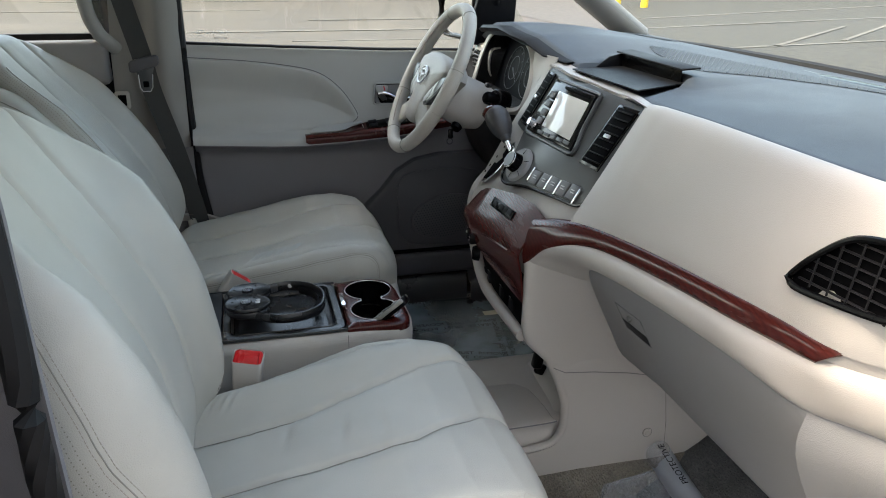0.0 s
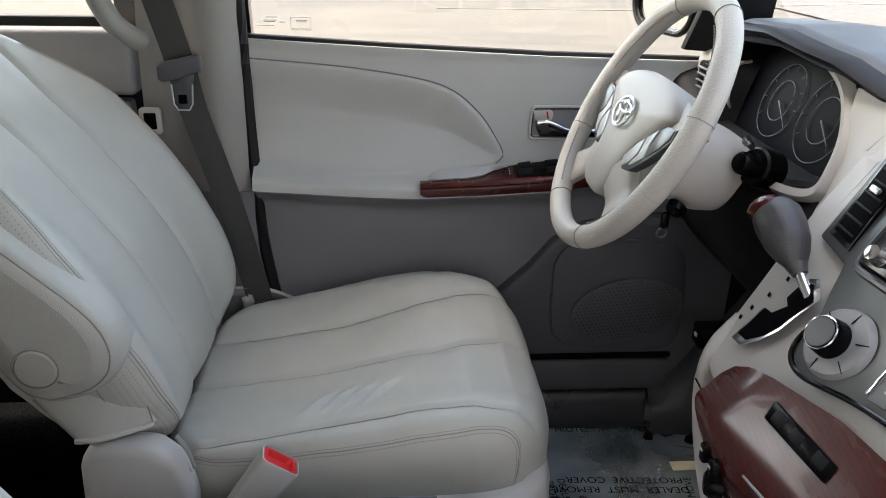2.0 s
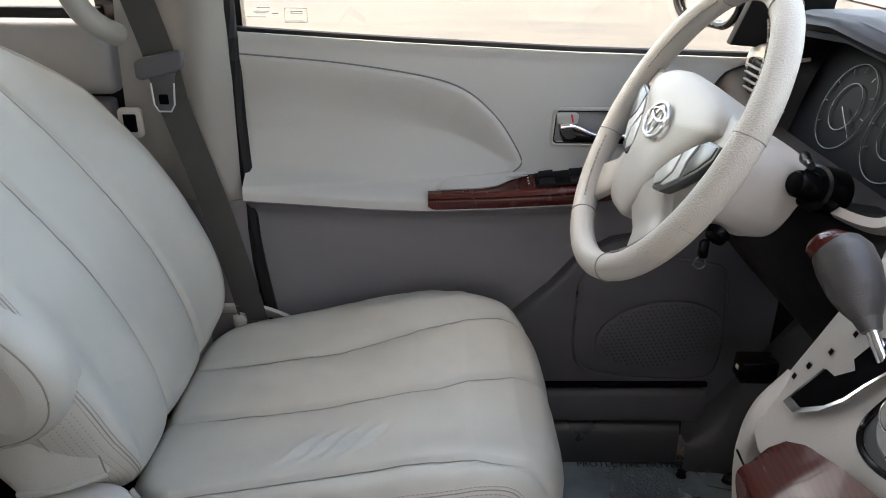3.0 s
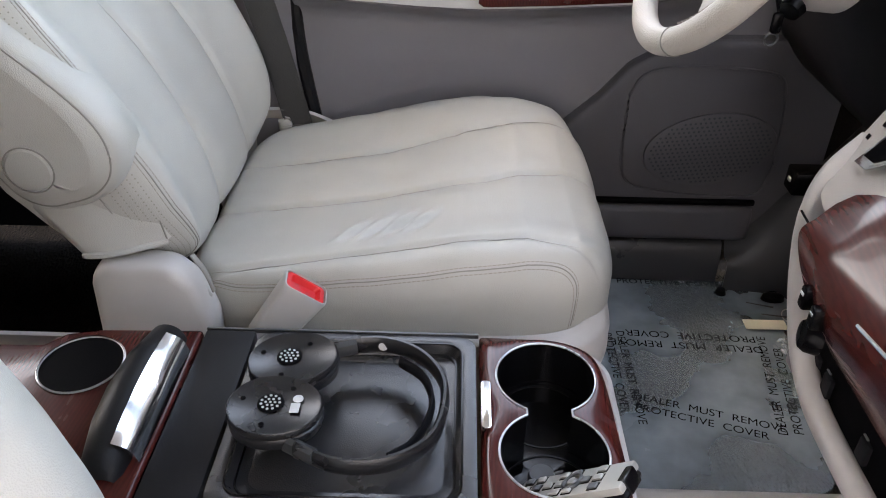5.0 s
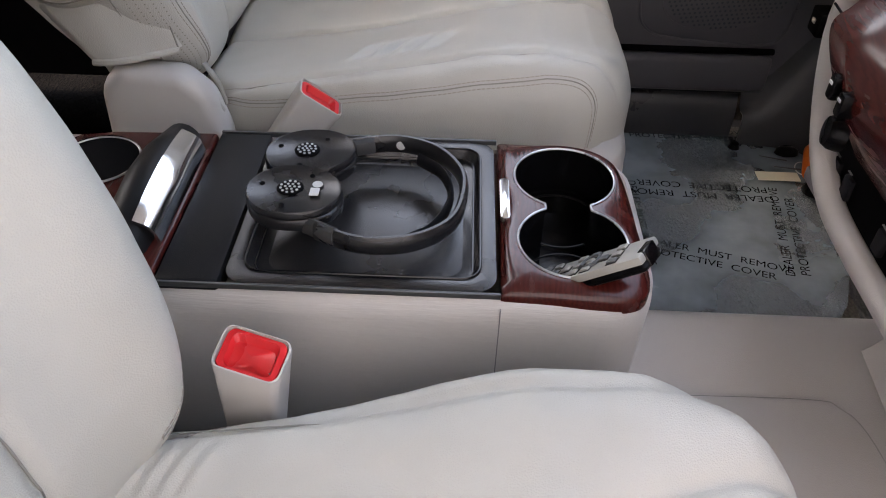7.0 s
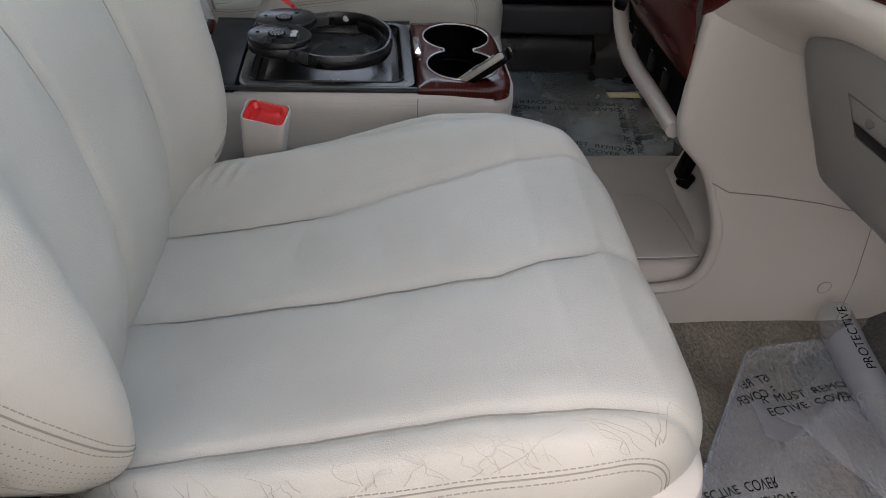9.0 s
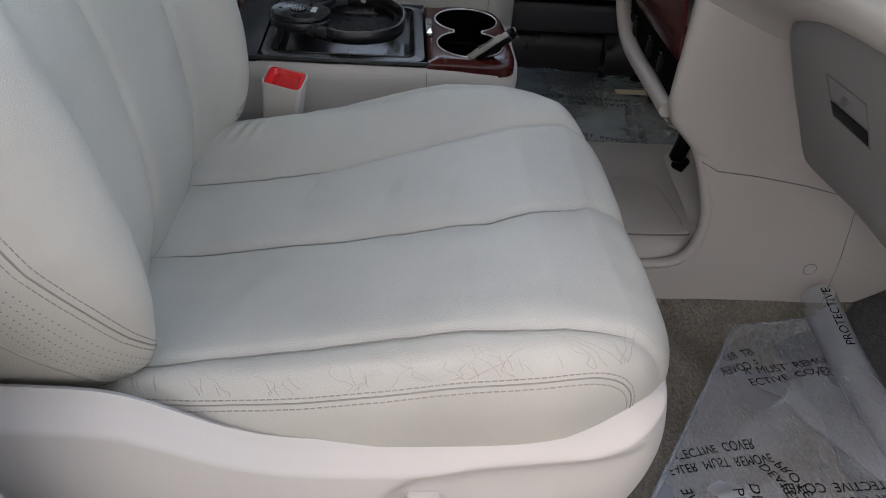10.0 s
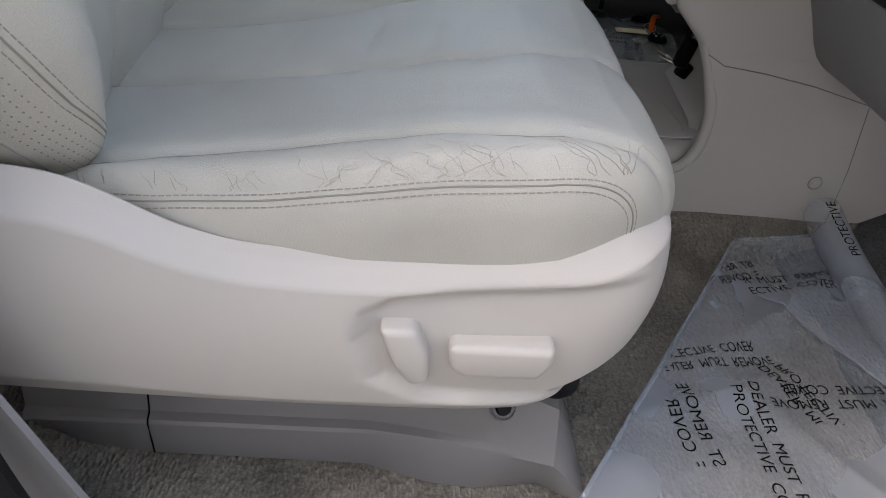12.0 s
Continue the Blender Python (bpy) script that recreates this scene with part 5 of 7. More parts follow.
for y in (1.402, 1.338, 1.305, 1.243):
    part("chrome_bar", plate([(y + 0.003, 0.636), (y - 0.002, 0.636), (y - 0.003, 0.611), (y + 0.002, 0.611)], 0.006, 0.0105, 0.0012), CHROME, bezel)
# hazard and seat heater switch block on the wood
wood_face = []
for u in np.linspace(0, 1, 30):
    y = 1.550 - 0.262 * u
    zt_ = np.interp(y, (1.29, 1.34, 1.40, 1.49, 1.52, 1.542, 1.550), (0.574, 0.583, 0.584, 0.573, 0.565, 0.552, 0.538))
    a = K(y, zt_, 0.004)
    b = K(y, 0.505, 0.006)
    wood_face.append(spline([a, a.lerp(b, 0.5) + KN * 0.002, b, V((b.x + 0.006, 1.288 + (y - 1.288) * 0.87, 0.47)), V((0.416, 1.285 + (y - 1.288) * 0.83, 0.41))], 26))
part("wood_panel", grid(wood_face, 0.004), WOOD, dash, "glossy burgundy wood fascia of the stack", angle=60)
wp = dash.children[-1]
part("joint", tube([K(y, 0.515, 0.0108) for y in np.linspace(1.575, 1.295, 12)], 0.0012, 6), INK_AND_SHADE, wp)
part("drawer_pull", tube([V((K(y, 0.505, 0.006).x - 0.0045, y, 0.502 + 0.02 * (1.43 - y))) for y in np.linspace(1.432, 1.325, 12)], 0.0022, 8), CHROME, wp)
part("switch_block", plate([(1.462, 0.562), (1.370, 0.558), (1.366, 0.542), (1.458, 0.545)], 0.005, 0.014, 0.002), BLACK, wp, "black three-button switch block")
for y in (1.452, 1.425, 1.392):
    part("button", plate([(y, 0.558), (y - 0.016, 0.557), (y - 0.017, 0.547), (y - 0.001, 0.548)], 0.013, 0.0150, 0.001), CHAR, wp)
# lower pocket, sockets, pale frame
# solid block, not hollow: the pocket's inner shade is its black colour
part("pocket", prism([(0.421, 1.296, 0.340), (0.421, 1.53, 0.345), (0.417, 1.572, 0.412), (0.417, 1.296, 0.405)], (0.05, 0, 0), 0.004), INK_AND_SHADE, dash, "pocket block with sockets, inner shade put into its colour")
pk = dash.children[-1]
for y in (1.53, 1.50, 1.42, 1.36):
    part("socket", box((0.414, y - 0.008, 0.362), (0.420, y + 0.008, 0.385), 0.002), CHAR, pk)
    part("marks", box((0.4130, y - 0.004, 0.390), (0.4150, y + 0.004, 0.3912), 0.0003, 1), BTN, pk)
part("power_socket", lathe([(0, 0.016), (0.013, 0.015), (0.016, 0.010), (0.017, 0)], (0.392, 1.500, 0.432), (-1, 0.2, 0.1), 24), BLACK, dash, "round black power socket cap")
for y, z in ((1.496, 0.480), (1.473, 0.476)):
    part("rocker", box((0.362, y - 0.006, z - 0.011), (0.384, y + 0.006, z + 0.011), 0.003), BLACK, dash)
    part("marks", box((0.3612, y - 0.003, z + 0.003), (0.3640, y + 0.003, z + 0.006), 0.0003, 1), SILVER, dash)
frame_path = spline([K(1.612, 0.58, -0.012), K(1.606, 0.545, -0.006), V((0.404, 1.600, 0.50)), V((0.404, 1.588, 0.455)), V((0.406, 1.568, 0.412)), V((0.408, 1.540, 0.376)), V((0.410, 1.497, 0.352)), V((0.412, 1.435, 0.345)), V((0.414, 1.375, 0.343)), V((0.418, 1.292, 0.338))], 70)
part("pale_frame", tube(frame_path, 0.0125, 12, flat=1.0), BEIGE, dash)
stack_side = [[V((0.412 + 0.19 * u, np.interp(v, (0, 0.3, 0.6, 1), (1.535, 1.585, 1.608, 1.612)) + 0.006 * u, 0.345 + v * (0.20 + 0.24 * u))) for u in np.linspace(0, 1, 10)] for v in np.linspace(0, 1, 10)]
part("stack_side", grid(stack_side, 0.004), BEIGE, dash)
part("stack_underside", box((0.425, 1.29, 0.315), (0.62, 1.60, 0.332), 0.004), DARK, dash)

# shifter
gate_pts = [(1.589, 0.564), (1.568, 0.566), (1.547, 0.584), (1.535, 0.602), (1.530, 0.621), (1.520, 0.646), (1.544, 0.658), (1.560, 0.650), (1.563, 0.629), (1.550, 0.624), (1.565, 0.607), (1.582, 0.605)]
gate = part("shift_gate", plate(gate_pts, 0.0005, 0.003, 0.0008), CHROME, dash, "chrome-edged stepped shift gate")
cen = np.mean(gate_pts, 0)
part("gate_slot", plate([tuple(cen + (np.array(p) - cen) * 0.84) for p in gate_pts], 0.002, 0.0045, 0.0005), INK_AND_SHADE, gate)
for y, z in ((1.608, 0.580), (1.604, 0.594), (1.596, 0.614), (1.590, 0.636)):
    part("marks", plate([(y, z + 0.004), (y - 0.005, z + 0.004), (y - 0.006, z), (y - 0.001, z)], 0.0002, 0.0010, 0), INK_AND_SHADE, gate)
shift = thing("gear_shifter", K(1.535, 0.64, 0.003), "black leather and wood gear shifter in its gate", "gear shifter")
s0, s1 = K(1.538, 0.640, 0.0), V((0.458, 1.622, 0.706))
part("stem", tube([s0, s0.lerp(s1, 0.45)], 0.0055, 12), CHROME, shift)
ax = (s1 - s0).normalized()
pts = [(0.30, 0.008), (0.36, 0.012), (0.46, 0.0185), (0.60, 0.0245), (0.80, 0.0275), (0.95, 0.0265), (1.06, 0.0195), (1.105, 0.008), (1.11, 0.001)]
part("knob", tube([s0.lerp(s1, f) for f in np.interp(np.linspace(0, 8, 40), range(9), [p[0] for p in pts])], list(np.interp(np.linspace(0, 8, 40), range(9), [p[1] for p in pts])), 24, flat=0.9), KNOB, shift, "dark leather knob")
part("wood_cap", tube([s0.lerp(s1, f) + V((-0.006, 0.007, 0.002)) for f in (0.80, 0.90, 0.98, 1.03, 1.08, 1.10)], [0.010, 0.0205, 0.0225, 0.0190, 0.0115, 0.001], 24, flat=0.9), WOOD, shift, "glossy wood cap")
part("collar", tube([s0.lerp(s1, 0.26), s0.lerp(s1, 0.36)], [0.0085, 0.012], 16), BEZEL, shift)

# instrument cluster
def CL(y, z, o=0.0):
    """A place on the face of the gauges, o proud of it."""
    return V((0.62 + 0.35 * (z - 0.77) - o, y, z))


cl_out = spline([(2.045, 0.690), (2.055, 0.780), (2.03, 0.822), (1.96, 0.838), (1.86, 0.835), (1.77, 0.812), (1.725, 0.775), (1.71, 0.735), (1.72, 0.705), (1.80, 0.690), (1.92, 0.685)], 60)
part("gauge_face", prism([CL(y, z) for y, z in cl_out[:-1]], (0.006, 0, 0), 0), GAUGE, dash, "dark instrument cluster with pale gauge rings")
gf = dash.children[-1]
cl_c = np.mean(cl_out, 0)
hollow = [[CL(*p) + V((-0.0, 0, 0)), CL(*(cl_c + (p - cl_c) * 1.06), 0.03), CL(*(cl_c + (p - cl_c) * 1.10), 0.052), CL(*(cl_c + (p - cl_c) * 1.16), 0.055), CL(*(cl_c + (p - cl_c) * 1.22), 0.045)] for p in cl_out[:-1]]
part("cluster_surround", grid([h[2:] for h in hollow], -0.004, wrap=True), BEIGE, dash, "beige cluster surround", angle=60)
part("cluster_hollow", grid([h[:3] for h in hollow], 0.002, wrap=True), BLACK, dash)
for y, z, r in ((1.945, 0.755, 0.052), (1.825, 0.755, 0.056)):
    for rr, mt in ((r, PALEBLUE), (r * 0.55, PALEBLUE)):
        part("gauge_ring", tube([CL(y + rr * math.cos(t), z + rr * math.sin(t), 0.003) for t in np.linspace(0.0, 6.2832, 44)[:-1]], 0.0012 if mt == CHROME else 0.0007, 6, closed=True), mt, gf)
    for k in range(17):
        t = -0.6 + 4.4 * k / 16
        k % 2 or part("mark", tube([CL(y + q * math.cos(t), z + q * math.sin(t), 0.003) for q in (r * 0.82, r * 0.94)], 0.0007, 5), PALEBLUE, gf)
    part("needle", tube([CL(y, z, 0.006), CL(y - r * 0.7, z - r * 0.45, 0.006)], [0.0016, 0.0006], 6), PALEBLUE, gf)
part("tell_tale", box(CL(1.790, 0.802, 0.004) - V((0, 0.003, 0.002)), CL(1.790, 0.802, 0.004) + V((0.001, 0.003, 0.002)), 0), RED, gf)
# lower dash on the driver's side, black knee panel
rows = []
for y in np.linspace(1.60, 2.20, 30):
    hi = np.interp(y, (1.60, 1.68, 1.76, 2.05, 2.2), (0.70, 0.715, 0.695, 0.70, 0.76))
    rows.append(spline([(0.585, y, hi), (0.545, y, hi - 0.02), (0.530, y, hi - 0.08), (0.56, y, 0.53), (0.62, y, 0.44), (0.70, y, 0.40)], 20))
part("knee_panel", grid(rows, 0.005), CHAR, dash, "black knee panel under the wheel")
# outer driver vent
part("air_vent", box((0.568, 2.085, 0.725), (0.59, 2.165, 0.778), 0.006), BLACK, dash, "black driver side air vent")
dv = dash.children[-1]
for k in range(4):
    part("slat", box((0.564, 2.090, 0.733 + 0.011 * k), (0.569, 2.160, 0.736 + 0.011 * k), 0.001, 1), BTN, dv)
rows = [spline([(0.61, y, 0.795), (0.585, y, 0.785), (0.58, y, 0.73), (0.60, y, 0.70)], 12) for y in np.linspace(2.055, 2.20, 10)]
part("end_panel", grid(rows, 0.004), BEIGE, dash)
# beige face between the gauges and the centre stack
fas = []
for z in np.linspace(0.56, 0.822, 30):
    yr = np.interp(z, (0.56, 0.70, 0.80, 0.846), (1.604, 1.612, 1.612, 1.612))
    yl = np.interp(z, (0.56, 0.62, 0.68, 0.822), (1.625, 1.66, 1.70, 1.71))
    a = K(yr, min(z, 0.812), -0.001) + V((0.25 * max(0, z - 0.812), 0, max(0, z - 0.812)))
    b = V((np.interp(z, (0.56, 0.70, 0.78, 0.822), (0.50, 0.556, 0.570, 0.576)), yl, z))
    fas.append(spline([a, a.lerp(b, 0.33) + V((-0.002, 0, 0)), a.lerp(b, 0.66), b], 16))
part("fascia", grid(fas, 0.003), BEIGE, dash, "beige face between gauges and centre stack", angle=60)
part("fascia_switch", prism([K(1.632, 0.792, 0.004) + V((0.006, 0, 0)), K(1.655, 0.780, 0.004) + V((0.010, 0, 0)), K(1.660, 0.758, 0.004) + V((0.012, 0, 0)), K(1.640, 0.764, 0.004) + V((0.008, 0, 0))], KN * 0.004, 0.001), BEIGE, dash, "small beige blank switch")
# brow over the gauges
rows = []
for y in np.linspace(1.59, 2.10, 46):
    e, z0 = top_edge(y), top_z(y)
    w = min(1, 0.08 + (y - 1.59) / 0.08)
    rows.append([(e + 0.02, y, z0 - 0.004 * w + 0.001 * (1 - w)), (e - 0.012 * w, y, z0 - 0.004 * w), (e - 0.018 * w, y, z0 - 0.010 * w), (e - 0.010 * w, y, z0 - 0.018 * w), (e + 0.03, y, z0 - 0.020 * w)])
part("brow", grid(rows), CHAR, dash, angle=80)

# ---------------------------------------------------------------- steering wheel
TH = radians(27.9)
WC, WU, WN = V((0.3713, 1.8721, 0.7456)), V((math.sin(TH), 0, math.cos(TH))), V((-math.cos(TH), 0, math.sin(TH)))
WY = V((0, 1, 0))
wheel = thing("steering_wheel", WC, "pale grey leather steering wheel with four spokes", "steering wheel")


def WP(a, b, c=0.0):
    """Wheel plane: a to the driver's left, b up the wheel, c towards the driver."""
    return WC + WY * a + WU * b + WN * c


RIM = 0.1790
part("rim", tube([WP(RIM * math.cos(t), RIM * math.sin(t)) for t in np.linspace(0, 2 * math.pi, 120)[:-1]], [0.0158 + 0.0012 * max(0, math.cos(2 * t - 0.6)) for t in np.linspace(0, 2 * math.pi, 120)[:-1]], 20, closed=True), RIM_HIDE, wheel, "pale stitched leather rim", angle=180)
rim = wheel.children[-1]
for t0, t1 in ((0.25, 1.1), (2.05, 2.95), (3.5, 4.2), (5.3, 5.9)):
    part("lacing", stitches([WP((RIM - 0.0148) * math.cos(t), (RIM - 0.0148) * math.sin(t), 0.0098) for t in np.linspace(t0, t1, 50)], 0.0045, 0.0014, 0.0060), THREAD, rim, kind="stuff")
for t in (0.28, 1.15, 2.0, 2.9, 3.45, 4.25, 5.2, 5.95):
    part("seam", tube([WP((RIM + 0.0163 * math.cos(p)) * math.cos(t), (RIM + 0.0163 * math.cos(p)) * math.sin(t), 0.0163 * math.sin(p)) for p in np.linspace(0, 6.2832, 24)[:-1]], 0.0008, 5, closed=True), SEAM, rim)
hub = [(-0.128, 0.030), (-0.108, 0.050), (-0.055, 0.064), (0.0, 0.067), (0.055, 0.064), (0.108, 0.050), (0.128, 0.030), (0.100, 0.004), (0.066, -0.034), (0.052, -0.070), (0.040, -0.106), (0.0, -0.114), (-0.040, -0.106), (-0.052, -0.070), (-0.066, -0.034), (-0.100, 0.004)]
ho_ = evened(spline(hub + [hub[0]], 120), 90)[:-1]
rows = [[WP(a * s, b * s, c) for s, c in ((0.94, -0.050), (0.985, -0.014), (0.99, -0.002), (0.965, 0.004), (0.90, 0.008), (0.75, 0.0115), (0.5, 0.0145), (0.2, 0.0165), (0.0, 0.0170))] for a, b in ho_]
bm = grid(rows, wrap=True)
bmesh.ops.remove_doubles(bm, verts=bm.verts[:], dist=1e-5)
part("hub", bm, WHEEL_PL, wheel, "smooth beige airbag hub", angle=60)
part("airbag_mark", joined([tube([WP(0.018 + 0.006 * math.cos(t), -0.058 + 0.006 * math.sin(t), 0.0128) for t in np.linspace(0, 6.2832, 14)[:-1]], 0.0006, 5, closed=True), tube([WP(0.014, -0.070, 0.0118), WP(0.024, -0.068, 0.0112)], 0.0006, 5)]), BEIGE, wheel)
for sgn in (1, -1):
    # upper spoke, with the switch pod let into it
    side_sp = []
    for x, y, hw, c in ((0.085, 0.012, 0.040, -0.006), (0.110, 0.014, 0.034, -0.004), (0.140, 0.020, 0.026, -0.003), (0.160, 0.025, 0.023, -0.004), (0.171, 0.028, 0.022, -0.005)):
        side_sp.append([WP(sgn * x, y + hw * q, c - d) for q, d in ((1.0, 0.008), (0.98, 0.004), (0.90, 0.0005), (0.4, 0.0), (-0.4, 0.0), (-0.90, 0.0005), (-0.98, 0.004), (-1.0, 0.008))])
    part("spoke", grid(side_sp, 0.004), WHEEL_PL, wheel, angle=60)
    # lower spoke, splayed to the rim
    low_sp = []
    for f in np.linspace(0, 1, 12):
        x, y = np.interp(f, (0, 0.4, 1), (0.050, 0.080, 0.121)), np.interp(f, (0, 0.4, 1), (-0.058, -0.086, -0.120))
        hw, c = np.interp(f, (0, 0.5, 1), (0.034, 0.026, 0.030)), np.interp(f, (0, 0.5, 1), (0.004, -0.006, -0.002))
        low_sp.append([WP(sgn * (x + 0.68 * hw * q), y + 0.74 * hw * q, c - d) for q, d in ((1.0, 0.009), (0.98, 0.004), (0.88, 0.0005), (0.3, 0.0), (-0.3, 0.0), (-0.88, 0.0005), (-0.98, 0.004), (-1.0, 0.009))])
    part("spoke", grid(low_sp, 0.004), WHEEL_PL, wheel, angle=60)
    pod = [(0.050, -0.046), (0.070, -0.018), (0.094, 0.004), (0.118, 0.019), (0.146, 0.022), (0.150, 0.008), (0.136, -0.012), (0.112, -0.036), (0.088, -0.055), (0.066, -0.060)]
    pod_sw = part("switch_pod", prism([WP(sgn * a, b, -0.006) for a, b in pod], WN * 0.012, 0.002), BEZEL, wheel, "dark-edged thumb switch pod")
    part("pod_trim", prism([WP(sgn * a, b, 0.003) for a, b in ((0.113, 0.014), (0.144, 0.0195), (0.146, 0.008), (0.134, -0.009), (0.116, -0.026), (0.108, -0.012))], WN * 0.0045, 0.0015), BEZEL, pod_sw, "satin graphite pod trim")
    part("button", prism([WP(sgn * a, b, 0.0045) for a, b in ((0.055, -0.044), (0.072, -0.020), (0.084, -0.009), (0.090, -0.030), (0.080, -0.046), (0.067, -0.055))], WN * 0.0035, 0.0012), PALE_BTN, pod_sw)
    part("button", prism([WP(sgn * a, b, 0.0045) for a, b in ((0.087, -0.006), (0.107, 0.010), (0.105, -0.012), (0.112, -0.029), (0.092, -0.046), (0.083, -0.049), (0.093, -0.030))], WN * 0.0035, 0.0012), PALE_BTN, pod_sw)
part("emblem", tube([WP(0.0 + 0.030 * math.cos(t), 0.001 + 0.021 * math.sin(t), 0.0205) for t in np.linspace(0, 6.2832, 44)[:-1]], 0.0023, 8, closed=True), SILVER, wheel, "plain chrome oval emblem")
em = wheel.children[-1]
part("emblem_bar", tube([WP(0.010 * math.cos(t), 0.0175 * math.sin(t), 0.0205) for t in np.linspace(0, 6.2832, 30)[:-1]], 0.0017, 6, closed=True), SILVER, em)
part("emblem_bar", tube([WP(0.023 * math.cos(t), 0.008 + 0.0065 * math.sin(t), 0.0205) for t in np.linspace(0, 6.2832, 30)[:-1]], 0.0017, 6, closed=True), SILVER, em)
# column and stalks
col_g = []
for d, hw, hh, drop in ((0.03, 0.060, 0.050, 0.010), (0.05, 0.074, 0.058, 0.012), (0.09, 0.078, 0.060, 0.012), (0.125, 0.078, 0.060, 0.010), (0.15, 0.070, 0.054, 0.006)):
    col_g.append([WP(hw * math.copysign(abs(math.cos(t)) ** 0.7, math.cos(t)), -drop + hh * math.copysign(abs(math.sin(t)) ** 0.7, math.sin(t)), -d) for t in np.linspace(0, 6.2832, 40)])
colm = thing("steering_column", WP(0, -0.02, -0.12), "beige steering column shroud with stalks and key", "steering column")
part("shroud", grid(col_g), BEIGE, colm, angle=80)
part("knob_base", lathe([(0, 0.004), (0.023, 0.003), (0.026, 0.0), (0.028, -0.03)], (0.512, 1.792, 0.702), (-0.9, -0.3, 0.3), 28), BLACK, colm)
part("wiper_stalk", tube([V((0.50, 1.80, 0.735)), V((0.485, 1.77, 0.742)), V((0.475, 1.735, 0.745))], [0.006, 0.006, 0.004], 10), BLACK, colm)
part("light_stalk", tube([WP(0.07, 0.02, -0.10), WP(0.12, 0.03, -0.10), WP(0.165, 0.045, -0.095)], [0.007, 0.008, 0.006], 12), BLACK, colm)
part("knob", lathe([(0, 0.03), (0.012, 0.029), (0.015, 0.025), (0.0165, 0.0)], (0.512, 1.792, 0.702), (-0.9, -0.3, 0.3), 24), BLACK, colm, "round black stalk knob")
part("ignition_key", joined([lathe([(0, 0.012), (0.012, 0.010), (0.014, 0)], (0.425, 1.812, 0.640), (-0.6, -0.5, -0.5), 18), box((0.400, 1.796, 0.612), (0.412, 1.805, 0.636), 0.004, 2)]), BLACK, colm, "car key in the ignition")
part("key_ring", tube([V((0.404 + 0.007 * math.cos(t), 1.800, 0.606 + 0.007 * math.sin(t))) for t in np.linspace(0, 6.2832, 24)[:-1]], 0.0015, 6, closed=True), BEZEL, colm)

# ---------------------------------------------------------------- driver's door
DY = 2.20
door = thing("door_1", (0.25, DY, 0.1), "closed driver door, two-tone grey trim with wood armrest", "car door", kind="structure")
pad = [(-0.30, 0.775), (-0.204, 0.768), (-0.047, 0.755), (0.086, 0.735), (0.149, 0.713), (0.196, 0.673), (0.226, 0.63), (0.241, 0.597), (0.225, 0.578), (0.10, 0.566), (-0.30, 0.560)]


def arm_line(x):
    return np.interp(x, (-0.22, 0.0, 0.09, 0.2, 0.33, 0.45, 0.8), (0.545, 0.531, 0.528, 0.532, 0.540, 0.555, 0.60))


def belt(x):
    return np.interp(x, (-0.25, 0.04, 0.31, 0.6, 0.95), (0.803, 0.787, 0.775, 0.768, 0.765))


def door_y(x, z):
    """How far the trim stands at (x, z): hollow pad, armrest ledge, plain top."""
    y = DY + 0.012 * (z - 0.55) - 0.004 * math.exp(-((z - belt(x)) / 0.012) ** 2)
    deep = float(poly_depth(np.array(x), np.array(z), pad))
    u = min(1, max(0, deep / 0.085))
    y = y + 0.022 * u * u * (3 - 2 * u) - 0.005 * min(1, max(0, deep / 0.004)) * (1 - u)
    led = np.exp(-((z - arm_line(x) - 0.012) / 0.022) ** 2) if z > arm_line(x) + 0.012 else 1.0
    if z > arm_line(x) + 0.012:     # room for the switch panel of the armrest
        led = led * np.interp(x, (0.17, 0.23), (1, 0))
    return y - 0.045 * float(led) * np.interp(x, (-0.22, 0.35, 0.52), (1, 1, 0.1))


zs = np.linspace(0, 1, 110)
upper = [[(x, door_y(x, arm_line(x) + (belt(x) - arm_line(x)) * s), arm_line(x) + (belt(x) - arm_line(x)) * s) for s in zs] for x in np.linspace(-0.208, 0.80, 220)]
part("upper_trim", grid(upper, 0.008), DOOR_UP, door, "light grey vinyl upper door trim", angle=60)
low = []
for x in np.linspace(-0.205, 0.70, 130):
    col = []
    for s in np.linspace(0, 1, 80):
        z = 0.105 + (arm_line(x) - 0.004 - 0.105) * s
        ledge = 0.035 * math.exp(-((arm_line(x) - z) / 0.02) ** 2) * np.interp(x, (-0.22, 0.35, 0.5), (1, 1, 0))
        col.append((x + 0.06 * max(0, 0.35 - z) * (1 if x < 0 else 0), DY - 0.006 - ledge, z))
    low.append(col)
part("lower_trim", grid(low, 0.008), DARK, door, "dark grey lower door trim")
lt = door.children[-1]
crease = [(x, door_y(x, z) - 0.001, z) for x, z in evened(spline(pad[1:9], 90), 90)]
# thin dark tube: the shade of the pad's groove put into colour
part("pad_crease", tube(crease, 0.0013, 6), DARK, door)
front = []
for x in np.linspace(0.205, 0.70, 80):
    zb = np.interp(x, (0.205, 0.22, 0.30, 0.345, 0.40, 0.47, 0.70), (0.28, 0.30, 0.375, 0.43, 0.462, 0.475, 0.48))
    front.append(spline([(x, DY - 0.004, zb + 0.004), (x, DY - 0.014, zb), (x, DY - 0.022, zb - 0.014), (x, DY - 0.024, zb * 0.6 + 0.05), (x, DY - 0.024, 0.16), (x, DY - 0.020, 0.105)], 24))
part("front_panel", grid(front, 0.004), SOOT, door, "charcoal front section of the lower trim", angle=60)
lt = door.children[-1]
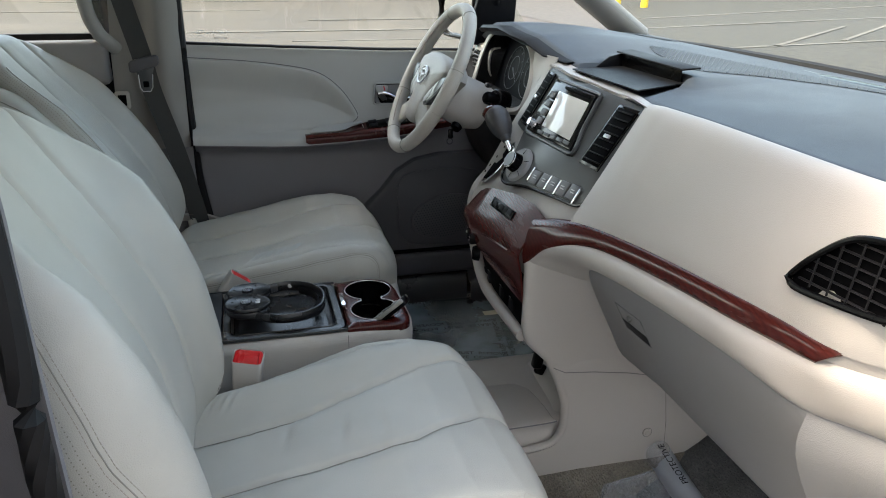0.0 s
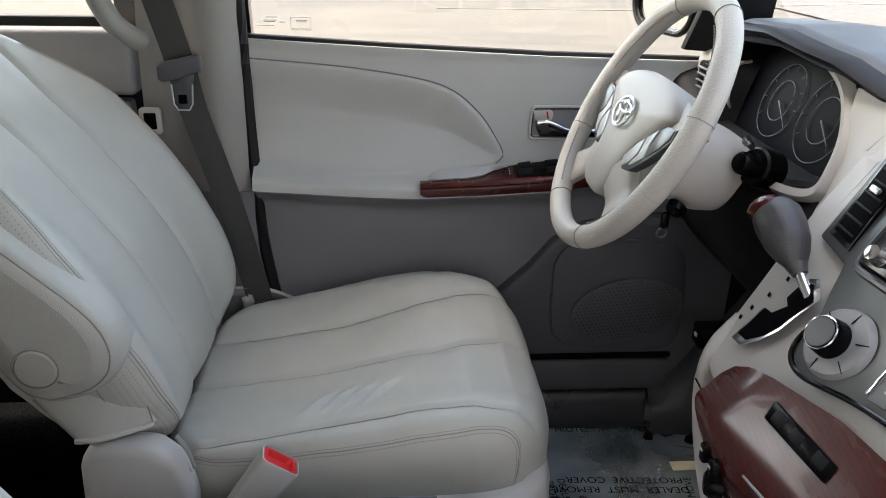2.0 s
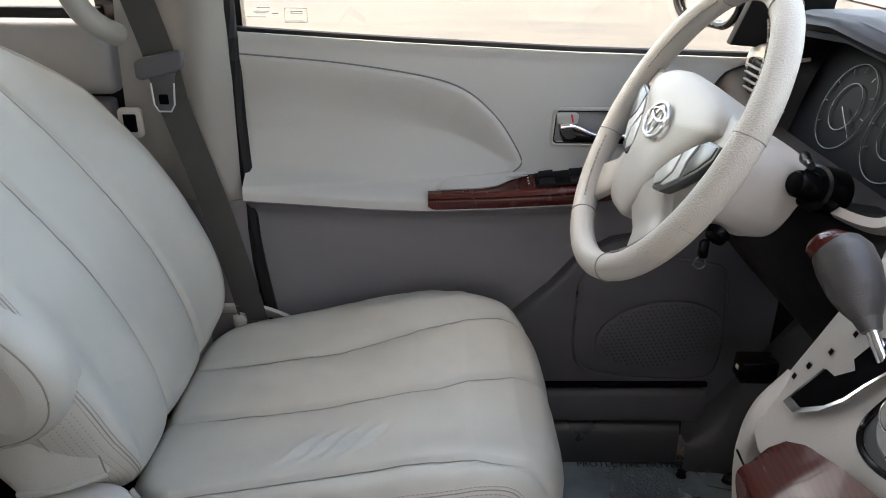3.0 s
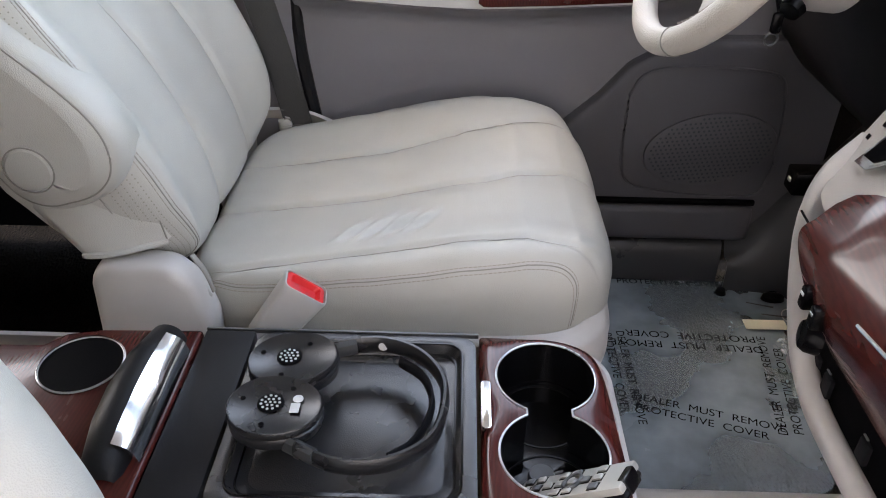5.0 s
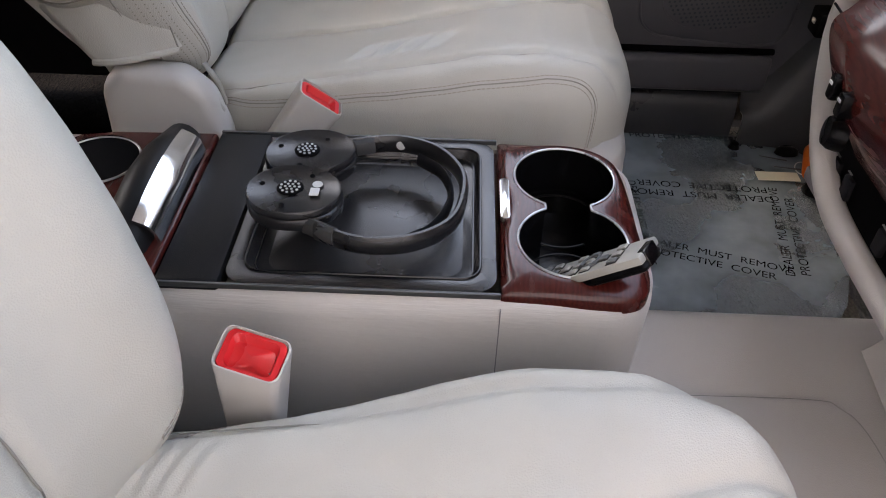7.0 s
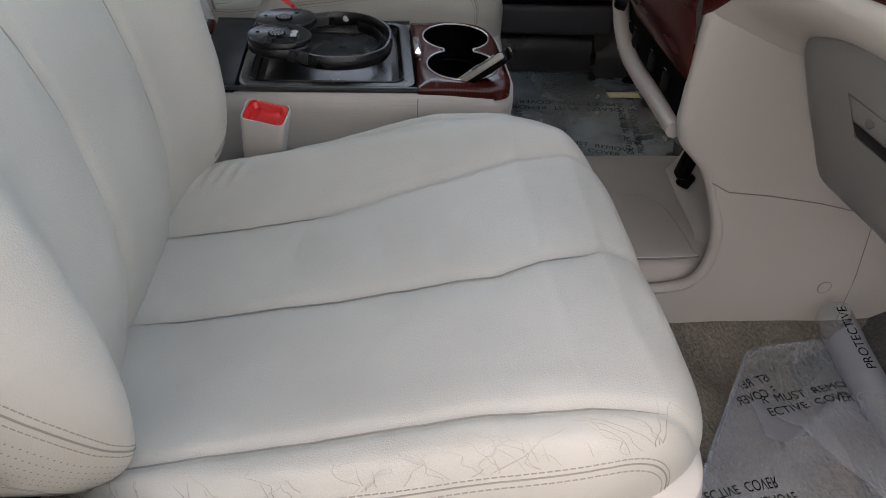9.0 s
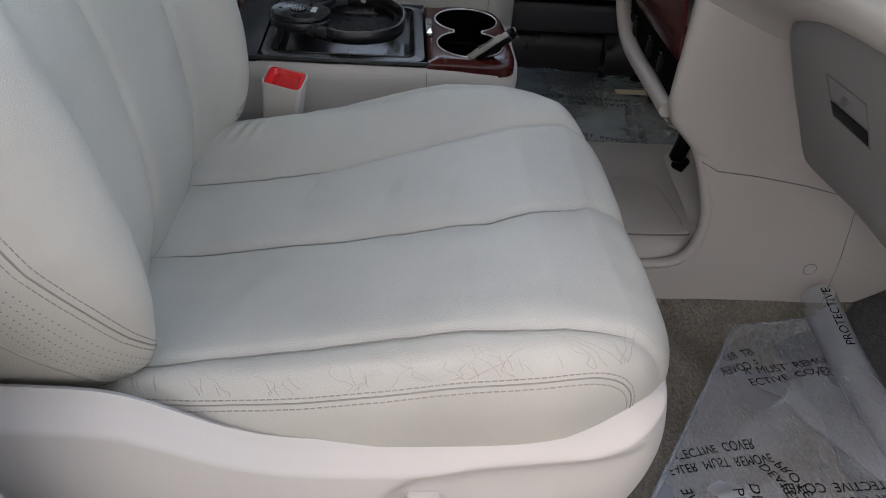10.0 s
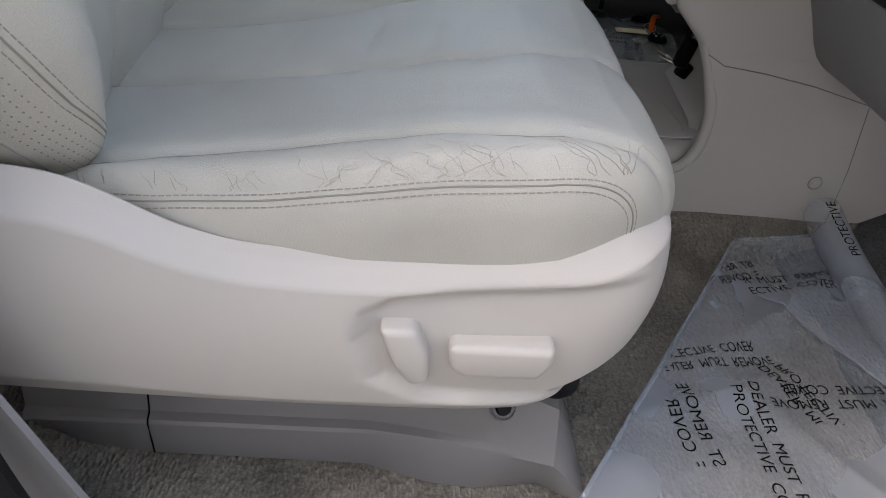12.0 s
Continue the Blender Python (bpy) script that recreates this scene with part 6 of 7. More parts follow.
sp = [(0.346, 0.387), (0.37, 0.425), (0.45, 0.438), (0.555, 0.432), (0.598, 0.41), (0.612, 0.30), (0.606, 0.215), (0.56, 0.197), (0.42, 0.205), (0.365, 0.222), (0.348, 0.27)]
so = evened(spline(sp + [sp[0]], 80), 70)[:-1]
part("speaker_panel", prism([(x, DY - 0.030, z) for x, z in so], (0, 0.012, 0), 0.004), SOOT, lt)
part("speaker_rim", tube([(x, DY - 0.031, z) for x, z in so], 0.0025, 8, closed=True), SOOT, lt)
el = [(0.497 + 0.112 * math.cos(t), 0.290 + 0.068 * math.sin(t) + 0.012 * math.cos(t)) for t in np.linspace(0, 6.2832, 60)[:-1]]
spk = part("speaker_grille", prism([(x, DY - 0.036, z) for x, z in el], (0, 0.006, 0), 0.002), SOOT, lt, "perforated dark speaker grille")
holes = []
for i in range(26):
    for j in range(17):
        a, b = (i - 12.5) * 0.0084 + (0.0042 if j % 2 else 0), (j - 8) * 0.0075
        if (a / 0.104) ** 2 + (b / 0.062) ** 2 < 1:
            holes.append(lathe([(0, 0.0003), (0.0022, 0.0003)], (0.497 + a, DY - 0.0361, 0.290 + b + 0.105 * a), (0, -1, 0), 6))
part("perforation", joined(holes), DASH_D, spk, kind="stuff")
part("map_pocket", box((0.215, DY - 0.045, 0.108), (0.60, DY - 0.018, 0.178), 0.012, 3), SOOT, lt, "charcoal door pocket")
part("pocket_slot", box((0.23, DY - 0.036, 0.180), (0.60, DY - 0.024, 0.190), 0.003), INK_AND_SHADE, lt)
# wood slab along the armrest, rising into the switch panel
WY0 = DY - 0.052


def slab_top(x):
    return arm_line(x) + 0.030


def wedge_top(x, f):
    """A place on the top of the armrest wood; f: 0 at the cabin edge, 1 at the trim."""
    deep = np.interp(x, (0.09, 0.17, 0.20, 0.23, 0.277, 0.50), (0.016, 0.018, 0.026, 0.046, 0.062, 0.062))
    rise = np.interp(x, (0.18, 0.20, 0.24, 0.277, 0.50), (0.0, 0.001, 0.010, 0.016, 0.018))
    return V((x, WY0 + 0.004 + deep * f, slab_top(x) + rise * f))


wedge = []
for x in np.linspace(0.088, 0.50, 60):
    zl = arm_line(x) + 0.002
    k = min(1, (x - 0.085) / 0.012) ** 0.5
    mid = zl + 0.015
    wedge.append([(x, WY0 + 0.010, mid + (zl - mid) * k), (x, WY0 - 0.001, mid + (zl + 0.003 - mid) * k), (x, WY0 - 0.004, zl + 0.012), (x, WY0 - 0.003, zl + 0.0185), (x, WY0 + 0.0005, zl + 0.0200), (x, WY0 - 0.001, zl + 0.0215), (x, WY0 + 0.001, mid + (zl + 0.026 - mid) * k)] + [tuple(wedge_top(x, f)) for f in np.linspace(0, 1, 6)])
part("wood_wedge", grid(wedge, 0.004), WOOD, door, "glossy burgundy wood armrest trim", angle=40)
ww = door.children[-1]
UPW = V((0, -0.22, 0.97)).normalized()


def on_wedge(x0, x1, f0, f1, lift, thick, bevel):
    return prism([wedge_top(x, f) + UPW * lift for x, f in ((x0, f0), (x1, f0), (x1, f1), (x0, f1))], UPW * thick, bevel)


part("switch_plate", on_wedge(0.262, 0.420, 0.10, 0.80, 0.0005, 0.0025, 0.001), BLACK, ww, "black window switch plate")
for x in (0.268, 0.318, 0.352):
    for f in (0.15, 0.49):
        part("window_switch", on_wedge(x, x + 0.024, f, f + 0.28, 0.002, 0.0045, 0.0015), CHAR, ww)
for k in range(3):
    part("marks", on_wedge(0.250, 0.2525, 0.35 + 0.16 * k, 0.43 + 0.16 * k, 0.0003, 0.0004, 0), PALE_BTN, ww)
# pale insert of the pull pocket, between pad and wood
pk_top = spline([(0.104, 0.560), (0.118, 0.567), (0.138, 0.571), (0.18, 0.573), (0.225, 0.576), (0.250, 0.579)], 40)
part("pull_pocket", grid([[(x, DY - 0.002, z + 0.002), (x, DY - 0.010, z), tuple(wedge_top(x, 1.0).lerp(V((x, DY - 0.010, z)), 0.5)), tuple(wedge_top(x, 0.92) + V((0, 0, 0.0006)))] for x, z in pk_top], 0.003), DOOR_UP, door, "pale insert of the pull pocket", angle=60)
# dark tube again, for shade in the crease above the insert
part("pocket_crease", tube([(x, DY - 0.0105, z + 0.0005) for x, z in pk_top], 0.0010, 6), DARK, door)
# inner handle: a sunk cup, lock knob above, chrome pull over a dark well
hr = [(a + 0.05 * b * (a < 0), b) for a, b in rounded(0.128, 0.058, 0.008)]
HX, HZ = 0.352, 0.657
cup = part("handle_cup", prism([(HX + a, DY + 0.001, HZ + b) for a, b in hr], (0, 0.010, 0), 0.002), GREY, door)
part("handle_rim", tube([(HX + a, DY + 0.000, HZ + b) for a, b in hr], 0.0030, 8, closed=True), DOOR_UP, cup)
part("handle_gap", tube([(HX + a * 0.955, DY - 0.0012, HZ + b * 0.90) for a, b in hr], 0.0014, 6, closed=True), CHAR, cup)
well = [(-0.055, 0.003), (-0.030, 0.001), (-0.012, -0.008), (0.01, -0.013), (0.058, -0.015), (0.058, -0.025), (-0.046, -0.025), (-0.052, -0.012)]
part("handle_well", prism([(HX + a, DY - 0.001, HZ + b) for a, b in well], (0, 0.003, 0), 0.001), GLOSS, cup, "gloss black well under the pull")
pull_c = spline([(-0.052, 0.002), (-0.038, 0.004), (-0.022, 0.000), (-0.006, -0.008), (0.012, -0.012), (0.056, -0.013)], 30)
part("door_handle", tube([(HX + a, DY - 0.008 - 0.006 * math.sin(math.pi * i / 29), HZ + b) for i, (a, b) in enumerate(pull_c)], [0.0055 - 0.0025 * min(1, i / 10) for i in range(30)], 10, flat=1.1), CHROME, cup, "chrome pull handle")
part("pull_foot", prism([(HX + a, DY - 0.006, HZ + b) for a, b in ((-0.053, 0.004), (-0.036, 0.001), (-0.026, -0.016), (-0.040, -0.020), (-0.048, -0.012))], (0, 0.006, 0), 0.002), BEZEL, cup)
part("lock_knob", prism([(HX + a, DY - 0.006, HZ + b) for a, b in ((-0.061, 0.024), (-0.030, 0.024), (-0.024, 0.020), (-0.026, 0.006), (-0.058, 0.006))], (0, 0.009, 0), 0.002), DOOR_UP, cup)
part("lock_flag", prism([(HX + a, DY - 0.0072, HZ + b) for a, b in ((-0.038, 0.022), (-0.035, 0.022), (-0.032, 0.009), (-0.035, 0.009))], (0, 0.001, 0), 0), RED, cup)
# sill of the window, glass, seal
part("window_seal", tube([(x, DY + 0.010, belt(x) + 0.002) for x in np.linspace(-0.21, 0.62, 20)], 0.006, 8), RUBBER, door)
gl = [(-0.21, 2.225, 0.80), (0.80, 2.225, 0.76), (0.42, 2.10, 1.23), (-0.21, 2.10, 1.26)]
pane = part("pane", prism(gl, (0, 0.004, 0), 0), GLASS, door, "tinted door glass")
pane.visible_shadow = False
for x0, z0, wide in ((-0.172, 0.834, 0.019), (-0.178, 0.829, 0.024), (-0.176, 0.8265, 0.018), (-0.188, 0.8205, 0.028), (-0.150, 0.826, 0.009), (-0.130, 0.815, 0.030), (-0.122, 0.829, 0.018), (-0.122, 0.8265, 0.018)):
    part("etched_mark", box((x0, 2.213, z0), (x0 + wide, 2.2138, z0 + 0.0011), 0), PALE_BTN, pane)
part("etched_mark", tube([(-0.114 + a, 2.213, 0.824 + b) for a, b in rounded(0.034, 0.021, 0.002, 3)], 0.00035, 5, closed=True), PALE_BTN, pane)
part("door_seal", tube(spline([(-0.212, 2.19, 1.25), (-0.213, 2.20, 0.80), (-0.208, 2.195, 0.55), (-0.200, 2.19, 0.42), (-0.17, 2.18, 0.25), (-0.13, 2.17, 0.10)], 50), 0.011, 8), RUBBER, door)
part("outer_skin", box((-0.22, 2.245, -0.05), (1.05, 2.265, 0.76), 0.006), PAINT, door)
# wing mirror outside
wm = thing("wing_mirror", (0.62, 2.28, 0.78), "black-backed wing mirror outside the driver door", "wing mirror")
mo = rounded(0.22, 0.16, 0.055, 8)
mr = Matrix.Rotation(radians(14), 3, "Z")
part("housing", loft([[V((0.610, 2.50, 0.862)) + mr @ V((d, a * s, b * s)) for a, b in mo + mo[:1]] for d, s in ((0.0, 1.0), (0.04, 0.97), (0.08, 0.75), (0.10, 0.3))], 60, 14), PAINT, wm, "dark mirror housing")
part("rim", tube([V((0.610, 2.50, 0.862)) + mr @ V((-0.002, a, b)) for a, b in mo], 0.007, 8, closed=True), BLACK, wm)
part("mirror_glass", prism([V((0.610, 2.50, 0.862)) + mr @ V((0.004, a * 0.96, b * 0.95)) for a, b in mo], (0.003, 0, 0), 0), MIRROR, wm)
part("foot", box((0.64, 2.23, 0.765), (0.72, 2.42, 0.81), 0.012), BLACK, wm)

sail = [(0.545, 0.790), (0.690, 0.780), (0.690, 0.95), (0.60, 1.02), (0.575, 0.90)]
part("mirror_sail", prism([(x, 2.185 - 0.20 * max(0, z - 0.80), z) for x, z in sail], (0, 0.02, 0), 0.004), CHAR, door, "black mirror sail panel")
# ---------------------------------------------------------------- pillars, sill, shell
pil = thing("pillar_1", (-0.32, 2.2, 0), "pale centre pillar trim with dark lower half", "pillar", kind="structure")
rows = [[(np.interp(z, (0.53, 0.8, 1.3), (-0.212, -0.212, -0.215)) - 0.185 * u * np.interp(z, (0.5, 0.8, 1.3), (1.0, 0.95, 0.7)), 2.205 - 0.035 * math.sin(math.pi * min(1, u * 1.4 + 0.12)) - 0.14 * max(0, z - 0.85), z) for u in np.linspace(0, 1, 16)] for z in np.linspace(0.53, 1.30, 26)]
part("upper_trim", grid(rows, 0.006), PILLAR, pil)
rows = [[(-0.205 - 0.20 * u + 0.10 * max(0, 0.35 - z), 2.198 - 0.03 * math.sin(math.pi * min(1, u * 1.4 + 0.1)), z) for u in np.linspace(0, 1, 14)] for z in np.linspace(0.03, 0.535, 20)]
part("lower_trim", grid(rows, 0.006), DARK, pil)
# unseen skin, added to stop sun leaking past the pillar onto the door
part("outer_skin", loft([[(-0.43, y0, z), (-0.32, y0 + 0.004, z), (-0.205, y0, z)] for z, y0 in ((-0.10, 2.245), (0.5, 2.252), (0.83, 2.248), (1.05, 2.20), (1.32, 2.115))], 8, 16, 0.02), PAINT, pil)
sl = [(-0.369 + a, 2.158, 0.669 + b) for a, b in rounded(0.036, 0.046, 0.007)]
part("belt_slot", prism(sl, (0, 0.008, 0), 0.003), BEIGE, pil)
part("slot_hole", box((-0.379, 2.155, 0.655), (-0.359, 2.160, 0.683), 0.002), INK_AND_SHADE, pil)
bl = thing("seat_belt", (-0.33, 2.15, 0.5), "charcoal webbing seat belt with hanging tongue", "seat belt")
rows = [[(x + w, y, z) for w in np.linspace(-0.024, 0.024, 6)] for x, y, z in spline([(-0.385, 2.06, 1.20), (-0.335, 2.12, 0.92), (-0.308, 2.146, 0.78), (-0.293, 2.150, 0.69), (-0.256, 2.150, 0.55), (-0.225, 2.155, 0.40), (-0.19, 2.16, 0.20)], 60)]
part("webbing", grid(rows, 0.0015), WEB, bl)
tb_o = [(-0.036, 0.012), (-0.028, 0.016), (0.030, 0.016), (0.037, 0.010), (0.036, -0.008), (0.028, -0.013), (-0.028, -0.016), (-0.036, -0.010)]
part("tongue_bar", prism([(-0.304 + a, 2.128, 0.762 + b + 0.22 * a) for a, b in tb_o], (0, 0.014, 0), 0.005, 3), SOOT, bl, "dark plastic tongue grip")
tg = [(-0.022, 0.0), (0.022, 0.0), (0.018, -0.016), (0.015, -0.048), (0.009, -0.058), (-0.009, -0.058), (-0.015, -0.048), (-0.016, -0.016)]
part("tongue", prism([(-0.304 + a, 2.134, 0.752 + b) for a, b in tg], (0, 0.003, 0), 0.001), BEZEL, bl, "steel buckle tongue")
part("tongue_eye", prism([(-0.304 + a, 2.1335, 0.712 + b) for a, b in rounded(0.014, 0.015, 0.002, 2)], (0, 0.002, 0), 0), INK_AND_SHADE, bl)
part("tongue_edge", tube([(-0.304 + a * 1.0, 2.1335, 0.752 + b) for a, b in tg[2:]], 0.0014, 6), SILVER, bl)
# rear sliding door, its window and grab handle
rd = thing("door_2", (-0.9, 2.25, 0), "closed rear sliding door with grey trim", "car door", kind="structure")
rows = [[(x, 2.235 + 0.02 * math.sin(z * 9), z) for z in np.linspace(0.05, 0.80, 20)] for x in np.linspace(-1.9, -0.38, 10)]
part("trim", grid(rows, 0.01), CHAR, rd)
part("ledge", box((-1.9, 2.185, 0.705), (-0.395, 2.235, 0.815), 0.012, 3), GREY, rd)
part("pocket_recess", box((-0.47, 2.20, 0.62), (-0.41, 2.232, 0.695), 0.008), DARK, rd)
part("window_seal", box((-1.9, 2.235, 0.80), (-0.42, 2.255, 0.83), 0.004), RUBBER, rd)
p2 = part("pane", prism([(-1.9, 2.25, 0.83), (-0.40, 2.25, 0.83), (-0.40, 2.12, 1.25), (-1.9, 2.12, 1.25)], (0, 0.004, 0), 0), GLASS, rd)
p2.visible_shadow = False
gh = thing("grab_handle", (-0.50, 2.16, 0.9), "grey moulded grab handle on the pillar", "grab handle")
part("grip", tube(spline([(-0.370, 2.165, 0.800), (-0.380, 2.13, 0.818), (-0.398, 2.115, 0.845), (-0.415, 2.11, 0.90), (-0.42, 2.10, 1.02), (-0.40, 2.11, 1.10)], 40), 0.017, 12), PILLAR, gh)
# sill on the driver's side
part("sill_trim", loft([[(x, 2.200, 0.098), (x, 2.182, 0.097), (x, 2.170, 0.089), (x, 2.162, 0.060), (x, 2.160, 0.0)] for x in (-0.5, 0.0, 0.3, 0.562)], 14, 24, 0.004), SILL)
# black strip added to darken the gap between door and sill
part("seal", box((-0.5, 2.180, 0.094), (0.60, 2.198, 0.112), 0.003), RUBBER, bpy.data.objects["sill_trim"])
tagged(bpy.data.objects["sill_trim"], "dark plastic door sill trim", "sill", kind="structure")
kick = loft([[(x, y, z0), (x, y - 0.02, z0 - 0.03), (x, y - 0.045, 0.07), (x, y - 0.05, 0.0)] for x, y, z0 in ((0.567, 2.18, 0.104), (0.62, 2.175, 0.16), (0.68, 2.165, 0.25), (0.74, 2.15, 0.36), (0.78, 2.13, 0.45))], 14, 24, 0.004)
tagged(part("kick_trim", kick, SILL), "dark plastic kick panel beside the pedals", "kick panel", kind="structure")
# front bulkhead, with the tilt of the footwell
rows = [[(x, y, z) for x, z in spline([(0.64, 0.0), (0.78, 0.03), (0.90, 0.12), (0.98, 0.26), (1.02, 0.45), (1.06, 0.78)], 24)] for y in np.linspace(0.62, 2.22, 16)]
tagged(part("bulkhead", grid(rows, -0.02), CARPET_D), "dark carpeted bulkhead of the footwells", "bulkhead", kind="structure")
# pedals' dark connector box seen by the driver's tunnel side
obd = thing("connector_box", (0.60, 1.98, 0.28), "small black connector box under the dash", "connector")
part("case", box((0.60, 2.045, 0.27), (0.66, 2.085, 0.31), 0.004), BLACK, obd)
part("label", box((0.598, 2.060, 0.288), (0.6002, 2.070, 0.295), 0.0002, 1), PALE_BTN, obd)
# windscreen, roof, rest of the shell
ws = thing("windscreen", (1.05, C, 0.8), "dusty raked windscreen", "windscreen", kind="structure")
wsp = part("pane", prism([(1.11, 0.66, 0.80), (1.11, 2.26, 0.80), (0.36, 2.12, 1.30), (0.36, 0.80, 1.30)], (0.004, 0, 0.004), 0), SCREEN_GL, ws)
part("lower_seal", tube([(1.10, y, 0.808 - 0.02 * ((y - C) / 0.8) ** 2) for y in np.linspace(0.64, 2.28, 30)], 0.012, 8), RUBBER, ws)
for sgn, nm in ((1, "pillar_2"), (-1, "pillar_3")):
    ap = thing(nm, (0.8, C + sgn * 0.74, 0.8), "pale windscreen pillar trim", "pillar", kind="structure")
    y = lambda f: C + sgn * (0.77 - 0.16 * f)
    part("trim", tube([(1.10 - 0.76 * f, y(f), 0.80 + 0.50 * f) for f in np.linspace(0, 1, 16)], [0.052] * 16, 14, flat=0.7), PILLAR, ap, angle=80)
    if sgn > 0:
        part("quarter_post", tube([(0.69 - 0.16 * f, y(f) + 0.01, 0.775 + 0.36 * f) for f in np.linspace(0, 1, 8)], 0.022, 10), CHAR, ap)
roof = [[(x, yy, 1.33 - 0.10 * ((yy - C) / 0.76) ** 4) for yy in np.linspace(C - 0.80, C + 0.80, 24)] for x in np.linspace(-2.4, 0.37, 20)]
tagged(part("ceiling", grid(roof, 0.03), LINER), "pale fabric headliner", "ceiling", kind="structure")
tagged(part("wall_rear", box((-2.44, 0.6, -0.05), (-2.40, 2.3, 1.33), 0.01), DARK), "dark rear of the cabin", "wall", kind="structure")
wsr = thing("wall_side_rear", (-1.5, 0.64, 0), "rear side of the cabin with its window opening", "wall", kind="structure")
part("lower_wall", box((-2.40, 0.62, -0.05), (-0.62, 0.66, 0.82), 0.01), DARK, wsr)
part("upper_rail", box((-2.40, 0.62, 1.22), (-0.62, 0.66, 1.30), 0.01), DARK, wsr)
for x in (-2.40, -1.55):
    part("post", box((x, 0.62, 0.82), (x + 0.10, 0.66, 1.22), 0.01), DARK, wsr)
part("pane", box((-2.3, 0.638, 0.82), (-0.62, 0.642, 1.22), 0), PRIVACY, wsr, "dark privacy glass")
# passenger side: centre pillar, sill
pb = thing("pillar_4", (-0.4, 0.66, 0), "black-sealed centre pillar by the open passenger door", "pillar", kind="structure")
rows = [[(np.interp(z, (0.0, 0.075, 0.23, 0.5, 0.83, 1.3), (-0.12, -0.145, -0.197, -0.24, -0.25, -0.29)) - 0.22 * u, 0.675 + 0.05 * u * (1 - u) + 0.1 * max(0, z - 0.8), z) for u in np.linspace(0, 1, 8)] for z in np.linspace(-0.02, 1.30, 40)]
part("trim", grid(rows[:15], 0.006), GREY, pb)
part("upper_trim", grid(rows[14:], 0.006), DARK, pb)
part("seal", tube(spline([(-0.29, 0.72, 1.28), (-0.258, 0.665, 0.80), (-0.252, 0.66, 0.55), (-0.215, 0.655, 0.25), (-0.16, 0.645, 0.05), (-0.05, 0.64, -0.03), (0.4, 0.64, -0.03), (0.9, 0.64, 0.0)], 80), 0.013, 8), RUBBER, pb)
part("outer_skin", box((-0.62, 0.585, -0.15), (-0.285, 0.635, 1.25), 0.02), PAINT, pb)
part("sill_plate", loft([[(x, 0.735, 0.008), (x, 0.71, 0.02), (x, 0.68, 0.012), (x, 0.655, -0.04)] for x in (-0.25, 0.2, 0.9)], 12, 20, 0.004), GREY, pb)
part("sill_skin", box((-0.6, 0.60, -0.20), (1.0, 0.655, -0.045), 0.02), PAINT, pb)

# ---------------------------------------------------------------- floor tunnel
tz = 0.145
rows = []
for x in np.linspace(0.20, 0.95, 40):
    rows.append([(x, y, z) for y, z in spline([(1.266, 0.0), (1.270, 0.09), (1.285, tz - 0.012), (1.31, tz - 0.002), (1.42, tz - 0.004), (1.53, tz), (1.575, tz - 0.02), (1.60, 0.06), (1.615, 0.0)], 40)])
part("tunnel_cover", grid(rows, 0.005), BEIGE, tunnel, angle=60)
tray = [(0.20, 1.425), (0.43, 1.428), (0.462, 1.418), (0.478, 1.395), (0.486, 1.34), (0.487, 1.285), (0.47, 1.268), (0.20, 1.268)]
tray = evened(spline(tray, 60), 60)
part("tray_pad", prism([(x, y, tz - 0.001) for x, y in tray], (0, 0, 0.004), 0.0015), BEIGE, tunnel, "flat rounded tray pad")
part("tray_groove", tube([(x, y, tz + 0.0005) for x, y in tray[4:52]], 0.0016, 6), DARK, tunnel)
# side panel with its hollow front edge, and the wall behind it
edge_c = spline([(0.20, 1.268, 0.088), (0.40, 1.266, 0.090), (0.455, 1.264, 0.094), (0.487, 1.262, 0.106), (0.503, 1.260, 0.140), (0.504, 1.262, 0.19), (0.492, 1.268, 0.235), (0.476, 1.274, 0.275), (0.452, 1.280, 0.318)], 60)
part("hollow_edge", tube(edge_c, 0.009, 10), BEIGE, tunnel, angle=80)


def panel_y(x, z):
    """Lean of the lower side panel."""
    return 1.2555 + 0.06 * max(0, z - 0.10) + 0.030 * max(0, x - 0.70) + 0.28 * max(0, z - 0.272)


side_p = []
for f in np.linspace(0, 1, 60):
    ex, ey, ez = edge_c[int(round(f * 59))]
    back = np.interp(f, (0, 0.45, 1.0), (ex, 0.92, 0.92))
    bz = np.interp(f, (0, 0.3, 0.5, 1.0), (0.0, 0.0, 0.06, 0.30))
    side_p.append([(x, min(panel_y(x, z), ey - 0.003 + 2 * w) - 0.004, z) for w in np.linspace(0, 1, 14) for x, z in ((ex + (back - ex) * w, ez + (bz - ez) * w),)])
part("side_panel", grid(side_p, -0.004), BEIGE, tunnel, "beige lower side panel with a round fastener")
inner = spline([(0.30, 1.30, 0.135), (0.42, 1.30, 0.138), (0.482, 1.30, 0.140), (0.498, 1.32, 0.144), (0.520, 1.34, 0.17), (0.535, 1.34, 0.22), (0.535, 1.34, 0.26), (0.52, 1.34, 0.29), (0.49, 1.34, 0.325)], 60)
wallb = []
for a, b in zip(edge_c, inner):
    a, b = V(a) + V((0.004, 0.004, 0)), V(b)
    wallb.append(spline([a, a.lerp(b, 0.5) + V((0.004, 0, -0.004)), b, V((b.x + 0.006, 1.42, b.z)), V((b.x + 0.012, 1.50, b.z))], 20))
part("hollow_wall", grid(wallb[24:], 0.003), BEIGE, tunnel, angle=60)
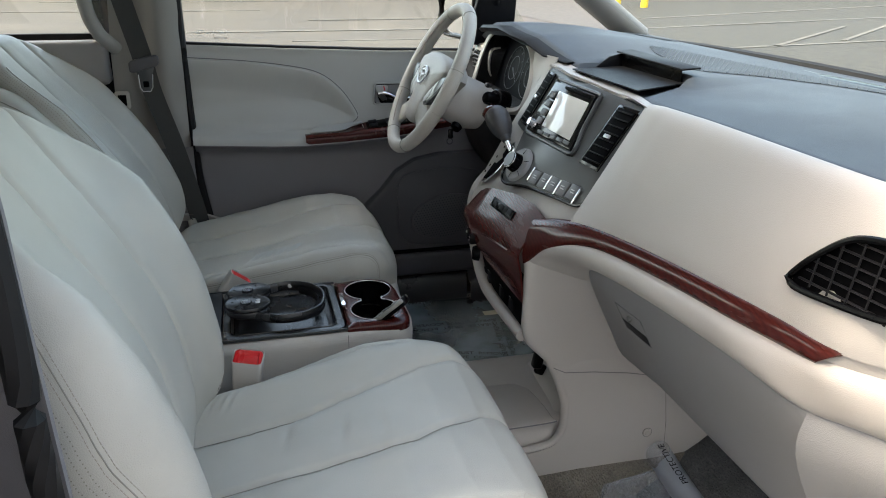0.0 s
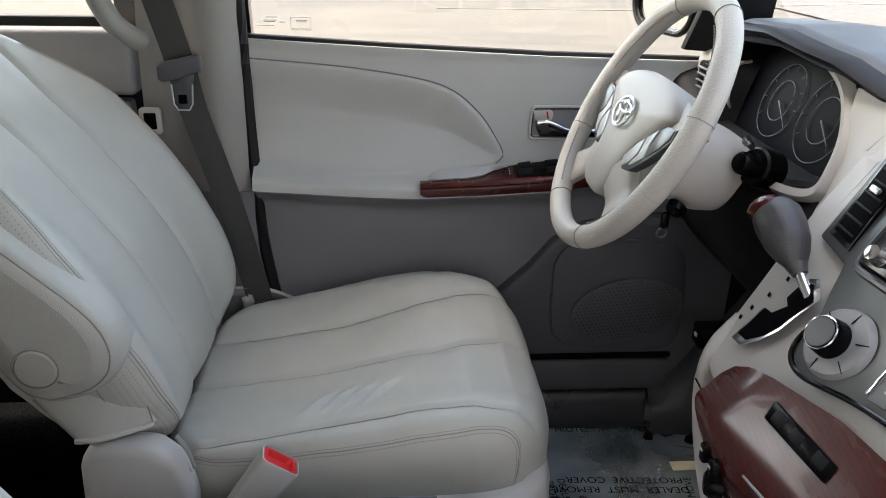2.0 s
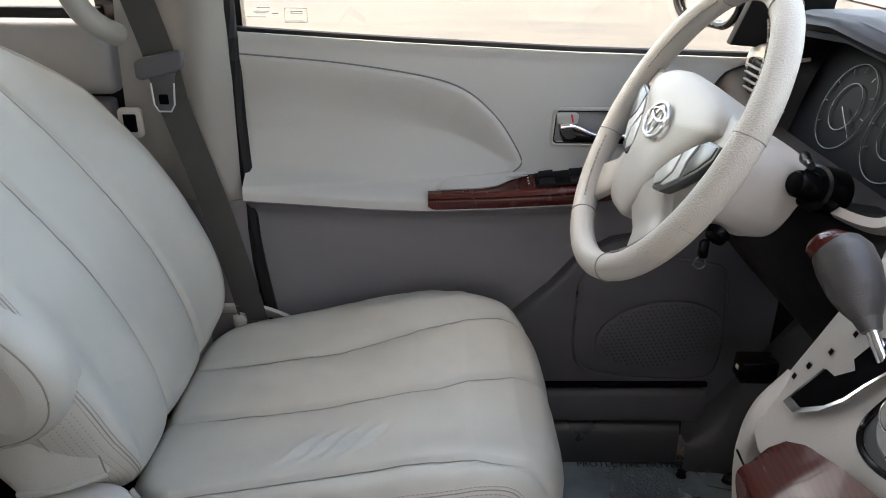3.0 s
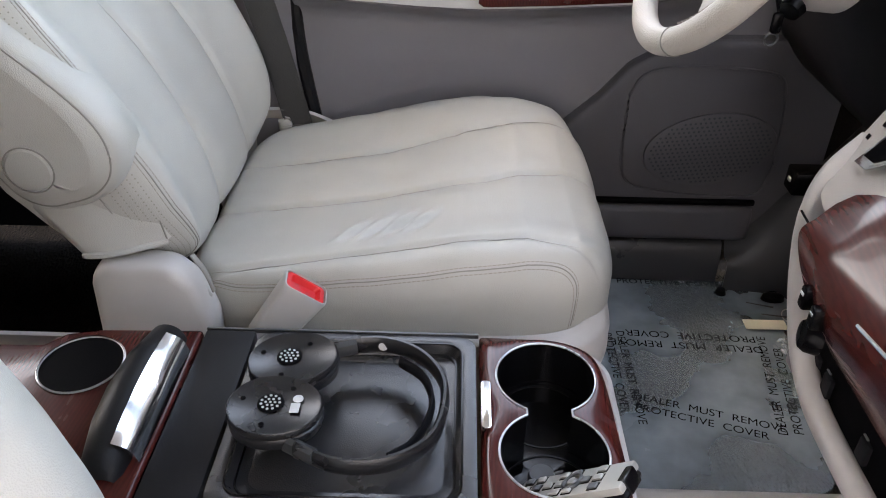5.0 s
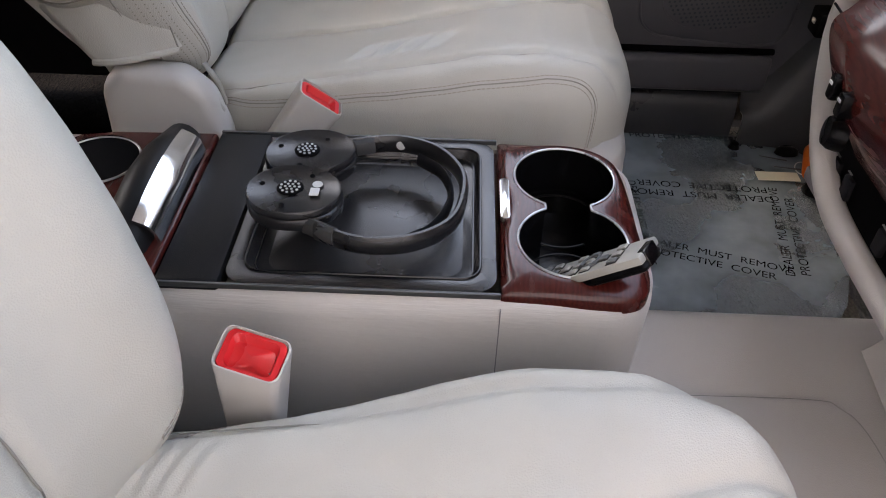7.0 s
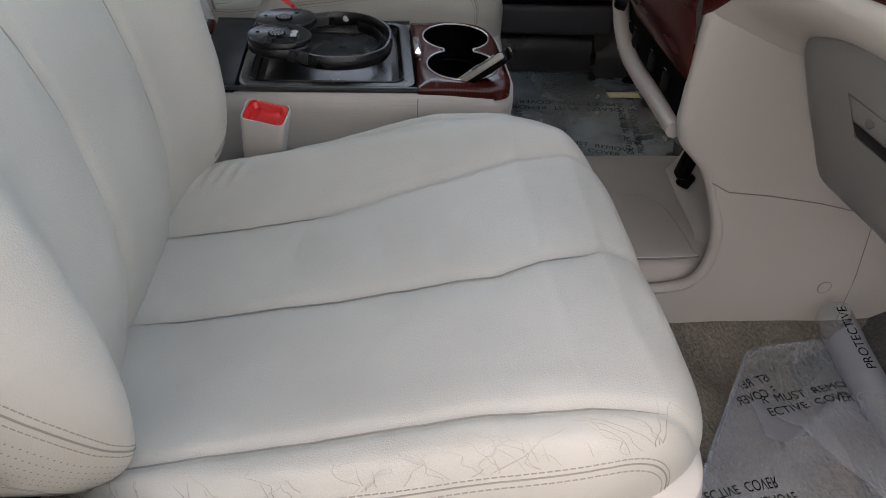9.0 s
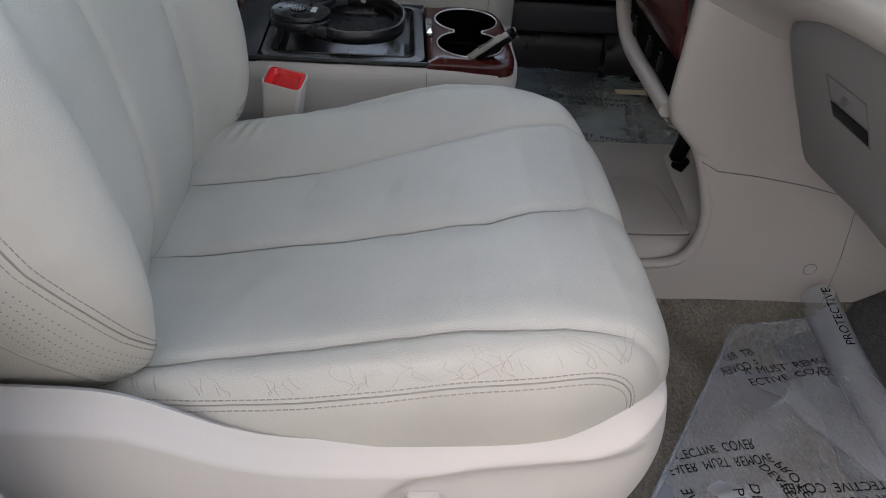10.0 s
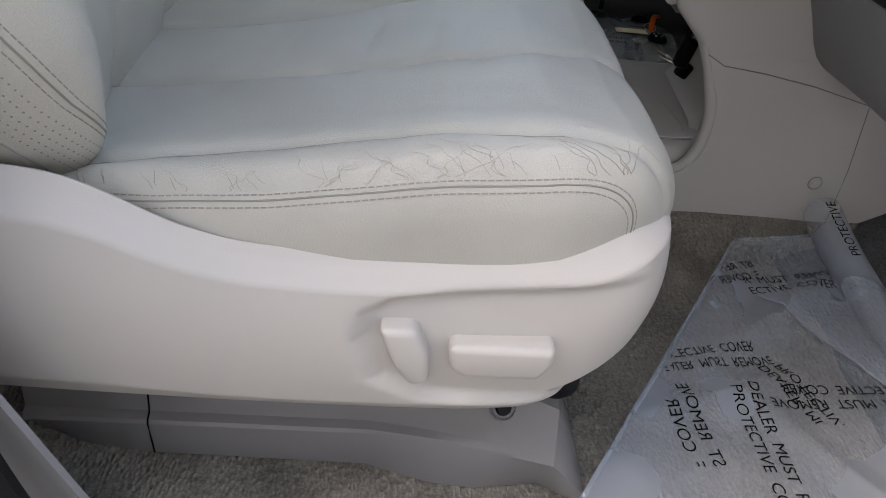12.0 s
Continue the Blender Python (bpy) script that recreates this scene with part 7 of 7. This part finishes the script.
part("fastener", lathe([(0, 0.003), (0.0055, 0.003), (0.0065, 0.0015), (0.0085, 0.002), (0.010, 0)], (0.690, 1.2515, 0.100), (0, -1, 0), 26), BEIGE, tunnel)
part("fastener_rim", tube([(0.690 + 0.0102 * math.cos(t), 1.2512, 0.100 + 0.0102 * math.sin(t)) for t in np.linspace(0, 6.2832, 30)[:-1]], 0.0007, 5, closed=True), DARK, tunnel)
part("joint", tube([(x, panel_y(x, z) - 0.0045, z) for x, z in ((0.475, 0.275), (0.50, 0.262), (0.56, 0.256), (0.635, 0.244), (0.72, 0.224))], 0.0008, 6), DARK, tunnel)
part("joint", tube([(x, panel_y(x, z) - 0.0045, z) for x, z in ((0.722, 0.222), (0.732, 0.12), (0.735, 0.03))], 0.0006, 6), DARK, tunnel)
clip = thing("hanging_plug", (0.494, 1.387, 0.222), "small black plug dangling on a wire under the dash", "plug")
part("wire", tube(spline([(0.488, 1.392, 0.325), (0.490, 1.390, 0.285), (0.492, 1.388, 0.245)], 12), 0.004, 8), BLACK, clip)
part("plug_body", joined([box((0.483, 1.376, 0.205), (0.504, 1.396, 0.250), 0.005, 3, Matrix.Rotation(radians(12), 3, "Y")), box((0.489, 1.380, 0.188), (0.510, 1.394, 0.212), 0.004, 2, Matrix.Rotation(radians(25), 3, "Y"))]), BLACK, clip)

# ---------------------------------------------------------------- floor coverings
matd = thing("floor_mat", (0.48, 1.9, 0.0), "dusty film over the driver floor, sheen in its colour, printed black", "floor mat")
mo_ = [(-0.10, 2.156), (0.36, 2.156), (0.58, 2.156), (0.66, 2.13), (0.72, 2.06), (0.70, 1.90), (0.645, 1.76), (0.615, 1.69), (0.575, 1.655), (0.52, 1.645), (0.34, 1.64), (0.2, 1.64), (-0.10, 1.64)]
carpet_d = prism([(x, y, 0.006) for x, y in evened(mo_ + [mo_[0]], 60)[:-1]], (0, 0, 0.006), 0.002)
part("mat_carpet", carpet_d, CARPET_D, matd, "dark grey carpet mat")
part("film", prism([(x, y, 0.016) for x, y in evened(mo_ + [mo_[0]], 60)[:-1]], (0, 0, 0.001), 0), FILM_D, matd, "dusty clear film with sheen in its colour")
tzz = 0.0182


def words(parent, x, y, right, up, size=0.020, xmax=9.0, xmin=-9.0, ymin=-9.0, squeeze=1.0, lift=0.0012):
    r, u = V((*right, 0)).normalized(), V((*up, 0)).normalized()
    for k, s in enumerate(("DEALER  MUST  REMOVE", "PROTECTIVE  COVER")):
        p = V((x, y, tzz or 0.03)) - u * (1.12 * size * k) + r * (0.006 * k)
        me = lettering(s, size, p, r, u, INK_AND_SHADE)
        for v in me.vertices:
            v.co += r * ((v.co - p).dot(r) * (squeeze - 1))
        if tzz is None:
            cut = bmesh.new()
            cut.from_mesh(me)
            bmesh.ops.delete(cut, geom=[v for v in cut.verts if not on_film(v.co.x, v.co.y) or not xmin < v.co.x < xmax or v.co.y < ymin], context="VERTS")
            for v in cut.verts:
                v.co.z = film_z(v.co.x, v.co.y) + lift
            cut.to_mesh(me)
            cut.free()
        ob = new("print", me)
        ob.parent = parent
        ob.matrix_parent_inverse = Matrix.Translation(-parent.location)
        tagged(ob, "black printed words")


words(matd, 0.346, 1.836, (0.96, -0.28), (0.28, 0.96), 0.0208)
words(matd, 0.590, 1.966, (-1.0, 0.05), (-0.05, -1.0), 0.0235)
words(matd, 0.566, 1.765, (0.16, 0.99), (-0.99, 0.16), 0.021)
words(matd, 0.346, 2.000, (0.0, -1), (1, 0.0), 0.020)
words(matd, 0.365, 2.166, (1, -0.02), (0.02, 1), 0.021)
keys = thing("key_bunch", (0.58, 1.98, 0.02), "bunch of keys with card tag and orange fob", "keys")
part("tag", box((0.574, 2.006, 0.024), (0.648, 2.032, 0.0255), 0.0005, 1), PAPER, keys, "pale card tag")
part("fob", lathe([(0, 0.013), (0.013, 0.012), (0.020, 0.008), (0.022, 0)], (0.650, 2.098, 0.022), (0, 0, 1), 24, 0.62), BLACK, keys)
part("fob", lathe([(0, 0.012), (0.017, 0.011), (0.021, 0.006), (0.022, 0)], (0.664, 1.982, 0.022), (0, 0, 1), 24), BLACK, keys)
for k in range(5):
    part("button", lathe([(0, 0.0012), (0.0022, 0.001), (0.0026, 0)], (0.664 + 0.010 * math.cos(1.3 * k), 1.982 + 0.010 * math.sin(1.3 * k), 0.0335), (0, 0, 1), 10), PALE_BTN, keys)
part("orange_fob", tube(spline([(0.653, 2.008, 0.032), (0.664, 2.045, 0.040), (0.680, 2.085, 0.040), (0.700, 2.110, 0.032)], 16), [0.0035] + [0.0065] * 14 + [0.004], 10, flat=0.7), ORANGE, keys)
part("key_ring", tube([V((0.660 + 0.014 * math.cos(t), 2.040 + 0.014 * math.sin(t), 0.029 + 0.004 * math.sin(t))) for t in np.linspace(0, 6.2832, 28)[:-1]], 0.0010, 6, closed=True), SILVER, keys)
part("key", tube([(0.596, 2.082, 0.025), (0.640, 2.066, 0.027)], [0.0012, 0.0022], 6, flat=0.6), BEZEL, keys)
part("key", tube([(0.612, 2.046, 0.027), (0.655, 2.036, 0.029)], [0.0012, 0.0024], 6, flat=0.6), BEZEL, keys)
for k in range(3):
    part("key", box((0.655, 1.90 - 0.03 * k, 0.022), (0.664, 1.95 - 0.03 * k, 0.0245), 0.001, 1, Matrix.Rotation(0.3 * k, 3, "Z")), SILVER, keys)
stud = thing("floor_stud", (0.553, 2.1, 0.02), "small black mat stud", "stud")
part("stud_head", lathe([(0, 0.010), (0.008, 0.009), (0.011, 0)], (0.560, 2.118, 0.018), (0, 0, 1), 18), BLACK, stud)

# loose film in the passenger footwell
film = thing("plastic_sheet", (0.6, 1.0, 0), "crumpled clear protective film printed with black words", "plastic sheet")
FA, FB, FC, FD = V((0.575, 1.200, 0)), V((0.232, 0.70, 0)), V((0.715, 1.215, 0)), V((0.84, 0.70, 0))


def film_z(x, y):
    z = 0.016 + 0.010 * abs(noise.noise(V((x * 5, y * 5, 3)))) + 0.0015 * noise.noise(V((x * 16, y * 16, 7))) + floor_z(x, y)
    for px, py, dx, dy, hgt in ((0.60, 1.06, -0.80, -0.60, 0.012), (0.46, 0.90, 0.95, 0.30, 0.009), (0.56, 0.80, 0.55, -0.83, 0.009), (0.70, 0.90, 0.2, 0.98, 0.012)):
        d = abs((x - px) * dy - (y - py) * dx)
        z += hgt * max(0, 1 - d / 0.035) ** 1.5 * math.exp(-(((x - px) * dx + (y - py) * dy) / 0.16) ** 2)
    return z


def on_film(x, y):
    """Inside the sheet's two long edges."""
    v = (FA.y - y) / (FA.y - FB.y)
    return FA.x + (FB.x - FA.x) * v + 0.004 < x < FC.x + (FD.x - FC.x) * v and v < 1


rows = []
for v in np.linspace(0, 1, 120):
    a, b = FA.lerp(FB, v), FC.lerp(FD, v)
    rows.append([V((p.x, p.y, film_z(p.x, p.y))) for p in (a.lerp(b, u) for u in np.linspace(0, 1, 100))])
part("film", grid(rows), FILM, film, angle=180)
part("fold", tube([r[0] + V((0, 0, 0.001)) for r in rows[::4]], 0.0028, 8, flat=0.6), FILM, film, "glossy folded edge")
part("fold", tube([V((0.578, 1.200, 0.026)), V((0.645, 1.207, 0.030)), V((0.712, 1.214, 0.034))], 0.0018, 6), FILM, film)
flap = []
for v in np.linspace(0, 1, 50):
    a = V((0.572, 1.085, 0)).lerp(V((0.672, 0.925, 0)), v)
    b = V((0.70, 1.18, 0)).lerp(V((0.74, 0.92, 0)), v)
    flap.append([V((p.x, p.y, film_z(p.x, p.y) + 0.002 + 0.004 * math.sin(math.pi * u))) for u in np.linspace(0, 1, 24) for p in (a.lerp(b, u),)])
part("film_flap", grid(flap), FILM, film, "second layer of the folded film", angle=180)
part("fold", tube([r[0] + V((0, 0, 0.0008)) for r in flap[::3]], 0.0016, 6), FILM, film)


def curl_at(v, t):
    r = 0.027 - 0.006 * v
    return V((0.708 - 0.012 * v + 0.02 * v * v + r * math.cos(t), 1.232 - 0.40 * v, 0.034 + 0.028 * (1 - v) ** 3 + r * math.sin(t)))


part("film_curl", grid([[curl_at(v, t) for t in np.linspace(-0.9, 4.0, 26)] for v in np.linspace(0, 1, 40)]), FILM, film, "rolled edge of the film", angle=180)
me = lettering("PROTECTIVE", 0.0195, (0, 0, 0), (1, 0, 0), (0, 1, 0), INK_AND_SHADE)
for p in me.vertices:
    q = curl_at((0.120 - p.co.x) / 0.42, 1.40 + p.co.y / 0.026)
    p.co = q + V((0.0006, 0, 0.0009))
ob = new("print", me)
ob.parent = film
ob.matrix_parent_inverse = Matrix.Translation(-film.location)
tagged(ob, "black printed words")
tzz = None
words(film, 0.488, 0.913, (0.03, -1.0), (1.0, 0.03), 0.0197)
words(film, 0.387, 0.943, (0.987, 0.158), (0.158, -0.987), 0.0195, squeeze=0.73)
words(film, 0.529, 0.953, (0.40, -0.917), (-0.917, -0.40), 0.0185, ymin=0.862)
words(film, 0.502, 1.093, (0.989, 0.149), (-0.149, 0.989), 0.0188, 0.70, 0.556, lift=0.0068)
words(film, 0.674, 1.176, (-0.945, -0.325), (-0.325, 0.945), 0.0195, 0.590, squeeze=0.85)
words(film, 0.431, 0.686, (-0.12, 0.993), (0.993, 0.12), 0.0205, ymin=0.797)
words(film, 0.718, 0.908, (-0.998, -0.06), (0.06, -0.998), 0.0189)

# ---------------------------------------------------------------- buckles
def buckle(at, lean, turn, label, slope=0.38):
    b = thing("seat_buckle", at, label, "seat buckle", "seat buckles")
    m = Matrix.Translation(at) @ Matrix.Rotation(turn, 4, "Z") @ Matrix.Rotation(lean, 4, "Y")
    o = rounded(0.054, 0.032, 0.007)
    rows = [[m @ V((a * s, c * s, z + (slope * c if z > -0.01 else 0))) for s, z in ((0.80, -0.085), (0.86, -0.06), (0.97, -0.008), (1.0, 0.0), (0.98, 0.0035), (0.93, 0.0040), (0.91, -0.006), (0.0, -0.006))] for a, c in o]
    bm = grid(rows, wrap=True)
    bmesh.ops.remove_doubles(bm, verts=bm.verts[:], dist=1e-5)
    body_ = part("case", bm, SHELL, b, "pale plastic buckle case", angle=50)
    rows = [[m @ V((a * s, c * s + dy, z + slope * c)) for s, z, dy in ((0.90, -0.006, 0), (0.90, 0.0, 0), (0.87, 0.002, 0), (0.70, 0.002, 0), (0.60, -0.0045, -0.001), (0.0, -0.0045, -0.001))] for a, c in o]
    bm = grid(rows, wrap=True)
    bmesh.ops.remove_doubles(bm, verts=bm.verts[:], dist=1e-5)
    part("release_button", bm, RED, b, "red release button with a sunk middle", angle=40)
    part("strap", tube([m @ V((0, 0, -0.08)), m @ V((0, 0, -0.17))], 0.016, 8, flat=0.5), CHAR, b)
    return b


buckle(V((-0.095, 1.268, 0.368)), radians(6), radians(-14), "pale seat buckle with red button beside passenger cushion")
buckle(V((-0.105, 1.640, 0.366)), radians(38), radians(8), "pale seat buckle with red button leaning by driver cushion", 0.05)
